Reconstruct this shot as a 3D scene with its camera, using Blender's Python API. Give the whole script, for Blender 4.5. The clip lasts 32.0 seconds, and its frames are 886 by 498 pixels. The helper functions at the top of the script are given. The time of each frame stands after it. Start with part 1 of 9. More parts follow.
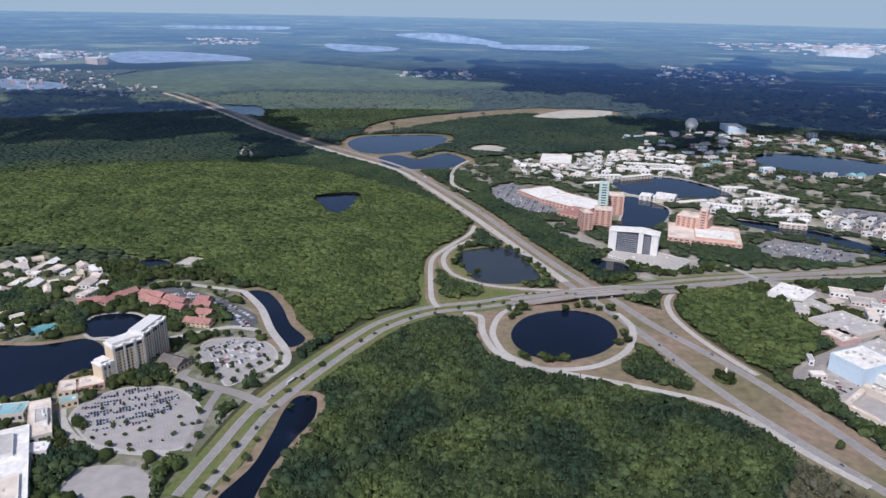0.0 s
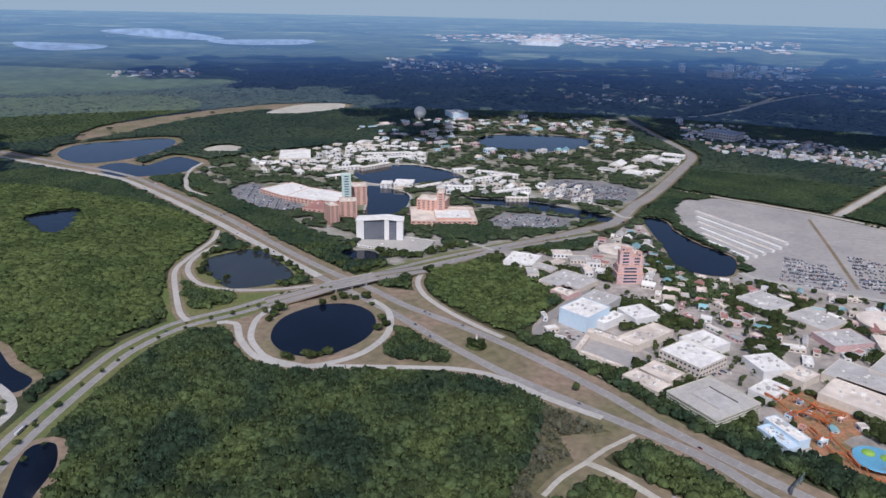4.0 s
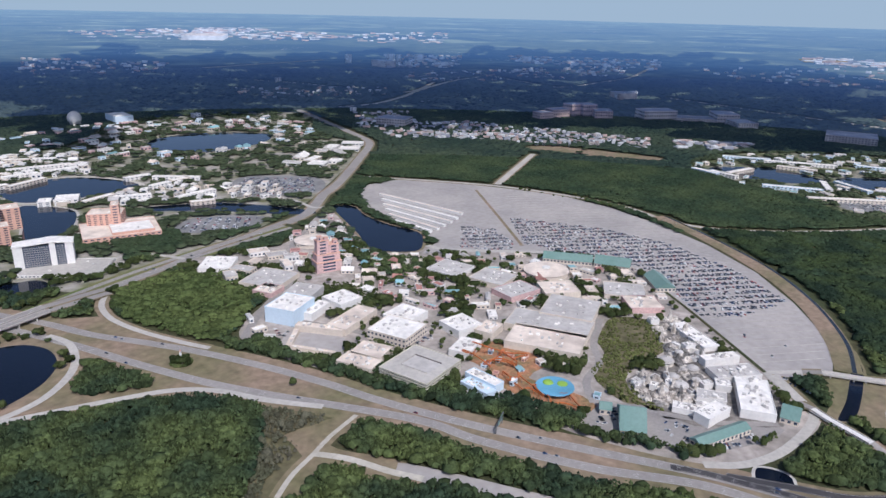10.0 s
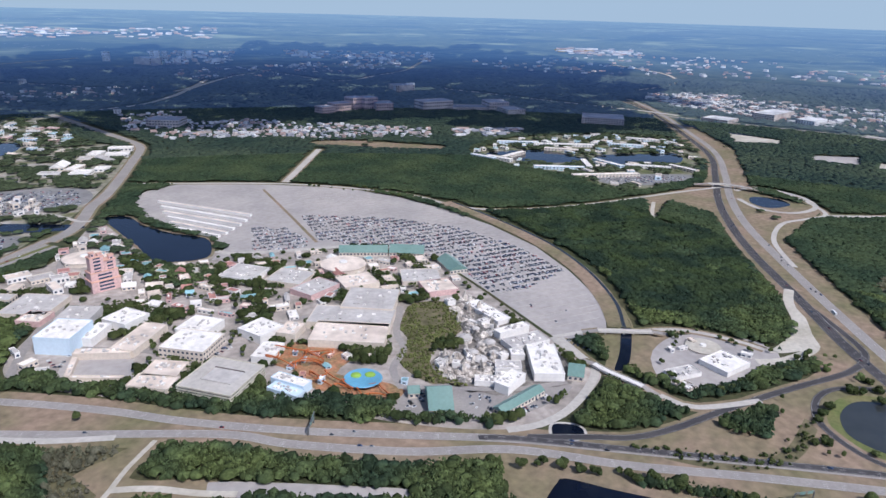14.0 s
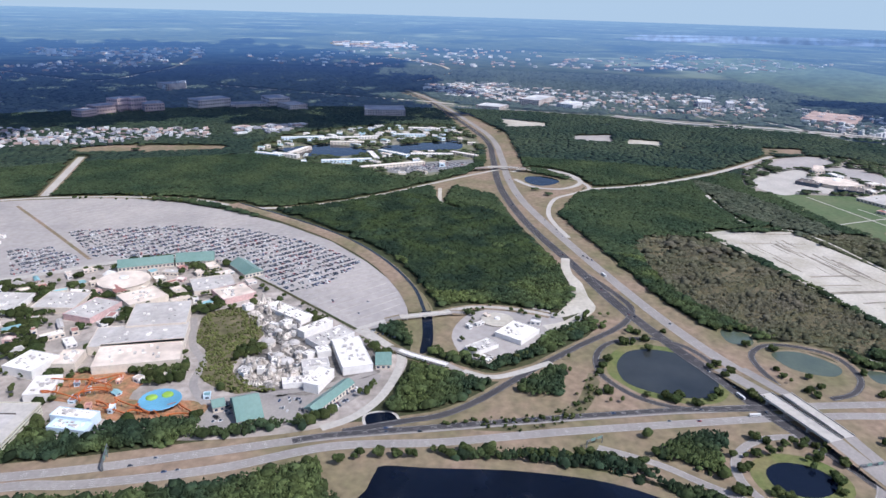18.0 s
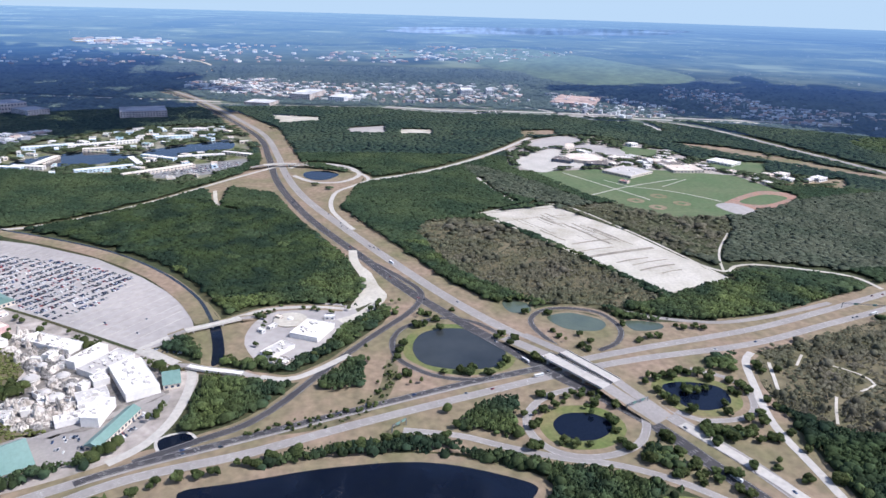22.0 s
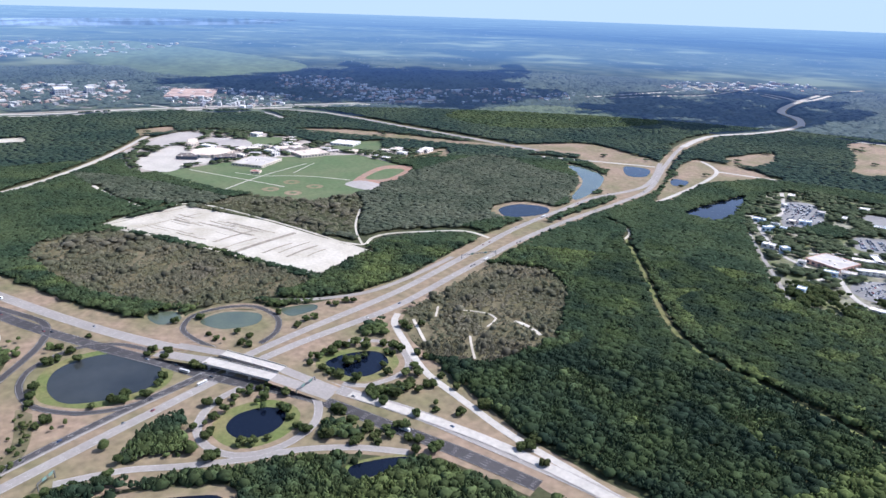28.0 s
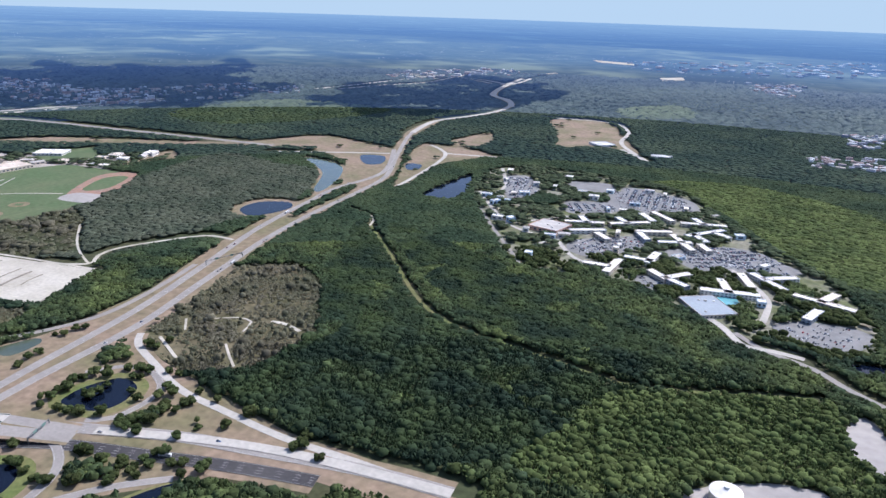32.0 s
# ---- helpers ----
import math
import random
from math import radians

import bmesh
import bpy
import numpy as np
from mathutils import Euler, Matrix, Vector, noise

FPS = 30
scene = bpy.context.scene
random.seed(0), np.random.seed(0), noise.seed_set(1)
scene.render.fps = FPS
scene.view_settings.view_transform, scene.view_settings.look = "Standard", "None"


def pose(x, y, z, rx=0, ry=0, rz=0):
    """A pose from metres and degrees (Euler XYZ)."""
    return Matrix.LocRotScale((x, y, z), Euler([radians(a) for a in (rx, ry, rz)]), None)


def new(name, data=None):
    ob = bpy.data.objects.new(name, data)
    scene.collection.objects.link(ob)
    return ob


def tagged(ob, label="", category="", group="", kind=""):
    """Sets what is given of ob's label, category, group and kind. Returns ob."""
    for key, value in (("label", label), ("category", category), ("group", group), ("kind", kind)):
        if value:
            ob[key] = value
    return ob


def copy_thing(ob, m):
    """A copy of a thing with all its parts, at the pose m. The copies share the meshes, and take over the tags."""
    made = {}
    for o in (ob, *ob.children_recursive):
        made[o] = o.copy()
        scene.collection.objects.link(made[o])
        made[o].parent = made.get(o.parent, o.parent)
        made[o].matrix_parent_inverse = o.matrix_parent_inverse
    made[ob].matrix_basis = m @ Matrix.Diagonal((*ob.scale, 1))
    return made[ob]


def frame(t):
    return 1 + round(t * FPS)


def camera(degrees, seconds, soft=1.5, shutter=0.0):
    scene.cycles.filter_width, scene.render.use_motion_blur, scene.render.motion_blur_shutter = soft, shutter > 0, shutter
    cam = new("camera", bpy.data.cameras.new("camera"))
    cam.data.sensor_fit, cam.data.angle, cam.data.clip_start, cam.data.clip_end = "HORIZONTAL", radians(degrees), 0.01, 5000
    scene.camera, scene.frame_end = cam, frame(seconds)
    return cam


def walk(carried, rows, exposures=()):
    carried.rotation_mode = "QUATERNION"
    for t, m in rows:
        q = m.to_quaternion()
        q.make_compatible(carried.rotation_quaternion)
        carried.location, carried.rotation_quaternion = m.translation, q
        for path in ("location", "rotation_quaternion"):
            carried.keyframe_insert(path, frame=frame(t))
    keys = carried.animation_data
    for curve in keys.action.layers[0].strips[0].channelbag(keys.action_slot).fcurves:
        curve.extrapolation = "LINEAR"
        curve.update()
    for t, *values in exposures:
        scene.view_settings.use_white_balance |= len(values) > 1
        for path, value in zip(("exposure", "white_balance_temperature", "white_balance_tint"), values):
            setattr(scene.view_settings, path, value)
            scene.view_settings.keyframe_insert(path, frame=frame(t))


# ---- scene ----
# the camera hangs in one place, 390 m up, and turns to the right
cam = camera(64.47, 32.0)
EYE = 390.0
PATH = [
    (0.0, pose(0, 0, EYE, 70.950, -1.100, -0.000)),
    (0.5, pose(0, 0, EYE, 70.940, -1.075, -2.456)),
    (1.0, pose(0, 0, EYE, 70.940, -1.157, -4.948)),
    (1.5, pose(0, 0, EYE, 70.934, -1.161, -7.684)),
    (2.0, pose(0, 0, EYE, 70.951, -1.127, -10.448)),
    (2.5, pose(0, 0, EYE, 70.955, -1.172, -13.178)),
    (3.0, pose(0, 0, EYE, 70.953, -1.218, -15.895)),
    (3.5, pose(0, 0, EYE, 70.933, -1.210, -18.647)),
    (5.5, pose(0, 0, EYE, 70.925, -1.201, -28.115)),
    (6.0, pose(0, 0, EYE, 70.941, -1.201, -30.139)),
    (6.5, pose(0, 0, EYE, 70.940, -1.178, -32.198)),
    (7.0, pose(0, 0, EYE, 70.940, -1.198, -34.275)),
    (7.5, pose(0, 0, EYE, 70.937, -1.201, -36.375)),
    (8.0, pose(0, 0, EYE, 70.946, -1.213, -38.451)),
    (8.5, pose(0, 0, EYE, 70.945, -1.215, -40.564)),
    (9.0, pose(0, 0, EYE, 70.953, -1.252, -42.661)),
    (9.5, pose(0, 0, EYE, 70.935, -1.240, -44.796)),
    (10.0, pose(0, 0, EYE, 70.942, -1.236, -46.979)),
    (10.5, pose(0, 0, EYE, 70.932, -1.280, -49.164)),
    (11.0, pose(0, 0, EYE, 70.935, -1.331, -51.332)),
    (11.5, pose(0, 0, EYE, 70.930, -1.354, -53.525)),
    (12.0, pose(0, 0, EYE, 70.933, -1.358, -55.731)),
    (12.5, pose(0, 0, EYE, 70.924, -1.390, -57.924)),
    (13.0, pose(0, 0, EYE, 70.914, -1.403, -60.089)),
    (13.5, pose(0, 0, EYE, 70.900, -1.419, -62.260)),
    (14.0, pose(0, 0, EYE, 70.892, -1.427, -64.433)),
    (14.5, pose(0, 0, EYE, 70.874, -1.473, -66.596)),
    (16.5, pose(0, 0, EYE, 70.860, -1.515, -75.334)),
    (17.0, pose(0, 0, EYE, 70.853, -1.580, -77.468)),
    (17.5, pose(0, 0, EYE, 70.844, -1.566, -79.650)),
    (18.0, pose(0, 0, EYE, 70.844, -1.534, -81.857)),
    (18.5, pose(0, 0, EYE, 70.855, -1.567, -84.016)),
    (19.0, pose(0, 0, EYE, 70.854, -1.540, -86.235)),
    (19.5, pose(0, 0, EYE, 70.851, -1.510, -88.487)),
    (20.0, pose(0, 0, EYE, 70.867, -1.480, -90.723)),
    (20.5, pose(0, 0, EYE, 70.855, -1.472, -92.960)),
    (21.0, pose(0, 0, EYE, 70.848, -1.524, -95.179)),
    (21.5, pose(0, 0, EYE, 70.820, -1.601, -97.589)),
    (22.0, pose(0, 0, EYE, 70.827, -1.563, -100.108)),
    (22.5, pose(0, 0, EYE, 70.834, -1.574, -102.601)),
    (23.0, pose(0, 0, EYE, 70.839, -1.631, -105.041)),
    (23.5, pose(0, 0, EYE, 70.847, -1.676, -107.500)),
    (24.0, pose(0, 0, EYE, 70.839, -1.704, -109.967)),
    (24.5, pose(0, 0, EYE, 70.838, -1.760, -112.432)),
    (25.0, pose(0, 0, EYE, 70.834, -1.817, -114.923)),
    (25.5, pose(0, 0, EYE, 70.838, -1.773, -117.461)),
    (27.5, pose(0, 0, EYE, 70.890, -1.734, -127.539)),
    (28.0, pose(0, 0, EYE, 70.895, -1.739, -130.078)),
    (28.5, pose(0, 0, EYE, 70.900, -1.719, -132.619)),
    (29.0, pose(0, 0, EYE, 70.903, -1.677, -135.181)),
    (29.5, pose(0, 0, EYE, 70.907, -1.699, -137.776)),
    (30.0, pose(0, 0, EYE, 70.910, -1.691, -140.441)),
    (30.5, pose(0, 0, EYE, 70.947, -1.768, -144.165)),
    (31.0, pose(0, 0, EYE, 70.929, -1.709, -146.326)),
    (31.5, pose(0, 0, EYE, 70.920, -1.638, -148.653)),
    (32.0, pose(0, 0, EYE, 70.938, -1.732, -151.525)),
]
walk(cam, PATH, [(0, 0.04, 6020, 15), (6, -0.15, 6000, 15), (9, 0.0, 6000, 15), (13, 0.15, 5950, 15), (19, 0.45, 5980, 15), (25, 0.75, 5980, 15), (28, 0.78, 5980, 15), (32, 0.55, 5950, 15)])

# ---- light ----
SUN_DIR = Vector((-0.39, -0.85, 1.15)).normalized()   # towards the sun
world = bpy.data.worlds.new("sky")
scene.world = world
world.use_nodes = True
wn = world.node_tree.nodes
sky = wn.new("ShaderNodeTexSky")
sky.sky_type, sky.sun_disc = "NISHITA", False
sky.sun_elevation = math.asin(SUN_DIR.z)
sky.sun_rotation = math.atan2(SUN_DIR.x, SUN_DIR.y)
sky.altitude, sky.air_density, sky.dust_density, sky.ozone_density = 390.0, 1.0, 1.3, 1.0
coord, lift = wn.new("ShaderNodeTexCoord"), wn.new("ShaderNodeVectorMath")
lift.operation, lift.inputs[1].default_value = "ADD", (0, 0, 0.17)   # clear blue air down to the skyline
world.node_tree.links.new(coord.outputs["Generated"], lift.inputs[0])
world.node_tree.links.new(lift.outputs[0], sky.inputs[0])
# pale haze lies along the skyline and thins out upwards
haze, height, thin, bright = wn.new("ShaderNodeMix"), wn.new("ShaderNodeSeparateXYZ"), wn.new("ShaderNodeMapRange"), wn.new("ShaderNodeVectorMath")
haze.data_type, bright.operation, thin.interpolation_type = "RGBA", "SCALE", "SMOOTHSTEP"
bright.inputs["Scale"].default_value = 0.135
thin.inputs[1].default_value, thin.inputs[2].default_value = 0.03, 0.22
haze.inputs[6].default_value = (0.345, 0.458, 0.55, 1)
world.node_tree.links.new(coord.outputs["Generated"], height.inputs[0])
world.node_tree.links.new(height.outputs[2], thin.inputs[0])
world.node_tree.links.new(thin.outputs[0], haze.inputs[0])
world.node_tree.links.new(sky.outputs[0], bright.inputs[0])
world.node_tree.links.new(bright.outputs[0], haze.inputs[7])
world.node_tree.links.new(haze.outputs[2], wn["Background"].inputs[0])
wn["Background"].inputs[1].default_value = 1.0
sun = new("sun", bpy.data.lights.new("sun", "SUN"))
sun.data.energy, sun.data.angle, sun.data.color = 3.4, radians(0.53), (1.0, 0.96, 0.9)
sun.matrix_world = Matrix.Translation((0, 0, 3000)) @ SUN_DIR.to_track_quat("Z", "Y").to_matrix().to_4x4()

# ---- materials ----
def material(name, color, rough=0.9, vary=0.25, scale=0.02, fine=0.3, second=None, island=0.0, bump=0.0, metal=0.0, random_ob=0.0, spec=0.3, leaf=0.0):
    m = bpy.data.materials.new(name)
    m.use_nodes = True
    t = m.node_tree
    n, l = t.nodes, t.links
    b = n["Principled BSDF"]
    b.inputs["Roughness"].default_value = rough
    b.inputs["Metallic"].default_value = metal
    b.inputs["Specular IOR Level"].default_value = spec
    geo = n.new("ShaderNodeNewGeometry")
    tex = []
    for s in (scale, fine):
        k = n.new("ShaderNodeTexNoise")
        k.inputs["Scale"].default_value, k.inputs["Detail"].default_value = s, 5
        l.new(geo.outputs["Position"], k.inputs["Vector"])
        tex.append(k)
    ramp = n.new("ShaderNodeMix")
    ramp.data_type = "RGBA"
    c2 = second or tuple(c * 0.6 for c in color)
    ramp.inputs[6].default_value, ramp.inputs[7].default_value = (*color, 1), (*c2, 1)
    wide = n.new("ShaderNodeMapRange")
    wide.inputs[1].default_value, wide.inputs[2].default_value = 0.38, 0.66
    l.new(tex[0].outputs[0], wide.inputs[0])
    l.new(wide.outputs[0], ramp.inputs[0])
    val = n.new("ShaderNodeMapRange")
    val.inputs[1].default_value, val.inputs[2].default_value = 0.25, 0.75
    val.inputs[3].default_value, val.inputs[4].default_value = 1 - vary, 1 + vary
    l.new(tex[1].outputs[0], val.inputs[0])
    last = val.outputs[0]
    for amount, node, out in ((island, "ShaderNodeNewGeometry", "Random Per Island"), (random_ob, "ShaderNodeObjectInfo", "Random")):
        if amount:
            src = geo if node == "ShaderNodeNewGeometry" else n.new(node)
            r = n.new("ShaderNodeMapRange")
            r.inputs[3].default_value, r.inputs[4].default_value = 1 - amount, 1 + amount
            l.new(src.outputs[out], r.inputs[0])
            mul = n.new("ShaderNodeMath")
            mul.operation = "MULTIPLY"
            l.new(last, mul.inputs[0]), l.new(r.outputs[0], mul.inputs[1])
            last = mul.outputs[0]
    hsv = n.new("ShaderNodeHueSaturation")
    l.new(ramp.outputs[2], hsv.inputs["Color"])
    l.new(last, hsv.inputs["Value"])
    l.new(hsv.outputs[0], b.inputs["Base Color"])
    if bump:
        bp = n.new("ShaderNodeBump")
        bp.inputs["Distance"].default_value = bump
        l.new(tex[1].outputs[0], bp.inputs["Height"])
        l.new(bp.outputs[0], b.inputs["Normal"])
    if leaf:
        thin, both = n.new("ShaderNodeBsdfTranslucent"), n.new("ShaderNodeMixShader")
        both.inputs[0].default_value = leaf
        l.new(hsv.outputs[0], thin.inputs["Color"])
        l.new(b.outputs[0], both.inputs[1]), l.new(thin.outputs[0], both.inputs[2])
        l.new(both.outputs[0], n["Material Output"].inputs["Surface"])
    return m

M = {
    "floor": material("woodland_floor", (0.05, 0.06, 0.026), vary=0.4, scale=0.01, fine=0.15, second=(0.07, 0.065, 0.03)),
    "dry": material("dry_grass", (0.275, 0.2, 0.142), vary=0.3, scale=0.011, fine=0.1, second=(0.17, 0.152, 0.08)),
    "lawn": material("lawn", (0.12, 0.15, 0.045), vary=0.25, scale=0.02, fine=0.2, second=(0.19, 0.17, 0.075)),
    "turf": material("sports_turf", (0.09, 0.135, 0.06), vary=0.2, scale=0.012, fine=0.1, second=(0.125, 0.15, 0.075)),
    "sand": material("pale_sand", (0.54, 0.5, 0.43), vary=0.15, scale=0.02, fine=0.2, second=(0.42, 0.38, 0.31)),
    "clay": material("clay_track", (0.36, 0.2, 0.145), vary=0.25, scale=0.05, fine=0.2, second=(0.28, 0.2, 0.16)),
    "paving": material("town_paving", (0.44, 0.385, 0.345), vary=0.35, scale=0.03, fine=0.12, second=(0.27, 0.24, 0.21)),
    "garden": material("garden_ground", (0.11, 0.125, 0.05), vary=0.4, scale=0.02, fine=0.1, second=(0.27, 0.25, 0.2)),
    "lot": material("bleached_lot_asphalt", (0.41, 0.375, 0.35), vary=0.12, scale=0.01, fine=0.1, second=(0.335, 0.31, 0.295)),
    "road": material("worn_asphalt", (0.275, 0.252, 0.236), vary=0.12, scale=0.02, fine=0.3, second=(0.325, 0.298, 0.276)),
    "newroad": material("fresh_asphalt", (0.052, 0.049, 0.053), vary=0.15, scale=0.02, fine=0.3, second=(0.075, 0.07, 0.072)),
    "concrete": material("pale_concrete", (0.5, 0.465, 0.42), vary=0.14, scale=0.02, fine=0.2, second=(0.43, 0.4, 0.36)),
    "paint": material("road_paint", (0.55, 0.54, 0.51), vary=0.2, scale=0.1),
    "water": material("dark_water", (0.004, 0.007, 0.016), rough=0.06, vary=0.1, scale=0.01, fine=0.02, second=(0.006, 0.01, 0.022), spec=0.2),
    "murky": material("murky_sky_grey_water", (0.04, 0.045, 0.045), rough=0.1, vary=0.15, scale=0.01, fine=0.03, second=(0.026, 0.032, 0.037), spec=0.3),
    # the sky's reflection on far lakes is put into this pale base colour
    "pale_lake": material("sky_toned_far_water", (0.25, 0.32, 0.41), rough=0.4, vary=0.05),
    "green_water": material("shallow_green_water", (0.1, 0.12, 0.08), rough=0.1, vary=0.1, second=(0.07, 0.09, 0.065), spec=0.5),
    "pool": material("swimming_pool_water", (0.2, 0.5, 0.55), rough=0.1, vary=0.1),
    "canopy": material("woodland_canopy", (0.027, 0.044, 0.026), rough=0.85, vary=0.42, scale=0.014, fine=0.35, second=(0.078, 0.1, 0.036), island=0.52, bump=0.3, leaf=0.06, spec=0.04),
    # far woods: some distance haze is mixed into the blue-green leaf colour
    "far_canopy": material("far_hazed_woodland_canopy", (0.048, 0.076, 0.044), rough=0.85, vary=0.2, scale=0.004, fine=0.05, second=(0.09, 0.118, 0.06), island=0.1, bump=0.0, leaf=0.4, spec=0.04),
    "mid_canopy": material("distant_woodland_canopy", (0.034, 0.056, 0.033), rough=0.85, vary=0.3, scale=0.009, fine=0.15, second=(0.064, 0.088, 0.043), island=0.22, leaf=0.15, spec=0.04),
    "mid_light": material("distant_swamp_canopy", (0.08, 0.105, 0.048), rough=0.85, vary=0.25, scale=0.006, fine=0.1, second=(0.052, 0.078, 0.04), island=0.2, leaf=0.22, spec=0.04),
    "light_canopy": material("swamp_canopy", (0.112, 0.142, 0.05), rough=0.85, vary=0.3, scale=0.012, fine=0.4, second=(0.07, 0.098, 0.036), island=0.42, bump=0.3, leaf=0.25, spec=0.04),
    "grey_canopy": material("grey_cypress_canopy", (0.1, 0.112, 0.078), rough=0.85, vary=0.3, scale=0.012, fine=0.2, second=(0.064, 0.08, 0.055), island=0.25, leaf=0.2, spec=0.04),
    # tree leaves beyond 1100 m: paler, with distance haze put into the colour
    "mid_tree": material("haze_pale_tree_leaves", (0.08, 0.1, 0.055), rough=0.85, vary=0.35, scale=0.03, fine=0.5, second=(0.055, 0.075, 0.042), island=0.35, leaf=0.25, spec=0.04),
    # canopy darkened: the shade of backlit crowns is put into the leaf colour
    "shade_canopy": material("dark_shade_canopy", (0.02, 0.034, 0.022), rough=0.85, vary=0.32, scale=0.016, fine=0.35, second=(0.046, 0.066, 0.027), island=0.24, bump=0.3, leaf=0.05, spec=0.04),
    "scrub": material("scrub_floor", (0.16, 0.135, 0.08), vary=0.35, scale=0.02, fine=0.1, second=(0.1, 0.095, 0.045)),
    "pines": material("grey_pine_canopy", (0.145, 0.15, 0.095), rough=0.85, vary=0.35, scale=0.012, fine=0.5, second=(0.185, 0.17, 0.125), island=0.3, bump=0.3, leaf=0.45, spec=0.04),
    "tree": material("tree_leaves", (0.056, 0.078, 0.03), rough=0.85, vary=0.45, scale=0.05, fine=1.0, second=(0.088, 0.104, 0.04), island=0.35, bump=1.2, random_ob=0.3, leaf=0.3, spec=0.04),
    "bark": material("bark", (0.16, 0.12, 0.09)),
    "white_roof": material("white_roof_membrane", (0.84, 0.8, 0.745), vary=0.16, scale=0.05, fine=0.15, second=(0.72, 0.68, 0.63)),
    "tan_roof": material("tan_gravel_roof", (0.78, 0.67, 0.57), vary=0.15, scale=0.05, fine=0.2, second=(0.54, 0.45, 0.38)),
    "grey_roof": material("grey_roof", (0.53, 0.5, 0.47), vary=0.18, scale=0.05, fine=0.2, second=(0.42, 0.39, 0.365)),
    "teal_roof": material("green_metal_roof", (0.15, 0.25, 0.22), rough=0.5, vary=0.1, second=(0.19, 0.29, 0.255)),
    "red_roof": material("red_tile_roof", (0.42, 0.21, 0.175), vary=0.25, second=(0.34, 0.17, 0.15)),
    "cream": material("cream_render", (0.66, 0.53, 0.37), vary=0.08, second=(0.58, 0.46, 0.32)),
    "white": material("white_render", (0.78, 0.75, 0.71), vary=0.08, second=(0.7, 0.67, 0.63)),
    "coral": material("coral_render", (0.66, 0.4, 0.31), vary=0.1, second=(0.6, 0.36, 0.28)),
    "pink": material("rose_render", (0.64, 0.43, 0.4), vary=0.2, second=(0.52, 0.36, 0.34)),
    "paleblue": material("pale_blue_cladding", (0.6, 0.71, 0.79), vary=0.06, second=(0.56, 0.67, 0.75)),
    "beige": material("beige_render", (0.68, 0.6, 0.5), vary=0.1, second=(0.58, 0.5, 0.42)),
    "lot_grey": material("grey_lot_asphalt", (0.25, 0.243, 0.238), vary=0.15, scale=0.02, fine=0.1, second=(0.2, 0.196, 0.194)),
    "lot_dark": material("dark_lot_asphalt", (0.1, 0.1, 0.108), vary=0.15, scale=0.02, fine=0.1, second=(0.13, 0.13, 0.135)),
    "dark_roof": material("dark_brown_roof", (0.15, 0.13, 0.12), vary=0.2, scale=0.05, fine=0.2, second=(0.2, 0.17, 0.15)),
    "stone_paving": material("dark_gap_stone_paving", (0.24, 0.215, 0.19), vary=0.4, scale=0.06, fine=0.2, second=(0.11, 0.1, 0.09)),
    "play_ground": material("orange_play_ground", (0.42, 0.2, 0.11), vary=0.35, scale=0.06, fine=0.25, second=(0.2, 0.16, 0.08)),
    "shrub": material("yellow_green_shrubs", (0.15, 0.165, 0.06), rough=0.85, vary=0.35, scale=0.06, fine=0.5, second=(0.1, 0.11, 0.045), island=0.35, leaf=0.2, spec=0.04),
    "palegreen": material("pale_green_render", (0.56, 0.68, 0.62), vary=0.08, second=(0.5, 0.62, 0.57)),
    "resort_grey": material("blue_grey_render", (0.34, 0.38, 0.42), vary=0.1, second=(0.3, 0.33, 0.37)),
    "glass": material("window_glass", (0.04, 0.065, 0.11), rough=0.12, vary=0.15, spec=0.6),
    "aqua": material("aqua_metal_roof", (0.3, 0.52, 0.55), rough=0.5, vary=0.1),
}

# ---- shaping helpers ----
NEAR, RIM = 3000.0, 4900.0   # flat country up to NEAR, then drawn in towards RIM to fit the camera's view


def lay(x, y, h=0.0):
    """A place of the flat map, h metres up. Past NEAR the map is drawn in along the camera's lines of sight and lifts
    to the skyline.
    """
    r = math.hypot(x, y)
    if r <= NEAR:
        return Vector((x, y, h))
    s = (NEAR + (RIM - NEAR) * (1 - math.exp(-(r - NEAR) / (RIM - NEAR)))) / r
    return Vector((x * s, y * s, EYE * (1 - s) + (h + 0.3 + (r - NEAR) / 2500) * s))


def mesh_from(name, verts, faces, mat):
    me = bpy.data.meshes.new(name)
    me.from_pydata([tuple(v) for v in verts], [], faces)
    me.materials.append(mat)
    me.update()
    return me


def part(name, bm, mat, parent=None, label=""):
    me = bpy.data.meshes.new(name)
    bm.to_mesh(me)
    bm.free()
    me.materials.append(mat)
    ob = new(name, me)
    if parent:
        ob.parent = parent
    if label:
        ob["label"] = label
    return ob


def smooth(points, closed=False, step=8.0):
    """A Catmull-Rom curve through the points, sampled about every step metres."""
    p = [Vector((a, b)) for a, b in points]
    n = len(p)
    out = []
    for i in range(n if closed else n - 1):
        a, b, c, d = (p[(i + k - 1) % n] if closed else p[min(max(i + k - 1, 0), n - 1)] for k in range(4))
        m = max(1, int((c - b).length / step))
        for j in range(m):
            t = j / m
            out.append(0.5 * (2 * b + (c - a) * t + (2 * a - 5 * b + 4 * c - d) * t * t + (3 * b - a - 3 * c + d) * t ** 3))
    if not closed:
        out.append(p[-1])
    return out


MASK_CELL, MASK_HALF = 5.0, 4000.0
MASK_N = int(2 * MASK_HALF / MASK_CELL)
mask = np.zeros((MASK_N, MASK_N), np.uint16)   # 1: bare, 2: built-up, 4: scrub, 8: dry grass, 32: light woods, 256: grey woods, 512: shade-toned woods


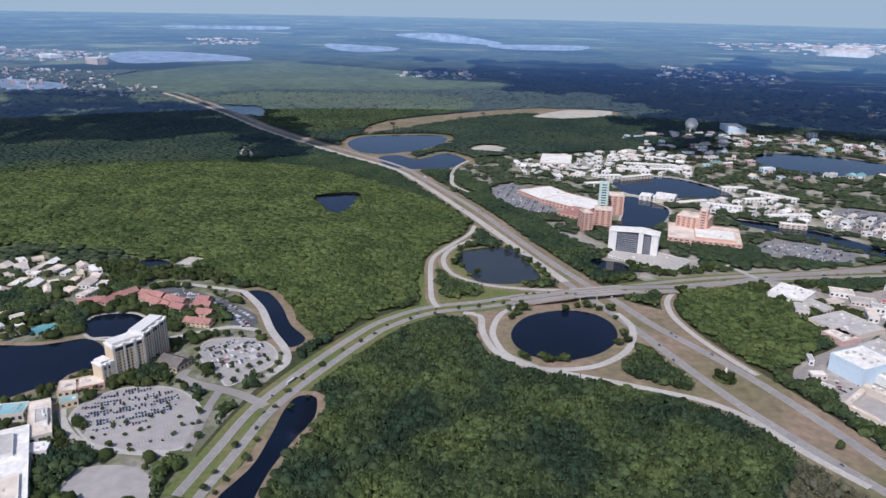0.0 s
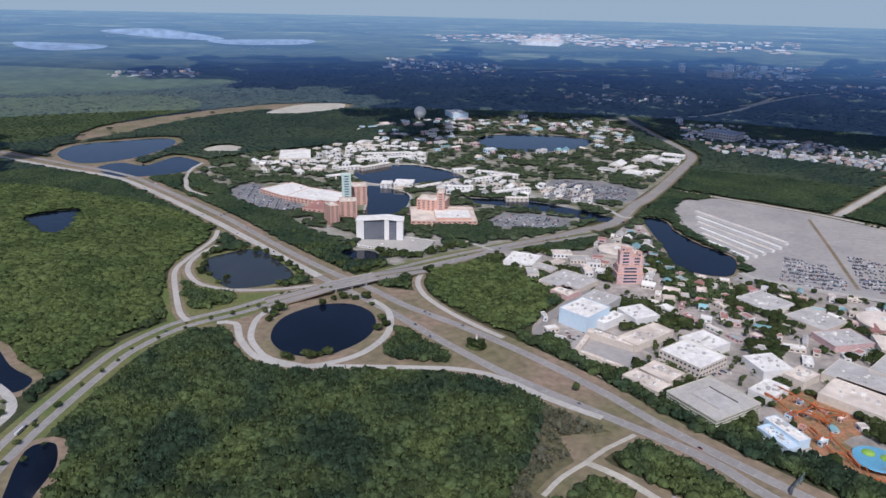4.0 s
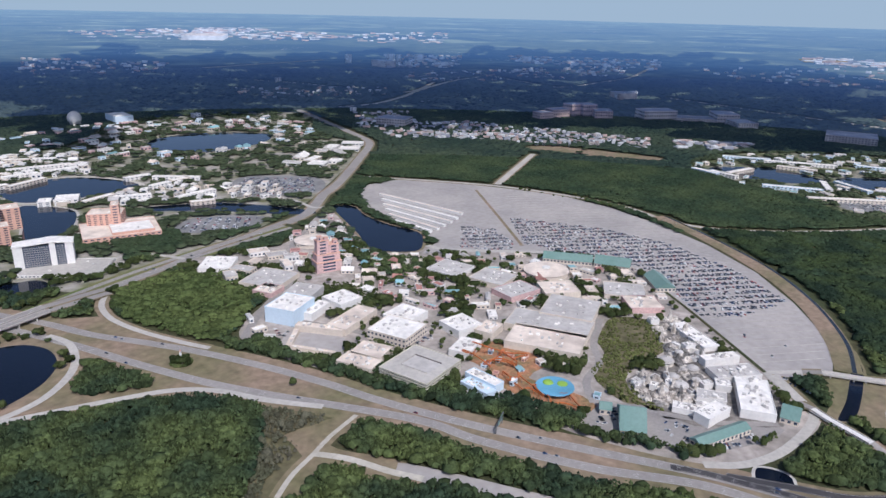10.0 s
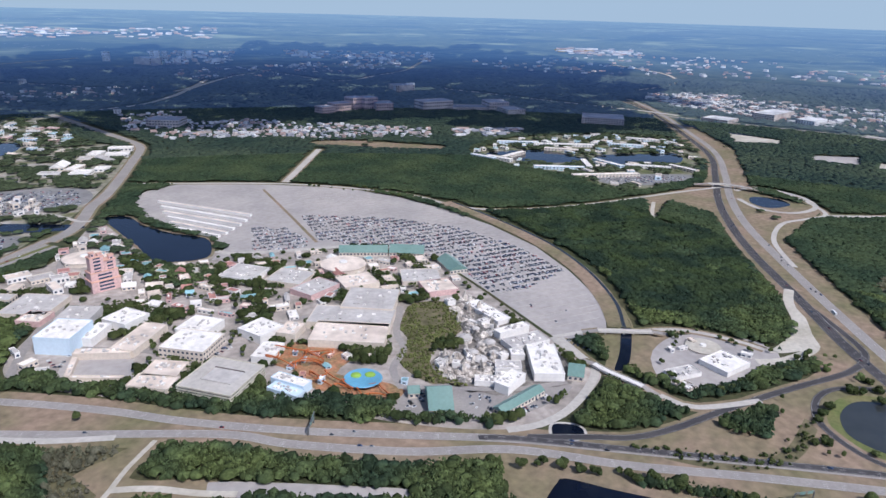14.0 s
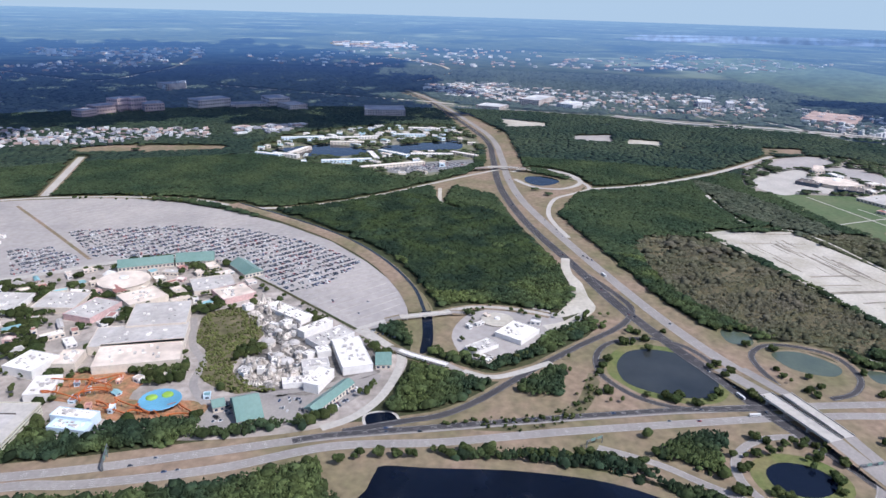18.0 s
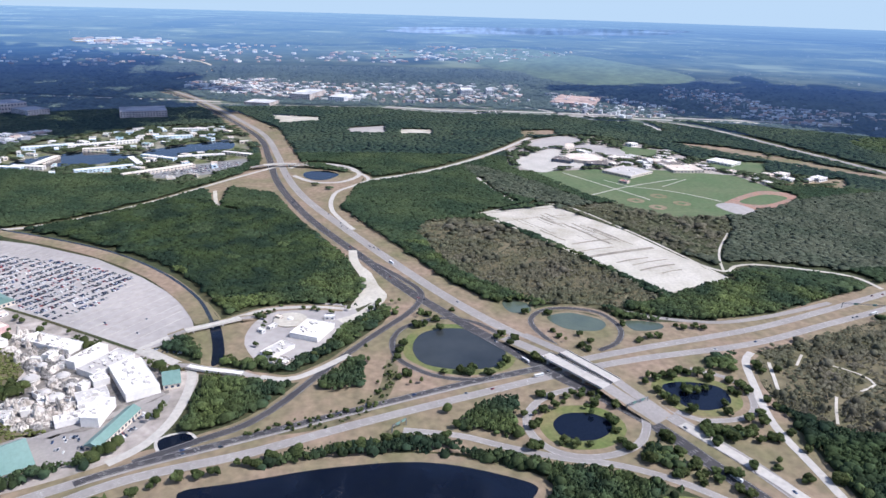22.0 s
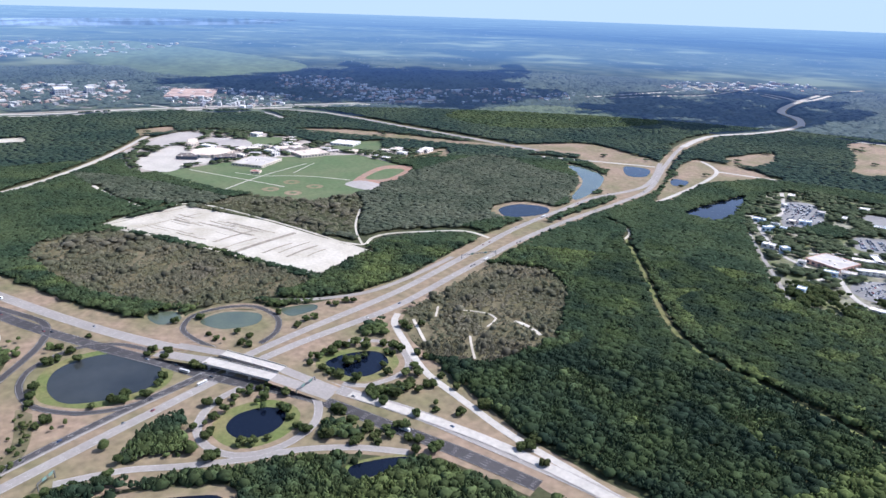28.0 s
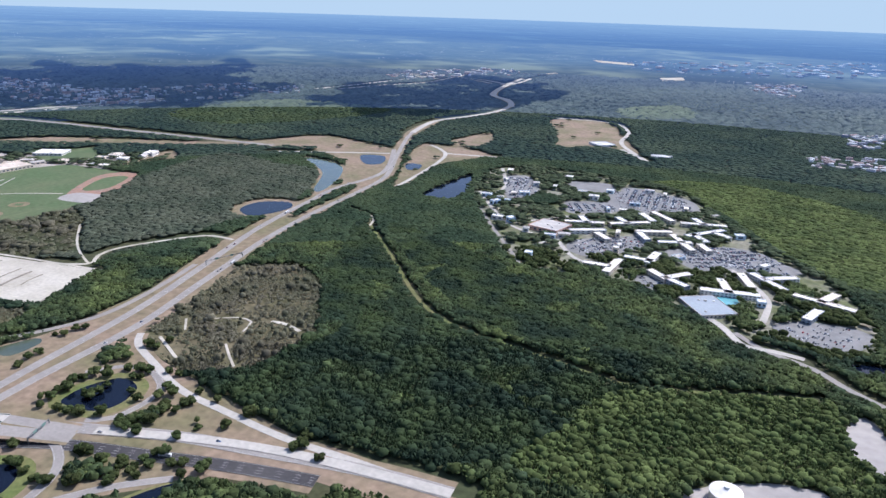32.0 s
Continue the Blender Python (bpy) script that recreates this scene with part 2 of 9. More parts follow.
def inside(poly, px, py):
    res = np.zeros(px.shape, bool)
    n = len(poly)
    for i in range(n):
        x1, y1 = poly[i]
        x2, y2 = poly[(i + 1) % n]
        if y1 == y2:
            continue
        c = (y1 > py) != (y2 > py)
        res ^= c & (px < (x2 - x1) * (py - y1) / (y2 - y1) + x1)
    return res


def stamp_area(poly, flag):
    q = np.array([(p[0], p[1]) for p in poly])
    lo = np.clip(((q.min(0) + MASK_HALF) / MASK_CELL).astype(int) - 1, 0, MASK_N)
    hi = np.clip(((q.max(0) + MASK_HALF) / MASK_CELL).astype(int) + 2, 0, MASK_N)
    if (hi <= lo).any():
        return
    gx, gy = np.meshgrid(np.arange(lo[0], hi[0]), np.arange(lo[1], hi[1]), indexing="ij")
    sel = inside(q, (gx + 0.5) * MASK_CELL - MASK_HALF, (gy + 0.5) * MASK_CELL - MASK_HALF)
    mask[lo[0]:hi[0], lo[1]:hi[1]][sel] |= flag


def stamp_line(points, width, flag=1):
    k = max(1, int(width / 2 / MASK_CELL + 0.5))
    for p in points:
        i, j = int((p[0] + MASK_HALF) / MASK_CELL), int((p[1] + MASK_HALF) / MASK_CELL)
        if k <= i < MASK_N - k and k <= j < MASK_N - k:
            mask[i - k:i + k + 1, j - k:j + k + 1] |= flag


area_count = 0


def area(name, points, mat, h=0.1, label="", kind="structure", category="", round_edge=True, clear=1, step=14.0):
    """A flat sheet with the outline through the points."""
    global area_count
    area_count += 1
    h += 0.00037 * area_count
    edge = smooth(points, True, step) if round_edge else [Vector(p) for p in points]
    bm = bmesh.new()
    f = bm.faces.new([bm.verts.new(lay(p[0], p[1], h)) for p in edge])
    bmesh.ops.triangulate(bm, faces=[f], ngon_method="EAR_CLIP")
    for f in bm.faces:
        if f.normal.z < 0:
            f.normal_flip()
    if clear:
        stamp_area(edge, clear)
    return tagged(part(name, bm, M[mat]), label, category, "", kind)


def ribbon(points, width, h, step=10.0, shift=0.0, dash=None, thick=0.0):
    """A bmesh strip along a curve; dash: (length, gap)."""
    c = smooth(points, False, step)
    bm = bmesh.new()
    last = None
    run = 0.0
    for i, p in enumerate(c):
        d = (c[min(i + 1, len(c) - 1)] - c[max(i - 1, 0)])
        if d.length < 1e-6:
            continue
        d.normalize()
        s = Vector((d.y, -d.x))
        hh = h(i / (len(c) - 1)) if callable(h) else h
        a, b = p + s * (shift - width / 2), p + s * (shift + width / 2)
        now = [bm.verts.new(lay(a.x, a.y, hh)), bm.verts.new(lay(b.x, b.y, hh))]
        if thick:
            now += [bm.verts.new(lay(b.x, b.y, hh - thick)), bm.verts.new(lay(a.x, a.y, hh - thick))]
        if last:
            run += step
            if dash is None or run % (dash[0] + dash[1]) < dash[0]:
                if thick:
                    for k in range(4):
                        bm.faces.new((last[k], last[(k + 1) % 4], now[(k + 1) % 4], now[k]))
                else:
                    bm.faces.new((last[0], last[1], now[1], now[0]))
        last = now
    return bm, c


road_count = 0


def road(points, width, mat="road", verge=0.0, verge_mat="dry", label="", lanes=0, edge=True, h=0.5, clear=None):
    global road_count
    road_count += 1
    h += 0.0117 * (road_count % 20) + 0.00021 * road_count
    bm, c = ribbon(points, width, h)
    ob = tagged(part("road", bm, M[mat]), label or "worn grey asphalt road with white lane lines", "road", "", "structure")
    if verge:
        bm, c = ribbon(points, width + 2 * verge, 0.2055 + 0.0103 * (road_count % 20) + 0.00023 * road_count)
        tagged(part("verge", bm, M[verge_mat]), "dry mown grass verge beside the road", "verge", "", "structure")
    stamp_line(c, width + 2 * verge + 3 if clear is None else clear)
    if lanes:
        for k in range(1, lanes) if width < 20 else ():
            bm, _ = ribbon(points, 0.3, h + 0.06, 5.0, (k / lanes - 0.5) * (width - 3), (5, 10))
            part("lane_line", bm, M["paint"], ob)["kind"] = "stuff"
    if edge:
        for s in (-1, 1):
            bm, _ = ribbon(points, 0.25, h + 0.06, 10.0, s * (width / 2 - 1.0))
            part("edge_line", bm, M["paint"], ob)
    return ob


# ---- ground and distance ----
def ring_sheet(name, radii, mat, label):
    n = 288
    verts, faces = [], []
    for i, r in enumerate(radii):
        for k in range(n):
            a = 2 * math.pi * k / n
            v = lay(r * math.cos(a), r * math.sin(a))
            if r > NEAR:
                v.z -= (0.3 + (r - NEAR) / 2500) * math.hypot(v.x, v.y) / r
            verts.append(v)
    for i in range(len(radii) - 1):
        for k in range(n):
            faces.append((i * n + k, i * n + (k + 1) % n, (i + 1) * n + (k + 1) % n, (i + 1) * n + k))
    me = mesh_from(name, verts, faces, mat)
    flat = me.uv_layers.new(name="map")        # kilometres of the flat map
    for loop in me.loops:
        i, k = divmod(loop.vertex_index, n)
        flat.data[loop.index].uv = (radii[i] * math.cos(2 * math.pi * k / n) / 1000, radii[i] * math.sin(2 * math.pi * k / n) / 1000)
    return tagged(new(name, me), label, name, "", "structure")


ring_sheet("ground", [0.0] + [130 * k for k in range(1, 21)], M["floor"], "flat wooded ground with brown and green undergrowth")
def country(name):
    """Far woods, meadows and specks of towns, drawn on the flat map."""
    m = bpy.data.materials.new(name)
    m.use_nodes = True
    t = m.node_tree
    n, l = t.nodes, t.links
    uv = n.new("ShaderNodeUVMap")
    uv.uv_map = "map"

    def spots(scale, lo, hi, kind="ShaderNodeTexNoise"):
        k = n.new(kind)
        k.inputs["Scale"].default_value = scale
        l.new(uv.outputs[0], k.inputs["Vector"])
        r = n.new("ShaderNodeMapRange")
        r.inputs[1].default_value, r.inputs[2].default_value = lo, hi
        l.new(k.outputs[0], r.inputs[0])
        return r.outputs[0]

    def mix(a, b, fac):
        x = n.new("ShaderNodeMix")
        x.data_type = "RGBA"
        l.new(fac, x.inputs[0])
        for k, c in ((6, a), (7, b)):
            if isinstance(c, tuple):
                x.inputs[k].default_value = (*c, 1)
            else:
                l.new(c, x.inputs[k])
        return x.outputs[2]

    def times(a, b):
        x = n.new("ShaderNodeMath")
        x.operation = "MULTIPLY"
        l.new(a, x.inputs[0]), l.new(b, x.inputs[1])
        return x.outputs[0]

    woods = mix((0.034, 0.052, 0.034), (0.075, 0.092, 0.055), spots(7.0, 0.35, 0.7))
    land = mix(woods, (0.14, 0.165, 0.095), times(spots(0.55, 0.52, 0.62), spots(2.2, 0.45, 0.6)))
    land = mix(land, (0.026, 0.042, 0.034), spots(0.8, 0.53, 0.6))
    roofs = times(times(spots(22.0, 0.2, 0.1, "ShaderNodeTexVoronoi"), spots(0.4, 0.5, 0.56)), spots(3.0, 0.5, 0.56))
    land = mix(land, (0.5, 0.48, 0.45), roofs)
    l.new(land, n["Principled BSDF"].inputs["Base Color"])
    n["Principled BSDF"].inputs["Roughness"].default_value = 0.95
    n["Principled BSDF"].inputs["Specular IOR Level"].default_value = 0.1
    return m


far = M["far"] = country("far_country")
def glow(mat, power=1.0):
    """Makes a surface emit the colour of blue distance haze by its height, paler towards the skyline."""
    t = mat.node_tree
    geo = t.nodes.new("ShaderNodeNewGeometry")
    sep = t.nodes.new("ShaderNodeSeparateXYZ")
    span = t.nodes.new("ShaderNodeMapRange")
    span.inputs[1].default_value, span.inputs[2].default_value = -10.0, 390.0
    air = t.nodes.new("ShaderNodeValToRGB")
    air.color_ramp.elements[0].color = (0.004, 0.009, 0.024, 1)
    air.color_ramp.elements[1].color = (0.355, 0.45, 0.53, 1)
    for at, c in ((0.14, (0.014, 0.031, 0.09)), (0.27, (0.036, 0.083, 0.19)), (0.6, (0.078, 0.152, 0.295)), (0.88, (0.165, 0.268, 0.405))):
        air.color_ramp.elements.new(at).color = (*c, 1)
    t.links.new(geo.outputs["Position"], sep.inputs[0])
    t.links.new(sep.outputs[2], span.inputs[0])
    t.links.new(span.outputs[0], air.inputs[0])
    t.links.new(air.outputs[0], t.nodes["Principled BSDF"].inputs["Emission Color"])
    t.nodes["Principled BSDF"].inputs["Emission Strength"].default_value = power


# the distance haze on the far country is emitted by its own surface
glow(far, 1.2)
# far woods: haze is in the bluish base colour and in the emission
M["backdrop_canopy"] = material("far_haze_blue_canopy", (0.042, 0.062, 0.046), rough=0.9, vary=0.15, scale=0.002, fine=0.02, second=(0.07, 0.092, 0.06), island=0.06)
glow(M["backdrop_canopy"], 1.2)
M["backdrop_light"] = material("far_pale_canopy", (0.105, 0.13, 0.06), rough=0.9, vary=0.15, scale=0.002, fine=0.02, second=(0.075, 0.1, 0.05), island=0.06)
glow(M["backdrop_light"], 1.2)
# these crowns also emit a little of the haze colour
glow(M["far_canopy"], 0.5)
# far roofs and walls: haze is added as a faint glow of the surface
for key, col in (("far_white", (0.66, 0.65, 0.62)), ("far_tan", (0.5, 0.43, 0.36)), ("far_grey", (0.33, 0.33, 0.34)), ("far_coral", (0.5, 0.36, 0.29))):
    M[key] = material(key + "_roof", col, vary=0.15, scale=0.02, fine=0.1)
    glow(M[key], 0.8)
# haze over the far lakes is emitted by the water sheet
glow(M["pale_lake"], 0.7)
ring_sheet("backdrop", [2600 * 1.0366 ** k for k in range(66)], far, "backdrop of distant wooded country bent up to the skyline")

# ---- water ----
def lake(points, mat="water", label="still dark blue lake with a grassy bank", bank=9.0, bank_mat="dry", h=0.35):
    c = sum((Vector(p) for p in points), Vector((0, 0))) / len(points)
    if bank:
        edge = smooth(points, True, 5.0)
        out = []
        for i, p in enumerate(edge):
            d = edge[(i + 1) % len(edge)] - edge[i - 1]
            s = Vector((d.y, -d.x)).normalized() * bank
            area2 = sum(a.x * b.y - b.x * a.y for a, b in zip(edge, edge[1:] + edge[:1]))
            out.append(p + (s if area2 > 0 else -s))
        area("bank", out, bank_mat, h - 0.1, "sloping grass bank round the water", category="bank", round_edge=False)
    return area("lake", points, mat, h, label, category="lake", step=5.0)


lake([(-567, 743), (-518, 750), (-478, 751), (-450, 761), (-428, 771), (-405, 760), (-385, 736), (-372, 716), (-373, 702), (-391, 695), (-404, 682), (-406, 664), (-424, 651), (-435, 640), (-447, 630), (-484, 616)])
lake([(-444, 805), (-446, 833), (-426, 844), (-400, 845), (-377, 829), (-365, 805), (-373, 789), (-384, 773), (-404, 772), (-424, 777)], bank_mat="sand", bank=5)
lake([(-280, 920), (-259, 933), (-235, 918), (-210, 874), (-188, 821), (-162, 781), (-175, 758), (-197, 780), (-218, 828), (-240, 872), (-263, 900)], bank=12)
lake([(-138, 649), (-125, 644), (-121, 607), (-133.4, 567.8), (-144.7, 524.7), (-149.7, 485.2), (-150.4, 452.8), (-178.9, 458.6), (-180.0, 484.5), (-170.2, 508.3), (-161.6, 532.4), (-156.6, 576.4), (-154, 616), (-148, 643)])
lake([(94, 807), (109, 845), (134, 868), (174, 881), (211, 871), (230, 838), (226, 796), (203, 762), (172, 742), (140, 734), (112, 747), (96, 773)], bank=14, label="round dark pond inside the ramp loop")
# the grey base colour of this pond stands in for reflected sky
lake([(32, 1105), (71, 1136), (120, 1139), (149, 1057), (155, 996), (114, 975), (63, 980), (44, 1026)], "murky", bank_mat="lawn")
lake([(-267, 1450), (-230, 1476), (-169, 1481), (-177, 1389), (-196, 1318), (-236, 1364)], bank=0)
lake([(-275, 2067), (-246, 2184), (-143, 2226), (-9, 2241), (18, 2144), (-56, 2002), (-140, 1936), (-220, 1945)], bank=25)
lake([(-166, 1872), (-116, 1915), (-59, 1867), (17, 1951), (70, 1857), (31, 1770), (-55, 1743), (-129, 1769)], bank=25)
lake([(-917, 2844), (-716, 2806), (-642, 2546), (-760, 2644)], bank=0)
lake([(421, 1666), (490, 1710), (585, 1688), (643, 1604), (656, 1524), (586, 1500), (505, 1502), (445, 1519), (413, 1563)], bank_mat="sand", bank=12)
lake([(410, 1507), (455, 1469), (474, 1396), (417, 1281), (364, 1256), (343, 1275), (380, 1391)], bank=5, bank_mat="concrete")
lake([(871, 1940), (952, 2033), (1094, 2031), (1238, 1911), (1180, 1805), (1061, 1757), (953, 1768), (886, 1816)], bank=0)
lake([(587, 1342), (714, 1271), (809, 1113), (782, 1094), (666, 1234), (576, 1316)], bank=0)
lake([(863, 1100), (892, 1072), (869, 1008), (860, 932), (866, 857), (821, 803), (789, 789), (757, 814), (745, 857), (780, 924), (822, 1019)], bank=5)
lake([(245, 1083), (299, 1075), (300, 1027), (261, 1027)], bank=0)
lake([(915, 155), (892, 142), (852, 127), (759, 111), (734, 122), (781, 127), (844, 139)], bank=3)
lake([(594, 152), (603, 129), (586.6, 120.0), (571.1, 141.5)], bank=3, bank_mat="concrete")
lake([(754, -108), (789, -126), (798, -163), (781, -204), (738, -218), (697, -203), (689, -167), (699, -130), (717, -111)], "murky", bank=12, bank_mat="lawn")
lake([(574, -225), (587, -242), (584, -269), (568, -281), (552, -277), (539.5, -256.8), (542.2, -231.4), (557, -223)], bank=14, bank_mat="lawn")
lake([(628, -369), (631, -399), (615, -430), (584, -425), (573, -394), (584, -373), (609, -367)], bank=12, bank_mat="lawn")
lake([(818, -299), (825, -334), (795, -368), (769, -353), (775, -316), (796, -300)], "green_water", bank=6)
lake([(792, -399), (780, -440), (763, -435), (763, -398)], "green_water", bank=4)
lake([(873, -251), (867, -282), (837, -281), (837, -253)], "green_water", bank=4)
lake([(485, 124), (508, 122), (517.5, 117), (521.7, 75.0), (529.4, 17.6), (531.5, -20), (530.5, -67.7), (522, -107.3), (503, -148), (484, -177), (473.4, -176.9), (456.2, -161.3), (416.7, -130.7), (440, 16.0), (455, 122)], bank=14)
lake([(448.6, -284.7), (438.3, -319.7), (422.8, -337.5), (428.3, -281.7)], bank=4, bank_mat="lawn")
lake([(979, -990), (982, -1049), (935, -1081), (903, -1052), (908, -999), (933, -964)], bank=20)
lake([(1184, -1444), (1130, -1457), (1046, -1417), (979, -1315), (936, -1195), (960, -1196), (1047, -1338)], "green_water", bank=8)
lake([(1087, -1563), (1029, -1587), (984, -1505), (1019, -1479)], bank=5)
lake([(931, -1544), (894, -1554), (873, -1504), (896, -1487)], bank=5)
lake([(741, -1290), (744, -1414), (740, -1523), (718, -1503), (665, -1344), (673, -1280)], bank=0)
lake([(-79, -890), (-114, -909), (-118, -887), (-90, -870)], bank=0)
lake([(1689, 24), (1699, -28), (1654, -53), (1604, -13), (1632, 24)], bank=8)
lake([(1838, 724), (1951, 613), (1918, 489), (1884, 449), (1789, 544), (1785, 669)], bank=0)
lake([(1947, 450), (2020, 390), (2111, 254), (1999, 223), (1937, 284), (1878, 388)], bank=0)
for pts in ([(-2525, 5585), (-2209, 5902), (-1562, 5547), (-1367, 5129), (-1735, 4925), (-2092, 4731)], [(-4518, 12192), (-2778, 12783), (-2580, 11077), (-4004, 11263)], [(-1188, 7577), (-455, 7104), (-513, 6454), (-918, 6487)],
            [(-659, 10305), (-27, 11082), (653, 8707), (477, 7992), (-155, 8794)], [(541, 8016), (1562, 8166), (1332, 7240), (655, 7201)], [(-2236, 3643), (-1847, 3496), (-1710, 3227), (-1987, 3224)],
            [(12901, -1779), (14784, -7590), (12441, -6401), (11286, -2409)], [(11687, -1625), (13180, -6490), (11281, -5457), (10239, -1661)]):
    lake(pts, "pale_lake", bank=0, label="wide far lake with sky reflection and haze in its colour", h=1.0)

lake([(-471.2, 1042.9), (-451.6, 1054.4), (-424.8, 1042.7), (-420.8, 1017.5), (-443.6, 1011.4)], bank=4, bank_mat="lawn")

# ---- clearings and paved grounds ----
area("clearing", [(542.9, 188.8), (557.5, 149.2), (594, 89), (682, 24), (786, -62), (848, -90), (997, -66), (1270, 14), (1480, 80), (1543, 185), (1372, 189), (1552, 242), (1753, 141), (1958, 140), (2621, 361), (2681, 275), (2310, 109), (1737, 24), (1657, -118), (1372, -51), (1215, -103), (949, -194), (852, -253), (799, -332), (779, -473), (790, -613), (872, -848), (915, -1061), (824, -966), (748, -722), (701, -552), (692, -513), (637, -485), (540, -468), (398.4, -443.2), (397.1, -385.3), (426.1, -323.2), (464.1, -329.6), (496.8, -261.3), (521.1, -192.8), (548.7, -70.8), (532.1, 38.2), (501.3, 63.8), (466.3, 155.4)], "dry", 0.1, "dry mown grass round the motorway ramps", category="grass", round_edge=False, clear=8)
area("clearing", [(244, 934), (315, 885), (337, 777), (363, 698), (382, 621), (404, 538), (439, 451), (470, 375), (497.5, 321.4), (521.7, 271.7), (470.2, 299.8), (425.7, 388.7), (393, 464), (344, 557), (279, 646), (209, 691), (210, 713), (265, 750), (255, 830)], "dry", 0.12, "brown dry grass between the carriageways", category="grass", round_edge=False, clear=8)
area("clearing", [(343, 732), (408, 545), (466.5, 374.4), (508.4, 271.5), (577.0, 126.9), (602, 30), (639, -89), (621, -89), (535.3, 114.7), (440.6, 354.3), (295, 648)], "dry", 0.14, "brown dry grass between the carriageways", category="grass", round_edge=False, clear=8)
area("clearing", [(-26, 854), (60, 905), (186, 952), (262, 924), (246, 797), (214, 723), (291, 663), (333, 620), (317, 610), (229, 661), (114, 706), (65, 745), (56, 840)], "dry", 0.16, "dry grass round the pond", category="grass", round_edge=False, clear=8)
area("clearing", [(-34, 975), (-6, 1132), (66, 1232), (42, 1135), (104, 959), (220, 954), (20, 884), (-22, 872)], "lawn", 0.18, "mown grass between the ramps", category="grass", round_edge=False, clear=8)
area("clearing", [(835, 124), (862, 94), (822, 63), (747, 60), (729, 89), (756, 111)], "dry", 0.13, "dry grass beside the canal", category="grass", clear=8)
area("clearing", [(809, 160), (834, 138), (736, 119), (733, 134), (774, 139)], "dry", 0.13, "dry grass beside the canal", category="grass", clear=8)
area("clearing", [(387, 484), (389, 460), (343.8, 453.0), (368.7, 400.6), (379.4, 367.9), (368.2, 355.5), (342.9, 369.3), (324.0, 424.9), (271.7, 408.2), (255.0, 417.3), (315.5, 458.2), (321.1, 497.1), (351, 492)], "dry", 0.11, "sandy track clearing in the scrub", category="grass", clear=8)
area("clearing", [(480.1, -356.7), (377.1, -413.4), (294.9, -429.1), (216.9, -440.5), (167.3, -445.5), (250.2, -404.5), (326.7, -398.5), (398.4, -378.5)], "dry", 0.17, "brown dry grass between the carriageways", category="grass", round_edge=False, clear=8)
area("sand_lot", [(1310, -306), (1354, -482), (1169, -566), (914, -626), (862, -500), (945, -464), (1148, -390)], "sand", 0.3, "white bare sand lot cleared beside the woods", category="sand lot", round_edge=False)
area("parking_lot", [(1078, 1189), (1126, 1177), (1217, 1023), (1287, 852), (1279, 702), (1243, 578), (1188, 457), (1110, 342), (1023, 258), (953, 204), (885, 168), (834, 155), (790, 189), (782, 212), (834, 280), (898, 365), (961, 442), (989, 497), (972, 575), (947, 638), (908, 670), (818, 752), (788, 773), (856, 799), (947, 840), (1025, 892), (1016, 1132)], "lot", 0.3, "huge bleached asphalt parking lot", category="parking lot", round_edge=False)
area("park_ground", [(500, 1009), (570, 986), (668, 976), (864, 1090), (824, 794), (908, 670), (987, 475), (834, 280), (778, 200), (743, 149), (702, 132), (613, 149), (564.7, 190.0), (526, 288), (500, 430), (436, 553), (403, 696), (462, 762), (559, 805), (560, 842), (466, 949)], "paving", 0.2, "paved grounds of the theme park", category="paving", clear=2)
M["resort"] = material("resort_paving", (0.36, 0.33, 0.29), vary=0.35, scale=0.025, fine=0.1, second=(0.14, 0.145, 0.07))
area("resort_ground", [(33, 1833), (235, 1953), (552, 2030), (734, 2105), (1065, 2419), (1583, 2210), (1380, 1827), (1316, 1551), (937, 1228), (735, 1104), (503, 1011), (347, 970), (268, 1097), (191, 1310), (104, 1574)], "resort", 0.15, "paved resort grounds", category="paving", clear=2)
area("island_ground", [(791.7, 414.3), (817.9, 380.0), (781.8, 337.3), (743.8, 319.2), (699.0, 327.9), (653.1, 319.0), (630.1, 285.8), (623.0, 255.4), (608.1, 295.1), (624.1, 335.9), (641.4, 357.3), (689.5, 365.6), (710.6, 389.8), (760.1, 409.7)], "scrub", 0.24, "brown planted ground round the rocks", category="planting", clear=1)
area("service_yard", [(581.5, 311.5), (536.1, 296.5), (568.7, 230.2), (579.5, 199.0), (632.1, 166.1), (675.9, 155.4), (677.8, 181.5), (646.6, 213.9), (610.5, 249.6), (617.0, 279.2)], "road", 0.27, "grey asphalt service yard round green sheds", category="paving")
area("service_court", [(462.0, 677.8), (495.7, 618.3), (451.8, 584.1), (423.4, 644.3)], "lot", 0.28, "pale concrete service court", category="paving")
area("clearing", [(-416.0, 1038.0), (-406.6, 1067.5), (-375.4, 1061.1), (-381.2, 1032.1)], "sand", 0.2, "bare pale yard in the woods", category="yard")
area("hotel_ground", [(-792, 1060), (-429, 1053), (-279, 930), (-211, 812), (-171, 723), (-197, 647), (-217.2, 547.7), (-219.5, 483.5), (-403, 479)], "garden", 0.15, "paved hotel grounds", category="paving", clear=2)
area("yard", [(804, 92), (867, 69), (896, -5), (885, -36), (858, -49), (800, -23), (754, 2), (728, 55), (750, 79)], "lot", 0.2, "pale sandy works yard", category="paving", clear=16)
area("sand_strip", [(1083, -51), (1100, -63), (924, -87), (891, -70), (869, -37), (917, -53), (973, -61)], "sand", 0.21, "white sandy strip beside the ramp", category="sand")
area("sports_field", [(1661, -526), (1691, -803), (1590, -1046), (1375, -1078), (1240, -856), (1244, -701), (1424, -585)], "turf", 0.2, "green sports fields", category="sports field", round_edge=False)
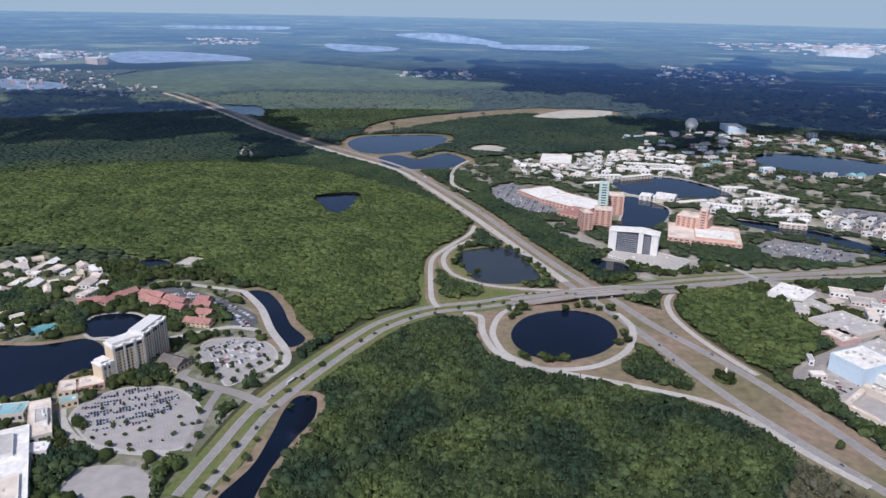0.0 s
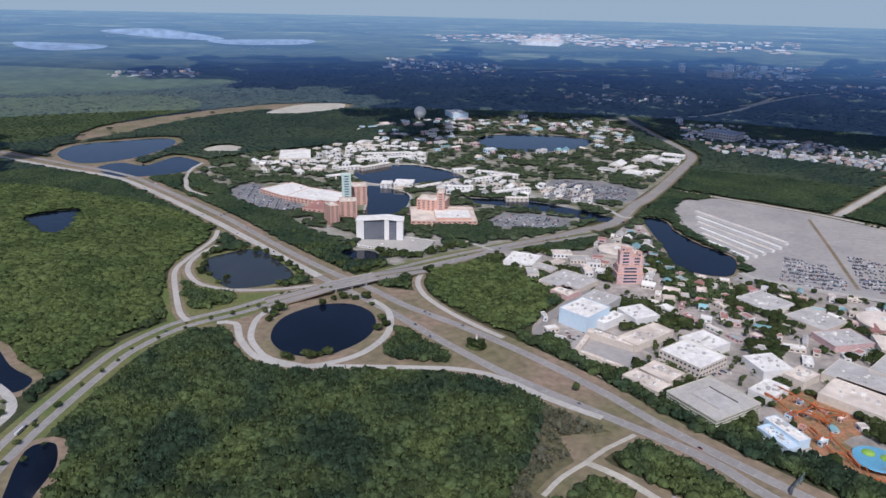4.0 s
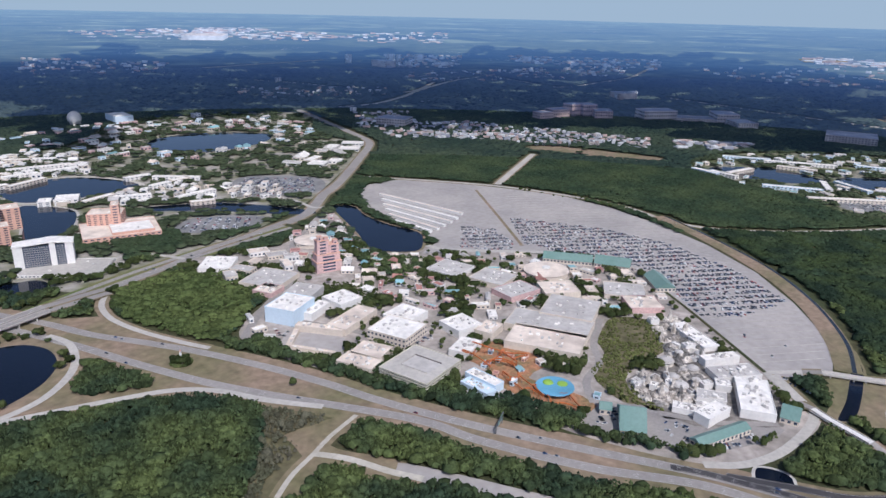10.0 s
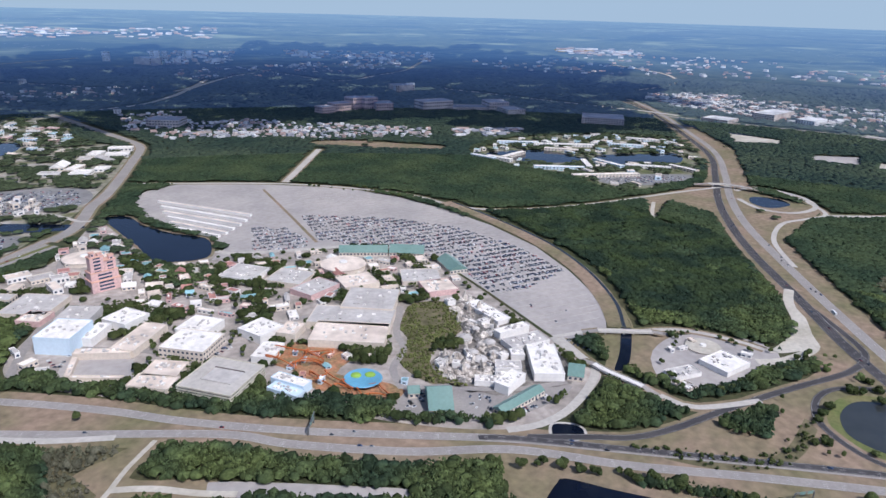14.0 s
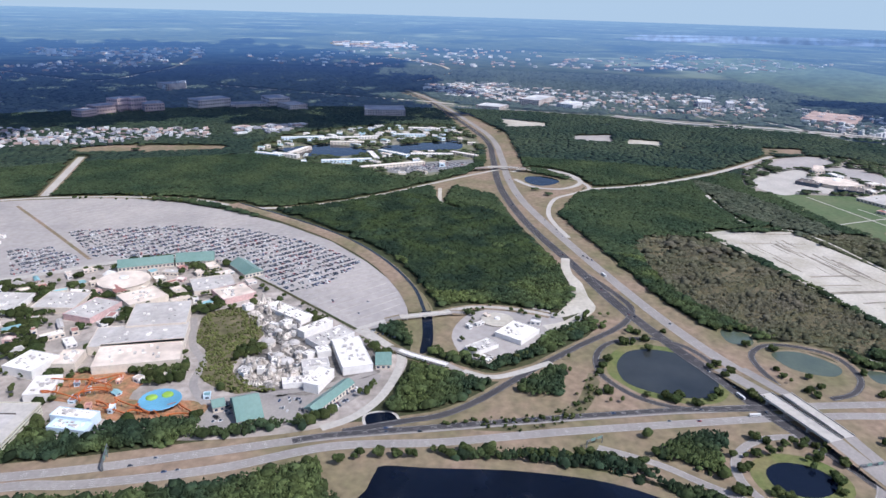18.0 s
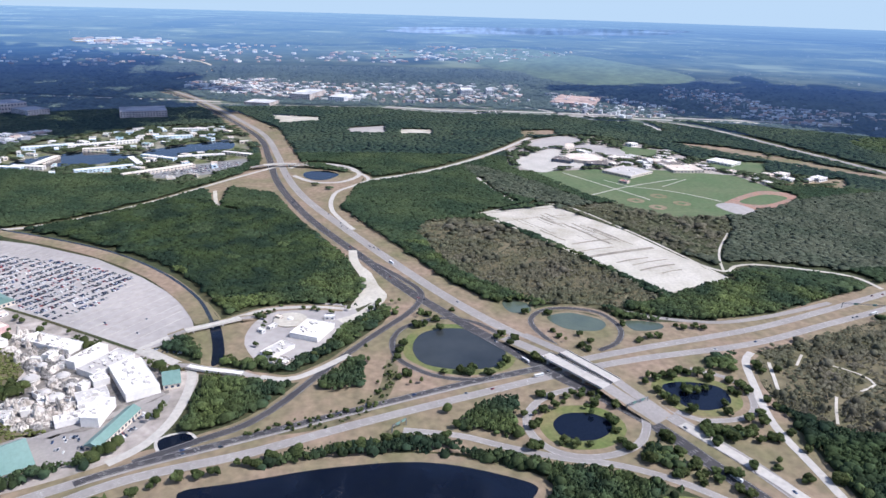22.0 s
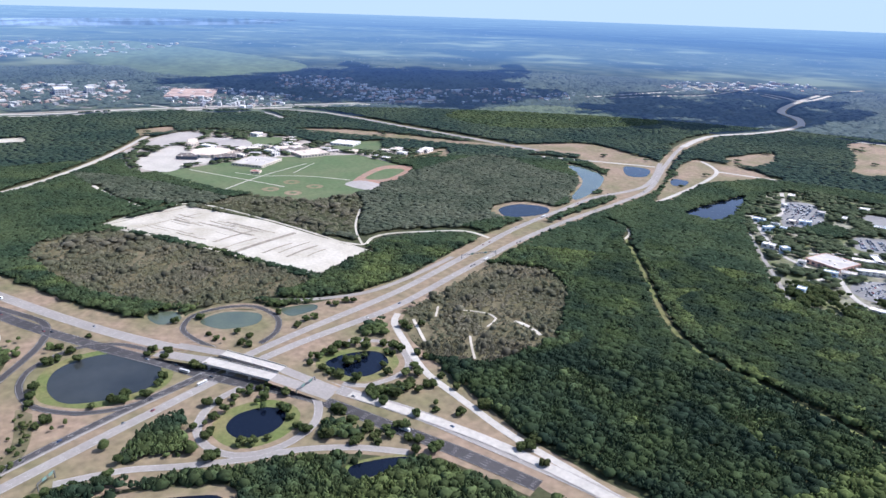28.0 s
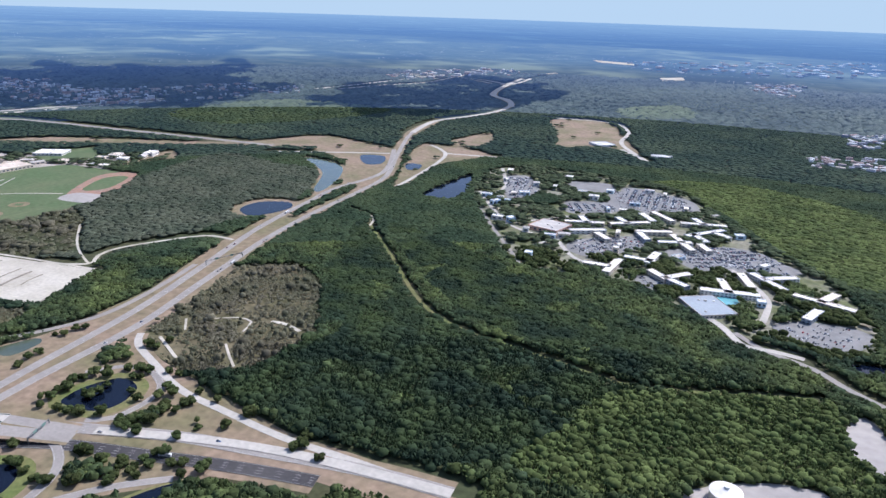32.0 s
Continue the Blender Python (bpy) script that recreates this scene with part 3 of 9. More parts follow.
area("sports_ground", [(1997, -576), (2168, -817), (2049, -965), (1729, -1079), (1494, -1266), (1460, -1075), (1627, -774), (1665, -497)], "paving", 0.15, "paved grounds of the sports complex", category="paving", clear=2)
area("village_ground", [(678, -1428), (699, -1673), (483, -1710), (265, -1656), (124, -1431), (-40, -1212), (-94, -1102), (-117, -980), (-79, -903), (15, -898), (133, -969), (225, -1012), (386, -996), (540, -1195)], "garden", 0.15, "paved grounds of the resort blocks", category="paving", clear=2)
area("village_ground", [(1837, 792), (2091, 751), (2313, 544), (2381, 294), (2102, 179), (1786, 180), (1578, 293), (1665, 447), (1702, 605)], "garden", 0.15, "paved grounds of the lakeside resort", category="paving", clear=2)
area("works_strip", [(370.0, 389.0), (394.1, 342.7), (421.9, 278.8), (442.2, 229.0), (430.9, 220.0), (405.5, 267.9), (385.4, 311.3), (356.4, 379.1)], "lot", 0.3, "grey gravel storage strip", category="gravel lot")

# ---- roads ----
EW_NEAR = [(-1241, 3197), (-863, 2705), (-539, 2234), (-280, 1923), (-128, 1756), (-51, 1610), (59, 1342), (106, 1217), (153, 1089), (192, 986), (251, 840), (287, 732), (320, 642), (353, 573), (429, 430), (447.8, 359.8), (487.2, 259.6), (536.3, 172.0), (561.9, 71.3), (597.8, -35.7), (633, -151), (669, -276), (689, -372), (708, -526), (748, -663), (772, -744), (800, -837), (823, -933), (841, -1033), (855, -1138), (869, -1252), (903, -1405), (1027, -1657), (1162, -1959), (1219, -2213)]
EW_FAR = [(-1256, 3306), (-865, 2784), (-534, 2289), (-271, 1972), (-115, 1791), (-46, 1662), (72, 1385), (128, 1228), (173, 1099), (218, 987), (254, 912), (282, 840), (319, 773), (352, 707), (385, 626), (411, 548), (430, 475), (465.7, 373.8), (510.0, 272.4), (552.6, 176.7), (586.0, 74.4), (622, -36), (659, -156), (691, -283), (714, -383), (748, -556), (793, -702), (824, -793), (858, -895), (883, -998), (903, -1106), (925, -1226), (927, -1425), (1058, -1684)]
road(EW_NEAR, 12.5, lanes=4, verge=14, clear=30)
road(EW_FAR, 12.5, lanes=4, verge=14, clear=30)
road([(538, 209), (553.6, 177.1), (587.0, 74.7), (623, -35.7), (660, -155.7), (689, -276)], 9.0, "newroad", lanes=3, h=0.9, label="freshly paved dark carriageway with white dashes")
road([(825, -401), (793, -453), (773, -515), (777, -578), (796, -657), (815, -721)], 9, edge=False, label="slip road joining the expressway")
H_L = [(3266, 638), (2993, 478), (2409, 251), (2123, 157), (1882, 122), (1631, 92), (1454, 57), (1268, 4), (1071, -71), (929, -124), (811, -181), (737, -221), (673, -253), (574, -315), (474.6, -352.1), (398.4, -378.5), (326.7, -398.5)]
H_R = [(3366, 645), (3025, 462), (2453, 237), (2167, 144), (1879, 97), (1655, 68), (1448, 24), (1242, -45), (1035, -121), (887, -181), (783, -234), (709, -284), (632, -322), (557, -352), (478, -385), (407.3, -404.5), (297.2, -432.4), (218.6, -443.7)]
road(H_L, 17, "newroad", verge=8, lanes=4)
road(H_R, 17, verge=8, lanes=4)
road([(552, -352), (460, -391), (379.3, -416.1), (296.7, -431.8), (218.2, -443.1)], 12, "concrete", label="pale concrete carriageway under repair", edge=False, h=0.95)
BV = [(-205.6, 483.9), (-191.6, 548.4), (-177, 615), (-154, 672), (-121, 738), (-68, 826), (-11, 873), (59, 895), (142, 929), (227, 947), (316, 974), (411, 1001), (553, 1027), (715, 1047)]
road([(-1241, 3197), (-863, 2705), (-539, 2234), (-280, 1923), (-128, 1756), (-51, 1610), (59, 1342), (106, 1217), (153, 1089), (192, 986)], 14, "concrete", h=0.95, label="pale new concrete carriageway")


def beside(points, d):
    """The same line moved d metres to its right."""
    c = smooth(points, False, 40.0)
    out = []
    for i, p in enumerate(c):
        t = (c[min(i + 1, len(c) - 1)] - c[max(i - 1, 0)]).normalized()
        out.append(p + Vector((t.y, -t.x)) * d)
    return out


bm, _ = ribbon(BV, 44, 0.19)
tagged(part("verge", bm, M["lawn"]), "mown green verge and median of the avenue", "verge", "", "structure")
road(beside(BV, -9.5), 9.5, lanes=3, clear=26)
road(beside(BV, 9.5), 9.5, lanes=3, clear=26)
for pts, w, m in (
    ([(67, 1267), (55, 1214), (13, 1133), (-10, 1075), (-11, 976), (-8, 912), (1, 883)], 8, "concrete"),
    ([(59, 1182), (23, 1133), (8, 1076), (21, 1013), (63, 973), (120, 956), (186, 952)], 8, "concrete"),
    ([(35, 866), (57, 857), (58, 806), (72, 753), (109, 719), (147, 714), (188, 725), (226, 758), (246, 797), (253, 839), (243, 874)], 9, "concrete"),
    ([(122, 898), (88, 868), (71, 815), (74, 775), (85, 746), (115, 719)], 8, "concrete"),
    ([(115, 717), (181, 693), (233, 673), (286, 649), (320, 615), (346, 563), (380, 511)], 9, "concrete"),
    ([(343, 949), (325, 917), (318, 868), (328, 808), (348, 748), (365, 708)], 8, "concrete"),
    ([(680, -252), (666, -175), (675, -132), (698, -104), (729, -86), (773, -86), (809, -107), (829, -154), (812, -196), (769, -223)], 8, "newroad"),
    ([(715, -330), (732, -360), (770, -381), (819, -373), (840, -336), (838, -298), (811, -273), (779, -271), (741, -280), (716, -286)], 8, "newroad"),
    ([(609, -312), (572, -321), (534, -302), (516.7, -273.3), (513.1, -240.1), (526.0, -211.2), (552.8, -197.5), (583, -200), (607, -215), (625, -240), (633, -269)], 9, "road"),
    ([(658, -418), (636, -447), (607, -457), (580, -449), (561, -435), (553, -411), (557, -375), (576, -358)], 8, "road"),
    ([(687, -515), (665, -493), (610, -470), (543, -446), (471, -439), (394.6, -433.9), (319.5, -438.1), (238.6, -440.4)], 9, "concrete"),
    ([(580.1, -75.2), (563.7, -127.1), (540.9, -165.7), (516.5, -213.3), (498.4, -262.0), (469.9, -304.4), (433.8, -339.1)], 9, "road"),
    ([(1042, -87), (962, -128), (915, -142), (860, -122), (786, -62), (713, -6), (646, 41), (609, 76), (590, 113), (561.7, 167.5)], 10, "newroad"),
    ([(324.8, 453.2), (342.3, 424.3), (355.9, 385.0), (369.2, 356.6)], 8, "sand"),
    ([(394, 475), (351.8, 464.3), (324.8, 453.2), (292.8, 441.8), (265.6, 425.7)], 5, "sand"),
    ([(785, 202), (736, 148), (718, 106), (702, 67), (695, 28), (741, -32)], 9, "concrete"),
    ([(782, 212), (824, 171), (843, 133), (882, 72), (884, 7), (874, -31)], 8, "concrete"),
    ([(907, 1188), (1005, 1254), (1216, 1429), (1375, 1571), (1434, 1694), (1519, 1951), (1627, 2273)], 22, "road"),
    ([(724, 1067), (797, 1096), (907, 1188)], 22, "road"),
    ([(272, 956), (347, 970), (443, 994), (534, 1029), (638, 1050), (730, 1076)], 14, "road"),
    ([(1260, 991), (1619, 1150)], 16, "concrete"),
    ([(1075, 1267), (1247, 981), (1308, 719), (1276, 568), (1311, 459), (1446, 322), (1612, 203), (1772, 80)], 10, "concrete"),
    ([(1774, 64), (1782, -17), (1710, -82), (1611, -121), (1551, -85), (1484, -40), (1356, -29), (1222, -64)], 9, "concrete"),
    ([(1599, -126), (1694, -287), (1882, -478), (2130, -670)], 14, "concrete"),
    ([(3222, 1531), (3148, 1212), (3061, 858), (3000, 527), (2945, 362)], 22, "concrete"),
    ([(5473, 1209), (5038, 803), (4609, 612), (4154, 577), (3798, 680)], 18, "concrete"),
    ([(2301, 2426), (2500, 2486), (2807, 2676)], 18, "concrete"),
    ([(1162, -1959), (1219, -2213), (1168, -2432), (1149, -2626), (1183, -2820), (1265, -2946), (1373, -3068), (1459, -3298), (1543, -3659)], 20, "concrete"),
    ([(2064, -2784), (2002, -3086), (1903, -3379), (1941, -3934), (1717, -4021), (1630, -4267), (1579, -4488)], 20, "concrete"),
    ([(1543, -3659), (1577, -3546), (1762, -3647), (1932, -3560), (2227, -3678)], 20, "concrete"),
    ([(821, -1313), (857, -1532), (899, -1695), (951, -1765), (1009, -1808)], 10, "concrete"),
    ([(1314, -1459), (1158, -1557), (1038, -1629)], 12, "concrete"), ([(918, -1720), (772, -1762)], 12, "concrete"),
    ([(2913, 496), (2845, 86), (2746, -556), (2627, -985), (2359, -1334), (1852, -1447), (1364, -1525)], 20, "road"),
):
    road(pts, w, m, verge=5, clear=64 if w == 20 else None, label="curving ramp road of pale concrete" if m == "concrete" else "curving ramp road of asphalt", edge=w > 7 and m != "sand")


def crown_shape(seed, faces=80):
    rng = random.Random(seed)
    bm = bmesh.new()
    bmesh.ops.create_icosphere(bm, subdivisions=2 if faces > 40 else 1, radius=1)
    for v in bm.verts:
        k = 1 + 0.4 * noise.noise(v.co * 2.3 + Vector((seed * 7.3, 0, 0))) + rng.uniform(-0.16, 0.16)
        v.co = Vector((v.co.x * k, v.co.y * k, v.co.z * k))
    low = [f for f in bm.faces if f.calc_center_median().z < -0.2]
    bmesh.ops.delete(bm, geom=low, context="FACES")
    bmesh.ops.triangulate(bm, faces=bm.faces[:])
    bm.verts.ensure_lookup_table()
    v = np.array([p.co[:] for p in bm.verts])
    f = np.array([[p.index for p in q.verts] for q in bm.faces])
    bm.free()
    return v, f


def mass(name, shapes, spots, mat, label, category, soft=False):
    """Many crowns joined in one sheet: spots are rows of x, y, z, radius, height, turn."""
    vs, fs, base = [], [], 0
    pick = np.random.RandomState(5).randint(0, len(shapes), len(spots))
    for k, (v, f) in enumerate(shapes):
        s = spots[pick == k]
        if not len(s):
            continue
        ca, sa = np.cos(s[:, 5])[:, None], np.sin(s[:, 5])[:, None]
        x = (v[None, :, 0] * ca - v[None, :, 1] * sa) * s[:, 3:4] + s[:, 0:1]
        y = (v[None, :, 0] * sa + v[None, :, 1] * ca) * s[:, 3:4] + s[:, 1:2]
        z = v[None, :, 2] * s[:, 4:5] + s[:, 2:3]
        vs.append(np.stack([x, y, z], 2).reshape(-1, 3))
        off = base + np.arange(len(s))[:, None, None] * len(v)
        fs.append((f[None] + off).reshape(-1, 3))
        base += len(s) * len(v)
    vs, fs = np.concatenate(vs), np.concatenate(fs)
    me = bpy.data.meshes.new(name)
    me.vertices.add(len(vs)), me.loops.add(fs.size), me.polygons.add(len(fs))
    me.vertices.foreach_set("co", vs.ravel().astype(np.float32))
    me.loops.foreach_set("vertex_index", fs.ravel().astype(np.int32))
    me.polygons.foreach_set("loop_start", np.arange(0, fs.size, 3, dtype=np.int32))
    me.polygons.foreach_set("use_smooth", np.full(len(fs), soft))
    me.materials.append(mat)
    me.update(calc_edges=True)
    return tagged(new(name, me), label, category, "", "stuff")


def wood_spots(r0, r1, gap, seed):
    rng = np.random.RandomState(seed)
    n = int(r1 / gap) + 1
    gx, gy = np.meshgrid(np.arange(-n, n + 1) * gap, np.arange(-n, n + 1) * gap, indexing="ij")
    x = gx.ravel() + rng.uniform(-0.45, 0.45, gx.size) * gap
    y = gy.ravel() + rng.uniform(-0.45, 0.45, gx.size) * gap
    r = np.hypot(x, y)
    az = np.degrees(np.arctan2(x, y))          # clockwise from straight ahead at the start
    sel = (r > r0) & (r < r1) & (((az > -38) & (az <= 180)) | (az < -170))
    x, y = x[sel], y[sel]
    i = np.clip(((x + MASK_HALF) / MASK_CELL).astype(int), 0, MASK_N - 1)
    j = np.clip(((y + MASK_HALF) / MASK_CELL).astype(int), 0, MASK_N - 1)
    m = mask[i, j]
    return x, y, m, rng


def tuft_shape(seed):
    """A small pointed spray of leaves."""
    rng = random.Random(seed)
    n = 5
    v = [(math.cos(6.283 * k / n) * rng.uniform(0.6, 1.25), math.sin(6.283 * k / n) * rng.uniform(0.6, 1.25), rng.uniform(-0.9, -0.3)) for k in range(n)]
    v.append((rng.uniform(-0.35, 0.35), rng.uniform(-0.35, 0.35), rng.uniform(0.6, 1.1)))
    return np.array(v), np.array([[k, (k + 1) % n, n] for k in range(n)])


tuft_shapes = [tuft_shape(k) for k in range(9)]
near_shapes = [crown_shape(k) for k in range(8)]
far_shapes = [crown_shape(20 + k, 20) for k in range(6)]
# bridges that carry one road over another
def bridge(points, width, h, run, label, mat="road", rail="concrete"):
    """A level deck on piers between its two ends, with banked approach ramps run metres long."""
    c = smooth(points, False, 10.0)
    bm, _ = ribbon(points, width, h, 10.0, 0, None, 1.4)
    ob = tagged(part("bridge", finish_caps(bm), M[mat]), label, "bridge", "", "thing")
    for s in (-1, 1):
        bm, _ = ribbon(points, 0.5, h + 1.0, 10.0, s * (width / 2 - 0.3), None, 0.99)
        part("parapet", finish_caps(bm), M[rail], ob)
    for k in (0.2, 0.5, 0.8):
        p = c[int(k * (len(c) - 1))]
        q = c[min(int(k * (len(c) - 1)) + 1, len(c) - 1)]
        a = math.atan2((q - p).y, (q - p).x)
        bm = bmesh.new()
        bmesh.ops.create_cube(bm, size=1, matrix=Matrix.Translation((p.x, p.y, (h - 1.5) / 2)) @ Matrix.Rotation(a, 4, "Z") @ Matrix.Diagonal((1.4, width * 0.8, h - 1.5, 1)))
        part("pier", bm, M["concrete"], ob)
    bm, _ = ribbon(points, 0.25, h + 0.05, 5.0, 0, (5, 10))
    part("lane_line", bm, M["paint"], ob)["kind"] = "stuff"
    for e, d in ((c[0], (c[0] - c[1]).normalized()), (c[-1], (c[-1] - c[-2]).normalized())):
        for w, top, m in ((width + 8, -0.25, "dry"), (width, 0.0, "road")):
            bm, _ = ribbon([e, e + d * run * 0.5, e + d * run], w, lambda t: h * (1 - t) + 0.75 * t + top, 10.0)
            part("approach", bm, M[m], ob)


def finish_caps(bm):
    bmesh.ops.holes_fill(bm, edges=[e for e in bm.edges if e.is_boundary], sides=4)
    bmesh.ops.recalc_face_normals(bm, faces=bm.faces[:])
    return bm


bridge([(700.9, -257.6), (671.9, -273.2), (646.0, -287.1), (621.3, -300.4)], 16, 7.5, 70, "long pale concrete motorway bridge over the expressway", "concrete")
bridge([(705.0, -280.4), (678.9, -293.2), (654.1, -305.5), (630.7, -315.9)], 13, 7.5, 70, "long pale concrete motorway bridge over the expressway", "concrete")
bridge([(190.7, 933.2), (224.8, 941.2), (266.6, 951.8)], 12, 7.5, 90, "concrete road bridge over the expressway")
bridge([(191.8, 916.6), (225.4, 924.3), (265.7, 934.6)], 12, 7.5, 90, "concrete road bridge over the expressway")
bridge([(1738.0, 124.6), (1751.9, 89.1), (1746.2, 47.1)], 12, 8, 120, "white concrete flyover above the motorway", "concrete")
bridge([(822.6, 163.6), (831.1, 144.7), (841.4, 122.8), (851.7, 101.0)], 9, 4, 20, "small pale bridge over the drainage canal", "concrete")
bridge([(731.3, 146.7), (721.7, 128.5), (713.4, 105.2), (706.2, 86.0)], 9, 4, 20, "small pale bridge over the drainage canal", "white")

# ---- buildings ----
def frame_of(a, b, c):
    """A right-angled plan from one edge a-b and a point c on the far side: origin, unit axes, lengths."""
    a, b, c = Vector(a), Vector(b), Vector(c)
    u = (b - a)
    w = u.length
    u.normalize()
    v = Vector((-u.y, u.x))
    d = (c - a).dot(v)
    if d < 0:
        v, d = -v, -d
    return a, u, v, w, d


def block(bm, a, u, v, x0, x1, y0, y1, z0, z1):
    c = []
    for z in (z0, z1):
        for x, y in ((x0, y0), (x1, y0), (x1, y1), (x0, y1)):
            p = a + u * x + v * y
            c.append(bm.verts.new(lay(p.x, p.y, z)))
    for f in ((0, 1, 2, 3), (4, 7, 6, 5), (0, 4, 5, 1), (1, 5, 6, 2), (2, 6, 7, 3), (3, 7, 4, 0)):
        bm.faces.new([c[k] for k in f])


def finish(bm):
    bmesh.ops.recalc_face_normals(bm, faces=bm.faces[:])
    return bm


def building(pts, h, wall="white", roof="white_roof", label="low flat-roofed building with pale walls", floors=1, units=3, name="building", category="building", depth=None, base=0.0, gable=False, group=""):
    a, u, v, w, d = frame_of(*(pts if len(pts) > 2 else (*pts, pts[0])))
    if len(pts) == 2:
        a = a - v * depth / 2
        d = depth
    rng = random.Random(int(a.x * 13 + a.y * 7))
    far_off = a.length > NEAR
    ob = new(name, None)
    ob.empty_display_size = 1
    tagged(ob, label, category, group)
    bm = bmesh.new()
    block(bm, a, u, v, 0, w, 0, d, base + 0.05, h)
    part("wall", finish(bm), M[wall], ob)
    if gable:
        bm = bmesh.new()
        q = []
        for x in (-0.6, w + 0.6):
            for y, z in ((-0.8, h - 0.2), (d / 2, h + d * 0.28), (d + 0.8, h - 0.2)):
                p = a + u * x + v * y
                q.append(bm.verts.new(lay(p.x, p.y, z)))
        for f in ((0, 1, 4, 3), (1, 2, 5, 4), (0, 2, 1), (3, 4, 5), (0, 3, 5, 2)):
            bm.faces.new([q[k] for k in f])
        part("roof", finish(bm), M[roof], ob)
    else:
        bm = bmesh.new()
        block(bm, a, u, v, 0.4, w - 0.4, 0.4, d - 0.4, h - 0.3, h + 0.15)
        top = part("roof", finish(bm), M[roof], ob)
        bm = bmesh.new()
        for x0, x1, y0, y1 in ((-0.15, w + 0.15, -0.15, 0.35), (-0.15, w + 0.15, d - 0.35, d + 0.15), (-0.15, 0.35, 0.352, d - 0.352), (w - 0.35, w + 0.15, 0.352, d - 0.352)):
            block(bm, a, u, v, x0, x1, y0, y1, h - 0.6, h + 0.9)
        part("parapet", finish(bm), M[wall], ob)
        for k in range(units):
            x, y = rng.uniform(0.12, 0.8) * w, rng.uniform(0.12, 0.8) * d
            sx, sy = rng.uniform(1.5, 4.5), rng.uniform(1.5, 4.5)
            if x + sx < w - 1 and y + sy < d - 1:
                bm = bmesh.new()
                block(bm, a, u, v, x, x + sx, y, y + sy, h + 0.15, h + rng.uniform(1.0, 2.2))
                part("roof_unit", finish(bm), M["grey_roof" if k % 2 else "white_roof"], top)
    for fl in range(floors):
        z0 = base + (h - base) * (fl + 0.32) / floors
        z1 = base + (h - base) * (fl + 0.72) / floors
        bm = bmesh.new()
        for side, length in ((0, w), (1, d), (2, w), (3, d)):
            n = max(1, int(length / (5.5 if a.length < 1150 else 9.0)))
            for k in range(n):
                t0, t1 = (k + 0.25) * length / n, (k + 0.75) * length / n
                if side == 0:
                    block(bm, a, u, v, t0, t1, -0.06, 0.02, z0, z1)
                elif side == 2:
                    block(bm, a, u, v, t0, t1, d - 0.02, d + 0.06, z0, z1)
                elif side == 1:
                    block(bm, a, u, v, -0.06, 0.02, t0, t1, z0, z1)
                else:
                    block(bm, a, u, v, w - 0.02, w + 0.06, t0, t1, z0, z1)
        part("window_band", finish(bm), M["glass"], ob)["kind"] = "stuff"
    stamp_area([a - u * 3 - v * 3, a + u * (w + 3) - v * 3, a + u * (w + 3) + v * (d + 3), a - u * 3 + v * (d + 3)], 1)
    return ob


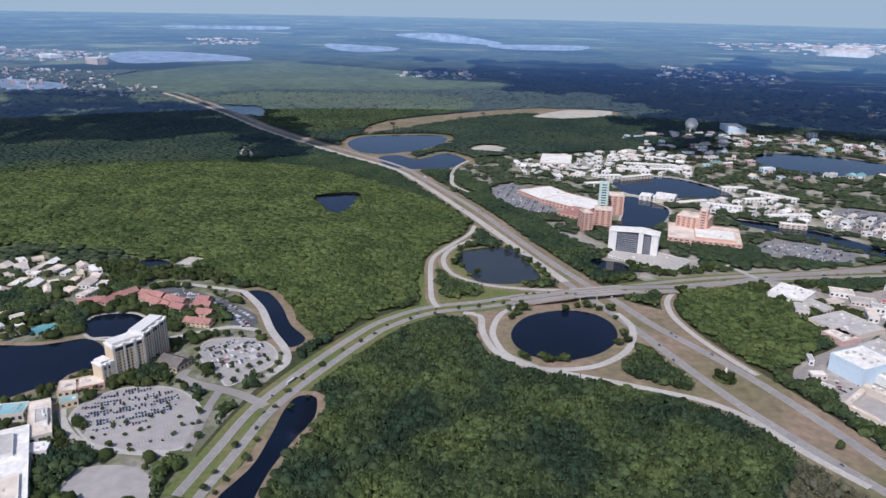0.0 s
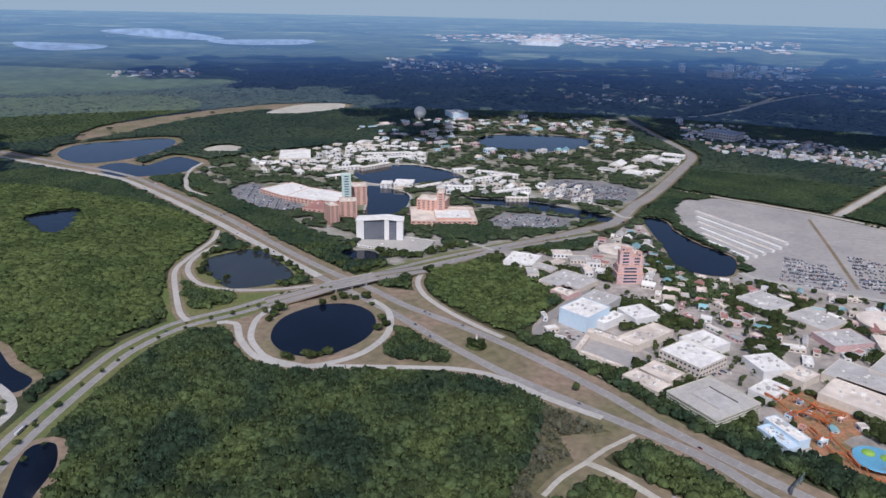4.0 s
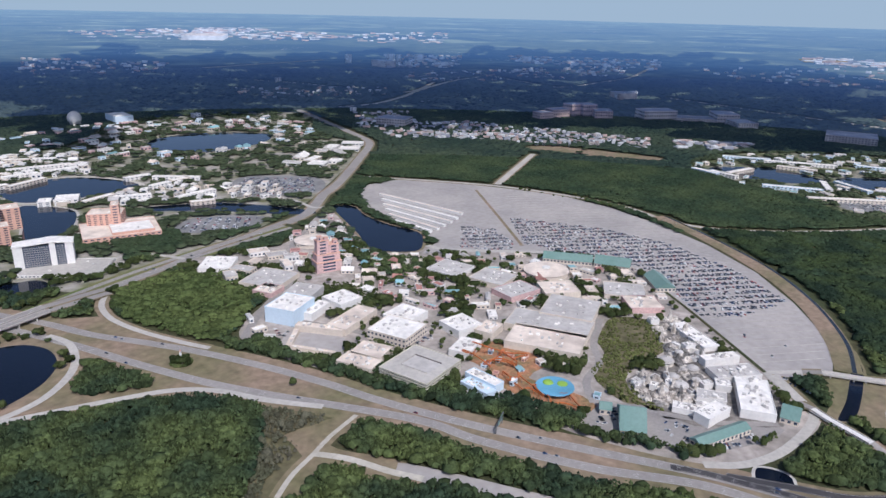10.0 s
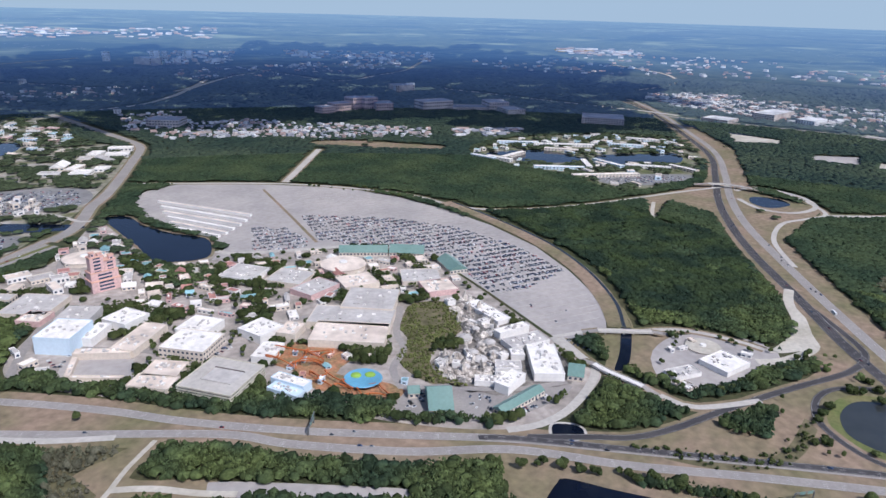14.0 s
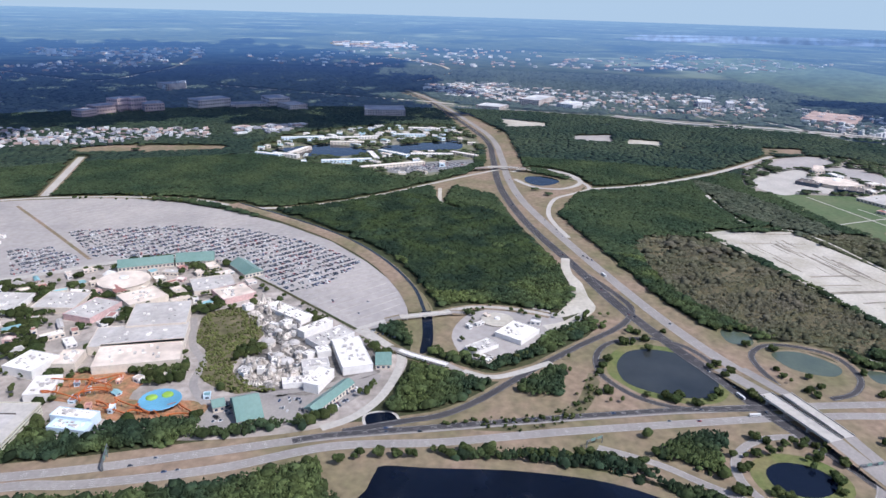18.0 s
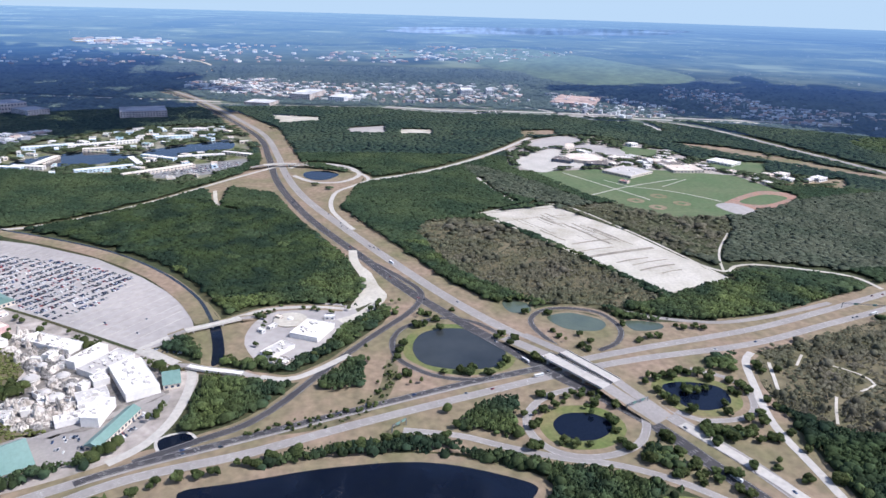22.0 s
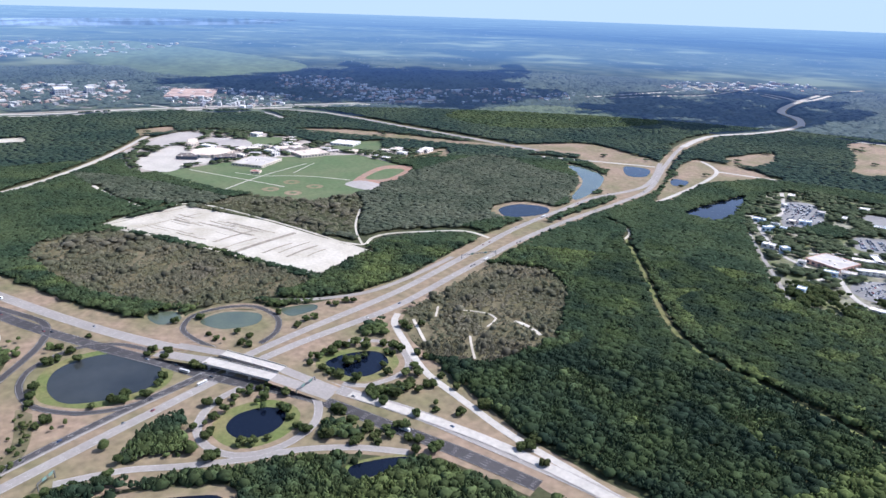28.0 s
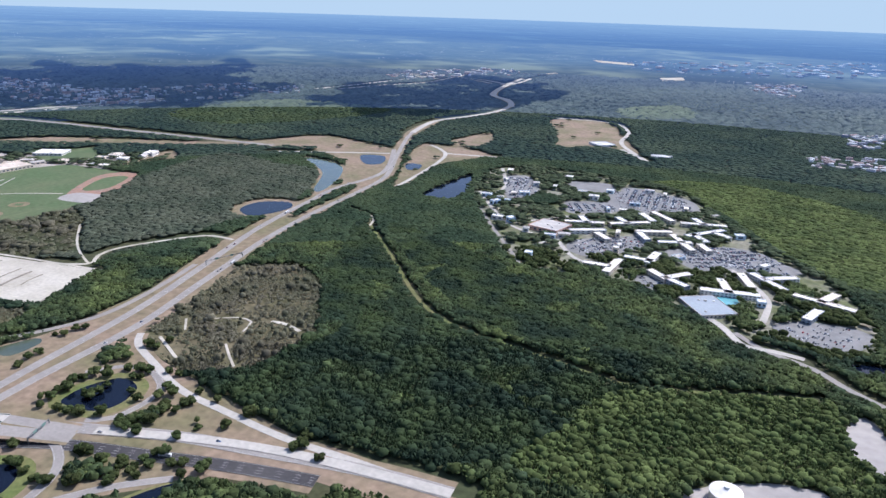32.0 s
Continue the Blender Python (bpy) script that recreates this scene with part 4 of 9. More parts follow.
# park halls and stages
for pts, h, wall, roof, label in (
    ([(453.9, 726.0), (470.5, 686.0), (515.4, 711.8)], 21, "paleblue", "white_roof", "tall pale blue windowless show hall"),
    ([(504.7, 759.1), (524.5, 722.2), (552.3, 759.4)], 15, "grey_roof", "grey_roof", "tall grey windowless show hall"),
    ([(496.1, 683.9), (537.5, 698.5), (541.5, 718.1)], 12, "white", "white_roof", "long white roofed stage building"),
    ([(538.6, 717.5), (539.5, 677.9), (577.7, 700.7)], 14, "white", "white_roof", "white roofed stage building on paved ground"),
    ([(492.1, 649.5), (500.3, 620.5), (562.3, 668.4)], 10, "beige", "tan_roof", "long tan roofed workshop on paved ground"),
    ([(515.5, 598.4), (529.6, 544.1), (576.9, 565.6)], 14, "beige", "white_roof", "white roofed office block with a courtyard"),
    ([(562.1, 620.2), (569.0, 579.6), (613.3, 578.6)], 12, "white", "white_roof", "white roofed hall with stepped roof"),
    ([(600.1, 555.5), (594.6, 516.6), (636.0, 531.0)], 12, "white", "white_roof", "white roofed theatre on paved ground"),
    ([(464.0, 676.0), (496.4, 622.2), (507.0, 628.0)], 9, "beige", "tan_roof", "long tan roofed wing behind a service court"),
    ([(462.0, 674.0), (428.0, 644.0), (431.0, 638.0)], 6, "beige", "tan_roof", "narrow side wing of a service court"),
    ([(428.0, 643.0), (456.0, 588.5), (460.5, 591.5)], 5, "beige", "tan_roof", "low front wing of a service court"),
    ([(466.5, 573.4), (480.8, 536.6), (509.8, 557.6)], 8, "beige", "tan_roof", "low store with a tan gravel roof"),
    ([(443.8, 569.5), (457.7, 525.1), (481.7, 540.1)], 8, "beige", "tan_roof", "low store with a tan gravel roof"),
    ([(552.9, 495.9), (560.4, 471.4), (596.2, 487.7)], 10, "white", "white_roof", "plain white roofed shed on paved ground"),
    ([(509.2, 438.2), (508.8, 399.4), (524.0, 404.0)], 8, "paleblue", "paleblue", "pale blue ride building with a stepped roof"),
    ([(524.5, 445.0), (524.3, 402.0), (539.0, 407.0)], 11, "paleblue", "white_roof", "raised white roof of the ride building"),
    ([(616.2, 463.1), (650.9, 378.5), (701.9, 398.1)], 11, "beige", "tan_roof", "broad cream show hall on paved ground"),
    ([(656.8, 494.9), (693.2, 395.5), (741.7, 419.5)], 11, "beige", "grey_roof", "broad grey roofed hall with pinkish trim"),
    ([(712.8, 480.8), (737.8, 415.5), (799.9, 448.6)], 13, "beige", "grey_roof", "broad grey roofed hall on paved ground"),
    ([(615.6, 509.3), (621.3, 485.8), (652.6, 500.8)], 10, "beige", "tan_roof", "small tan roofed building on paved ground"),
    ([(666.2, 196.5), (681.4, 166.1), (746.2, 196.4)], 11, "white", "white_roof", "tall white show building behind the rocks"),
    ([(626.5, 228.1), (623.5, 211.1), (662.6, 216.4)], 12, "white", "white_roof", "white service building behind the park"),
    ([(731.3, 540.6), (787.9, 531.5), (802.2, 571.6)], 9, "pink", "grey_roof", "pink street building with grey roof"),
    ([(778.0, 515.1), (819.6, 483.5), (854.4, 514.4)], 9, "beige", "tan_roof", "tan roofed street building on paved ground"),
    ([(837.8, 455.9), (869.8, 407.4), (911.3, 437.4)], 9, "beige", "grey_roof", "broad hall with a grey roof"),
    ([(820.2, 405.1), (853.8, 372.7), (889.2, 398.3)], 9, "pink", "tan_roof", "pinkish terrace building on paved ground"),
    ([(728.1, 704.6), (735.7, 651.1), (786.4, 683.2)], 9, "white", "grey_roof", "grey roofed entrance hall on paved ground"),
    ([(747.1, 634.0), (756.5, 579.1), (805.1, 610.4)], 9, "beige", "grey_roof", "grey roofed shop building on paved ground"),
    ([(494.1, 854.1), (520.0, 797.3), (567.5, 850.7)], 8, "beige", "grey_roof", "low grey roofed service building"),
    ([(491.5, 814.5), (502.6, 784.5), (525.0, 813.6)], 8, "pink", "tan_roof", "low pinkish store with tan roof"),
    ([(480.3, 945.9), (515.0, 911.6), (564.3, 935.2)], 8, "white", "white_roof", "low white roofed depot"),
    ([(796.4, 38.0), (777.6, 4.9), (819.9, -10.5)], 7, "white", "white_roof", "white roofed works shed on paved ground"),
    ([(753.7, 70.9), (740.1, 55.8), (778.7, 44.0)], 5, "white", "grey_roof", "white works building with grey roof"),
    ([(727.2, 55.7), (718.4, 40.0), (736.8, 36.6)], 4, "beige", "dark_roof", "low works building with dark roof"),
):
    building(pts, h if h > 14 else h * 0.86, wall, roof, label, floors=2 if "office" in label else 0, units=30 if "behind the rocks" in label else 14)
# green metal roofs
for pts in ([(550.4, 268.1), (563.7, 246.9), (606.5, 268.0)], [(581.0, 200.1), (643.3, 177.4), (651.9, 189.6)], [(686.3, 164.3), (689.9, 147.3), (718.1, 156.4)], [(955.9, 457.7), (917.0, 416.1), (950.7, 409.8)],
            [(944.1, 538.7), (965.4, 487.1), (994.6, 504.5)], [(569.5, 301.8), (575.8, 291.8), (590.1, 299.4)], [(903.4, 609.4), (942.6, 541.0), (967.2, 555.4)]):
    building(pts, 6.5, "beige", "teal_roof", "shed with a dull green metal gable roof", floors=1, gable=True)

# multi-storey car park
M["garage_cream"] = material("cream_concrete", (0.62, 0.58, 0.47), vary=0.1, second=(0.56, 0.52, 0.42))


def garage(pts, h, levels):
    a, u, v, w, d = frame_of(*pts)
    ob = tagged(new("parking_garage", None), "open concrete parking garage with bare top deck", "garage")
    for k in range(levels):
        z = 0.4 + (h - 0.4) * k / (levels - 1)
        bm = bmesh.new()
        block(bm, a, u, v, 0, w, 0, d, z - 0.35, z)
        part("deck", finish(bm), M["concrete"], ob)
        for x0, x1, y0, y1 in ((0, w, -0.3, -0.004), (0, w, d + 0.004, d + 0.3), (-0.3, -0.004, 0, d), (w + 0.004, w + 0.3, 0, d)):
            bm = bmesh.new()
            block(bm, a, u, v, x0, x1, y0, y1, z - 0.4, z + 1.1)
            part("parapet", finish(bm), M["garage_cream"], ob)
    for i in range(7):
        for j in range(5):
            bm = bmesh.new()
            x, y = 1 + (w - 2.8) * i / 6, 1 + (d - 2.8) * j / 4
            block(bm, a, u, v, x, x + 0.8, y, y + 0.8, 0.05, h - 0.36)
            part("column", finish(bm), M["concrete"], ob)
    bm = bmesh.new()
    block(bm, a, u, v, w * 0.24, w * 0.8, d * 0.3, d * 0.7, h + 0.004, h + 0.05)
    part("ramp_deck", finish(bm), M["grey_roof"], ob)
    for x0, x1, y0, y1 in ((0.24, 0.8, 0.29, 0.3), (0.24, 0.8, 0.7, 0.71), (0.235, 0.24, 0.29, 0.71)):
        bm = bmesh.new()
        block(bm, a, u, v, w * x0, w * x1, d * y0, d * y1, h + 0.06, h + 1.3)
        part("ramp_wall", finish(bm), M["dark_roof" if y1 > 0.7 and y0 > 0.5 else "concrete"], ob)
    stamp_area([a, a + u * w, a + u * w + v * d, a + v * d], 1)


garage([(460.6, 515.2), (470.6, 452.0), (534.0, 482.0)], 13, 5)

# hotel tower beside the lagoon: two wings and a lower end block
def hotel():
    p, q, r = [(-346, 673), (-323, 699), (-315, 743)]
    e = [(-354, 661)][0]
    ob = tagged(new("hotel_tower", None), "tall cream hotel of two wings with rows of dark windows", "hotel")
    for (s, t, depth, h) in ((p, q, 20, 38), (q, r, 20, 42), (e, p, 18, 22)):
        s, t = Vector(s), Vector(t)
        away = Vector((s + t) / 2).normalized()
        a, u, v, w, d = frame_of(s, t, (s + t) / 2 + away * depth)
        d = depth
        bm = bmesh.new()
        block(bm, a, u, v, 0, w - 0.01, 0, d, 0.1, h)
        shell = part("wall", finish(bm), M["cream"], ob)
        bm = bmesh.new()
        block(bm, a, u, v, -0.8, w + 0.8, -0.8, d + 0.8, h + 0.004, h + 1.2)
        part("cornice", finish(bm), M["white"], ob)
        bm = bmesh.new()
        block(bm, a, u, v, 1.5, w - 1.5, 3, d - 1.5, h + 1.21, h + 4.5)
        part("roof_house", finish(bm), M["white"], ob)
        # flat dark strips stand in for the shaded recess under the cornice
        for x0, x1, y0, y1 in ((1.0, w - 1.0, -0.1, -0.004), (w + 0.004, w + 0.1, 1.0, d - 1.0)):
            bm = bmesh.new()
            block(bm, a, u, v, x0, x1, y0, y1, h - 4.4, h - 0.8)
            part("arcade", finish(bm), M["glass"], ob)
        bm = bmesh.new()
        block(bm, a, u, v, -1.2, w + 0.6, -1.4, -0.51, 0.1, 4.0)
        part("plinth", finish(bm), M["coral"], ob)
        for x in (0.0, w * 0.33, w * 0.66, w - 2.4):
            bm = bmesh.new()
            block(bm, a, u, v, x, x + 2.4, -0.9, -0.502, 4.01, h - 0.02)
            part("stair_bay", finish(bm), M["beige"], ob)
            bm = bmesh.new()
            block(bm, a, u, v, x - 0.3, x + 2.7, -1.2, 2.5, h + 1.21, h + 3.2)
            part("turret", finish(bm), M["white"], ob)
        cols, rows_n = int(w / 4.2), int(h / 3.6) - 1
        for k in range(cols):
            if k % 3 == 2:
                bm = bmesh.new()
                x = (k + 1.0) * w / cols
                block(bm, a, u, v, x - 0.5, x + 0.5, -0.5, -0.004, 0.1, h - 0.01)
                part("pier", finish(bm), M["white"], ob)
            for j in range(rows_n):
                bm = bmesh.new()
                x, z = (k + 0.28) * w / cols, 4.2 + j * 3.6
                block(bm, a, u, v, x, x + 1.9, -0.12, -0.004, z, z + 2.0)
                part("window", finish(bm), M["glass"], shell)
        for k in range(int(d / 4.5)):
            for j in range(rows_n):
                bm = bmesh.new()
                y, z = (k + 0.3) * 4.5, 4.2 + j * 3.6
                block(bm, a, u, v, w + 0.004, w + 0.12, y, y + 1.8, z, z + 2.0)
                part("window", finish(bm), M["glass"], shell)
        stamp_area([a, a + u * w, a + u * w + v * d, a + v * d], 1)


hotel()
building([(-314.1, 701.9), (-287.0, 689.9), (-288.1, 716.3)], 7, "cream", "dark_roof", "entrance canopy with a dark pitched roof", 1, 0, gable=True)
for pts, h, wall, roof, label in (
    ([(-318.7, 454.1), (-380.5, 568.7), (-444.9, 568.7)], 12, "white", "white_roof", "large convention hall with a white roof"),
    ([(-354.9, 559.5), (-387.2, 619.0), (-409.5, 618.3)], 10, "beige", "tan_roof", "tan roofed convention wing on paved ground"),
    ([(-368.1, 520.7), (-384.6, 551.1), (-418.0, 552.0)], 15, "white", "grey_roof", "raised grey roof of the convention hall"),
    ([(-330.7, 463.3), (-347.4, 494.3), (-373.4, 495.2)], 14, "white", "tan_roof", "raised tan roof of the convention hall"),
    ([(-366.4, 574.2), (-379.3, 598.6), (-391.2, 598.2)], 13, "white", "grey_roof", "raised grey roof of the convention wing"),
    ([(-358.0, 535.4), (-349.4, 538.2), (-354.4, 547.5)], 6, "white", "grey_roof", "small loading shed on paved ground"),
    ([(-429.2, 585.3), (-400.6, 592.2), (-409.8, 612.5)], 9, "beige", "aqua", "hall with an aqua metal roof"),
    ([(-366.6, 529.8), (-347.2, 534.5), (-355.4, 548.1)], 8, "white", "white_roof", "low white service wing on paved ground"),
    ([(-376.4, 613.6), (-361.7, 621.6), (-371.6, 630.0)], 7, "cream", "aqua", "pavilion with an aqua roof"),
    ([(-390.3, 634.9), (-373.1, 641.1), (-386.2, 661.7)], 7, "cream", "tan_roof", "cream waterfront wing on paved ground"),
    ([(-374.2, 643.4), (-350.5, 655.8), (-363.3, 674.6)], 7, "coral", "tan_roof", "coral waterfront wing on paved ground"),
):
    building(pts, h, wall, roof, label, 1, 4)
for k, pts in enumerate(([(-483, 869), (-451, 880)], [(-451, 867), (-438, 898)], [(-443, 890), (-424, 915)], [(-412, 906), (-377, 895)], [(-391, 883), (-357, 863)], [(-327, 870), (-304, 868)], [(-315, 845), (-294, 841)], [(-321, 819), (-286, 812)], [(-405, 894), (-372, 867)], [(-372, 890), (-340, 876)], [(-329, 888), (-311, 885)], [(-357, 867), (-335, 855)])):
    building(pts, 6.5, "cream", "red_roof", "guest lodge with a red tiled gable roof", 2, 0, depth=16, gable=True, name="guest_lodge", group="red-roofed lodges")

# white tower with a dark glass front
def glass_tower():
    a, u, v, w, d = frame_of([(288, 1132)][0], [(363, 1102)][0], [(393, 1179)][0])
    d = 26
    ob = tagged(new("glass_tower", None), "white hotel tower with a curved dark glass front", "hotel")
    for x0, x1, h in ((0, w * 0.16, 37), (w * 0.6, w * 0.7, 40), (w * 0.86, w, 37)):
        bm = bmesh.new()
        block(bm, a, u, v, x0, x1, -1, d, 0.1, h)
        part("wall", finish(bm), M["white"], ob)
    for x0, x1 in ((w * 0.16, w * 0.6), (w * 0.7, w * 0.86)):
        bm = bmesh.new()
        block(bm, a, u, v, x0 + 0.01, x1 - 0.01, 0.6, d - 0.2, 3, 37)
        pane = part("glass_wall", finish(bm), M["glass"], ob)
        n = int((x1 - x0) / 3.2)
        for k in range(1, n):
            bm = bmesh.new()
            block(bm, a, u, v, x0 + (x1 - x0) * k / n - 0.15, x0 + (x1 - x0) * k / n + 0.15, 0.2, 0.59, 3, 37)
            part("mullion", finish(bm), M["grey_roof"], pane)
        for k in range(1, 10):
            bm = bmesh.new()
            block(bm, a, u, v, x0 + 0.02, x1 - 0.02, 0.3, 0.585, 3 + k * 3.4, 3.5 + k * 3.4)
            part("floor_band", finish(bm), M["grey_roof"], pane)
    bm = bmesh.new()
    q = []
    for x, z in ((-1, 37.01), (w * 0.65, 41), (w + 1, 37.01)):
        for y, zz in ((-2, 0), (d + 1, 0), (d + 1, 1.8), (-2, 1.8)):
            p = a + u * x + v * y
            q.append(bm.verts.new((p.x, p.y, z + zz)))
    for s in (0, 4):
        for k in range(4):
            bm.faces.new((q[s + k], q[s + (k + 1) % 4], q[s + 4 + (k + 1) % 4], q[s + 4 + k]))
    bm.faces.new(q[0:4]), bm.faces.new(q[8:12])
    part("roof", finish(bm), M["white_roof"], ob)
    stamp_area([a, a + u * w, a + u * w + v * d, a + v * d], 1)


glass_tower()
building([(279.6, 1104.0), (368.7, 1027.8), (402.9, 1092.0)], 4, "white", "concrete", "low paved podium of the glass tower", 1, 4)
# resort blocks
for pts, h, wall, roof, label, fl in (
    ([(310.5, 1326.7), (327.9, 1323.6), (332.8, 1342.1)], 72, "palegreen", "palegreen", "tall slab tower with pale green walls", 14),
    ([(264.8, 1230.7), (282.5, 1234.2), (287.3, 1265.3)], 38, "coral", "tan_roof", "coral hotel block with square windows", 9),
    ([(334.5, 1362.1), (368.6, 1355.8), (378.0, 1392.5)], 38, "coral", "tan_roof", "coral hotel block with square windows", 9),
    ([(289.7, 1263.5), (321.9, 1256.5), (328.6, 1288.4)], 36, "coral", "tan_roof", "coral hotel block with square windows", 9),
    ([(174.1, 1514.6), (215.2, 1435.5), (264.9, 1524.2)], 9, "coral", "white_roof", "coral convention hall with a pale roof", 2),
    ([(215.2, 1435.5), (294.0, 1350.9), (322.1, 1444.0)], 10, "coral", "white_roof", "coral convention hall with a white roof", 2),
    ([(231.8, 1333.6), (279.6, 1293.5), (298.3, 1362.5)], 10, "coral", "red_roof", "low coral hotel wing on paved ground", 2),
    ([(442.8, 1260.0), (490.3, 1227.9), (504.5, 1268.6)], 30, "coral", "tan_roof", "coral hotel with a turquoise wave pattern", 9),
    ([(473.3, 1227.9), (485.9, 1221.9), (497.3, 1250.1)], 48, "coral", "tan_roof", "narrow coral hotel tower on paved ground", 10),
    ([(406.5, 1186.8), (524.9, 1148.7), (555.7, 1242.4)], 10, "coral", "tan_roof", "broad low coral hotel wing", 2),
    ([(452.4, 1177.5), (517.6, 1157.9), (536.5, 1213.1)], 14, "coral", "white_roof", "convention hall with a white roof", 1),
    ([(461.2, 1466.8), (499.9, 1448.5), (511.8, 1489.3)], 12, "white", "white_roof", "white lakeside pavilion on paved ground", 2),
    ([(433.7, 1479.8), (455.7, 1469.4), (465.4, 1499.3)], 10, "white", "white_roof", "white lakeside hotel wing", 3),
):
    building(pts, h, wall, roof, label, fl, 3)
building([(966.2, 2360.7), (1024.0, 2356.5), (1070.0, 2450.0)], 24, "paleblue", "white_roof", "huge pale blue windowless hall", 0, 2)

# geodesic ball
def geodesic():
    p = Vector([(850, 2390)][0])
    ob = tagged(new("geodesic_sphere", None), "large silver faceted ball on three legs", "landmark")
    bm = bmesh.new()
    bmesh.ops.create_icosphere(bm, subdivisions=4, radius=21, matrix=Matrix.Translation((p.x, p.y, 29)))
    part("ball", bm, M["white"], ob)
    for k in range(3):
        a = k * 2.094
        bm = bmesh.new()
        bmesh.ops.create_cone(bm, cap_ends=True, segments=8, radius1=4, radius2=2.5, depth=18, matrix=Matrix.Translation((p.x + 15 * math.cos(a), p.y + 15 * math.sin(a), 9)))
        part("leg", bm, M["concrete"], ob)


geodesic()

# pink theme tower
def pink_tower():
    a, u, v, w, d = frame_of((606, 816), (644, 804), (660, 826))
    ob = tagged(new("theme_tower", None), "weathered pink tower with stepped towers and a red crown", "tower")
    for x0, x1, y0, y1, h in ((0, 1, 0, 0.95, 16), (0.03, 0.97, 0.1, 0.85, 28), (0.06, 0.52, 0.14, 0.62, 50), (0.54, 0.94, 0.2, 0.7, 42), (0.1, 0.24, 0.16, 0.34, 57), (0.36, 0.5, 0.18, 0.36, 54), (0.74, 0.9, 0.25, 0.45, 48), (0.3, 0.6, 0.62, 0.8, 36)):
        bm = bmesh.new()
        block(bm, a, u, v, w * x0, w * x1, d * y0, d * y1, 0.1 + x0, h)
        shell = part("wall", finish(bm), M["pink"], ob)
        bm = bmesh.new()
        block(bm, a, u, v, w * x0 - 0.6, w * x1 + 0.6, d * y0 - 0.6, d * y1 + 0.6, h + 0.004, h + 1.4)
        part("cornice", finish(bm), M["coral"], shell)
        for k in range(int(h / 5)):
            bm = bmesh.new()
            block(bm, a, u, v, w * (x0 + 0.25 * (x1 - x0)), w * (x0 + 0.75 * (x1 - x0)), d * y0 - 0.15, d * y0 - 0.004, 3 + k * 5, 5.5 + k * 5)
            part("window_band", finish(bm), M["glass"], shell)["kind"] = "stuff"
    stamp_area([a, a + u * w, a + u * w + v * d, a + v * d], 1)


pink_tower()

# guest blocks of the resorts: long bars under white roofs
def bars(rows, depth, h, walls, roof, label, group, floors=3):
    for k, pts in enumerate(rows):
        building(pts, h, walls[k % len(walls)], roof, label, floors, 1, depth=depth, name="guest_block", category="apartment block", group=group)


bars(([(401.8, -1258.0), (332.5, -1286.9)], [(385.9, -1306.3), (358.3, -1269.4)], [(375.0, -1206.0), (318.0, -1244.4)], [(329.0, -1220.3), (297.1, -1189.8)], [(322.2, -1289.4), (259.1, -1341.4)], [(321.9, -1340.5), (292.6, -1309.5)],
      [(288.8, -1397.3), (254.3, -1353.8)], [(272.2, -1423.8), (221.1, -1376.4)], [(268.6, -1269.3), (208.4, -1301.5)], [(263.2, -1268.8), (235.9, -1226.8)], [(218.1, -1227.2), (164.8, -1255.1)], [(205.5, -1286.9), (181.1, -1248.1)],
      [(182.8, -1246.9), (154.3, -1210.7)], [(181.1, -1291.1), (126.1, -1369.6)], [(174.7, -1311.7), (141.9, -1274.1)], [(152.4, -1255.8), (129.4, -1223.6)], [(206.4, -1372.6), (125.2, -1400.7)], [(190.4, -1420.8), (164.0, -1383.3)],
      [(142.9, -1345.6), (110.1, -1322.6)], [(298.7, -1051.8), (254.4, -1055.7)], [(254.8, -1025.3), (252.3, -1098.5)], [(249.6, -1116.8), (197.1, -1118.4)], [(209.3, -1104.0), (204.9, -1166.8)], [(198.0, -1074.2), (164.3, -1046.6)],
      [(170.6, -1048.2), (139.0, -1091.7)], [(162.1, -1048.0), (132.4, -1031.6)], [(114.1, -1032.9), (33.9, -1053.5)], [(94.9, -1094.3), (73.8, -1038.1)], [(71.5, -1138.5), (47.4, -1081.0)], [(55.9, -1148.6), (2.2, -1096.9)],
      [(37.6, -1128.5), (-9.6, -1164.8)], [(-8.3, -1085.6), (-88.6, -1064.7)], [(-44.1, -1073.8), (-64.6, -1121.6)], [(-29.0, -996.2), (-44.2, -1043.3)]), 13, 7, ("beige", "resort_grey", "white", "beige"), "white_roof",
     "three-storey resort block with a white flat roof", "white resort blocks", 2)
bars(([(1762.9, 743.2), (1743.7, 669.5)], [(1767.8, 698.7), (1750.4, 624.3)], [(1771.6, 656.3), (1873.7, 634.0)], [(1705.9, 547.1), (1760.0, 429.3)], [(1855.7, 458.1), (1775.4, 419.1)], [(1659.5, 432.3), (1761.1, 291.6)], [(1881.7, 434.8), (1828.4, 346.5)],
      [(1854.8, 343.7), (1880.2, 231.8)], [(1914.4, 239.8), (1875.1, 164.6)], [(1983.2, 756.5), (2036.2, 642.5)], [(2007.8, 650.3), (2087.7, 487.4)], [(1959.9, 600.2), (1980.7, 504.7)], [(2135.9, 452.7), (2157.2, 352.9)], [(2270.2, 428.6), (2278.0, 325.6)]),
     15, 8, ("paleblue", "white", "beige"), "white_roof", "lakeside resort block with a white flat roof", "lakeside resort blocks", 2)
building([(137.7, -987.8), (96.3, -935.1), (94.4, -1020.4)], 5, "beige", "resort_grey", "resort lobby with a blue and grey roof", 1, 4)
building([(449.7, -1188.9), (390.2, -1178.5), (395.0, -1239.0)], 8, "coral", "grey_roof", "resort lobby with a grey roof", 1, 4)
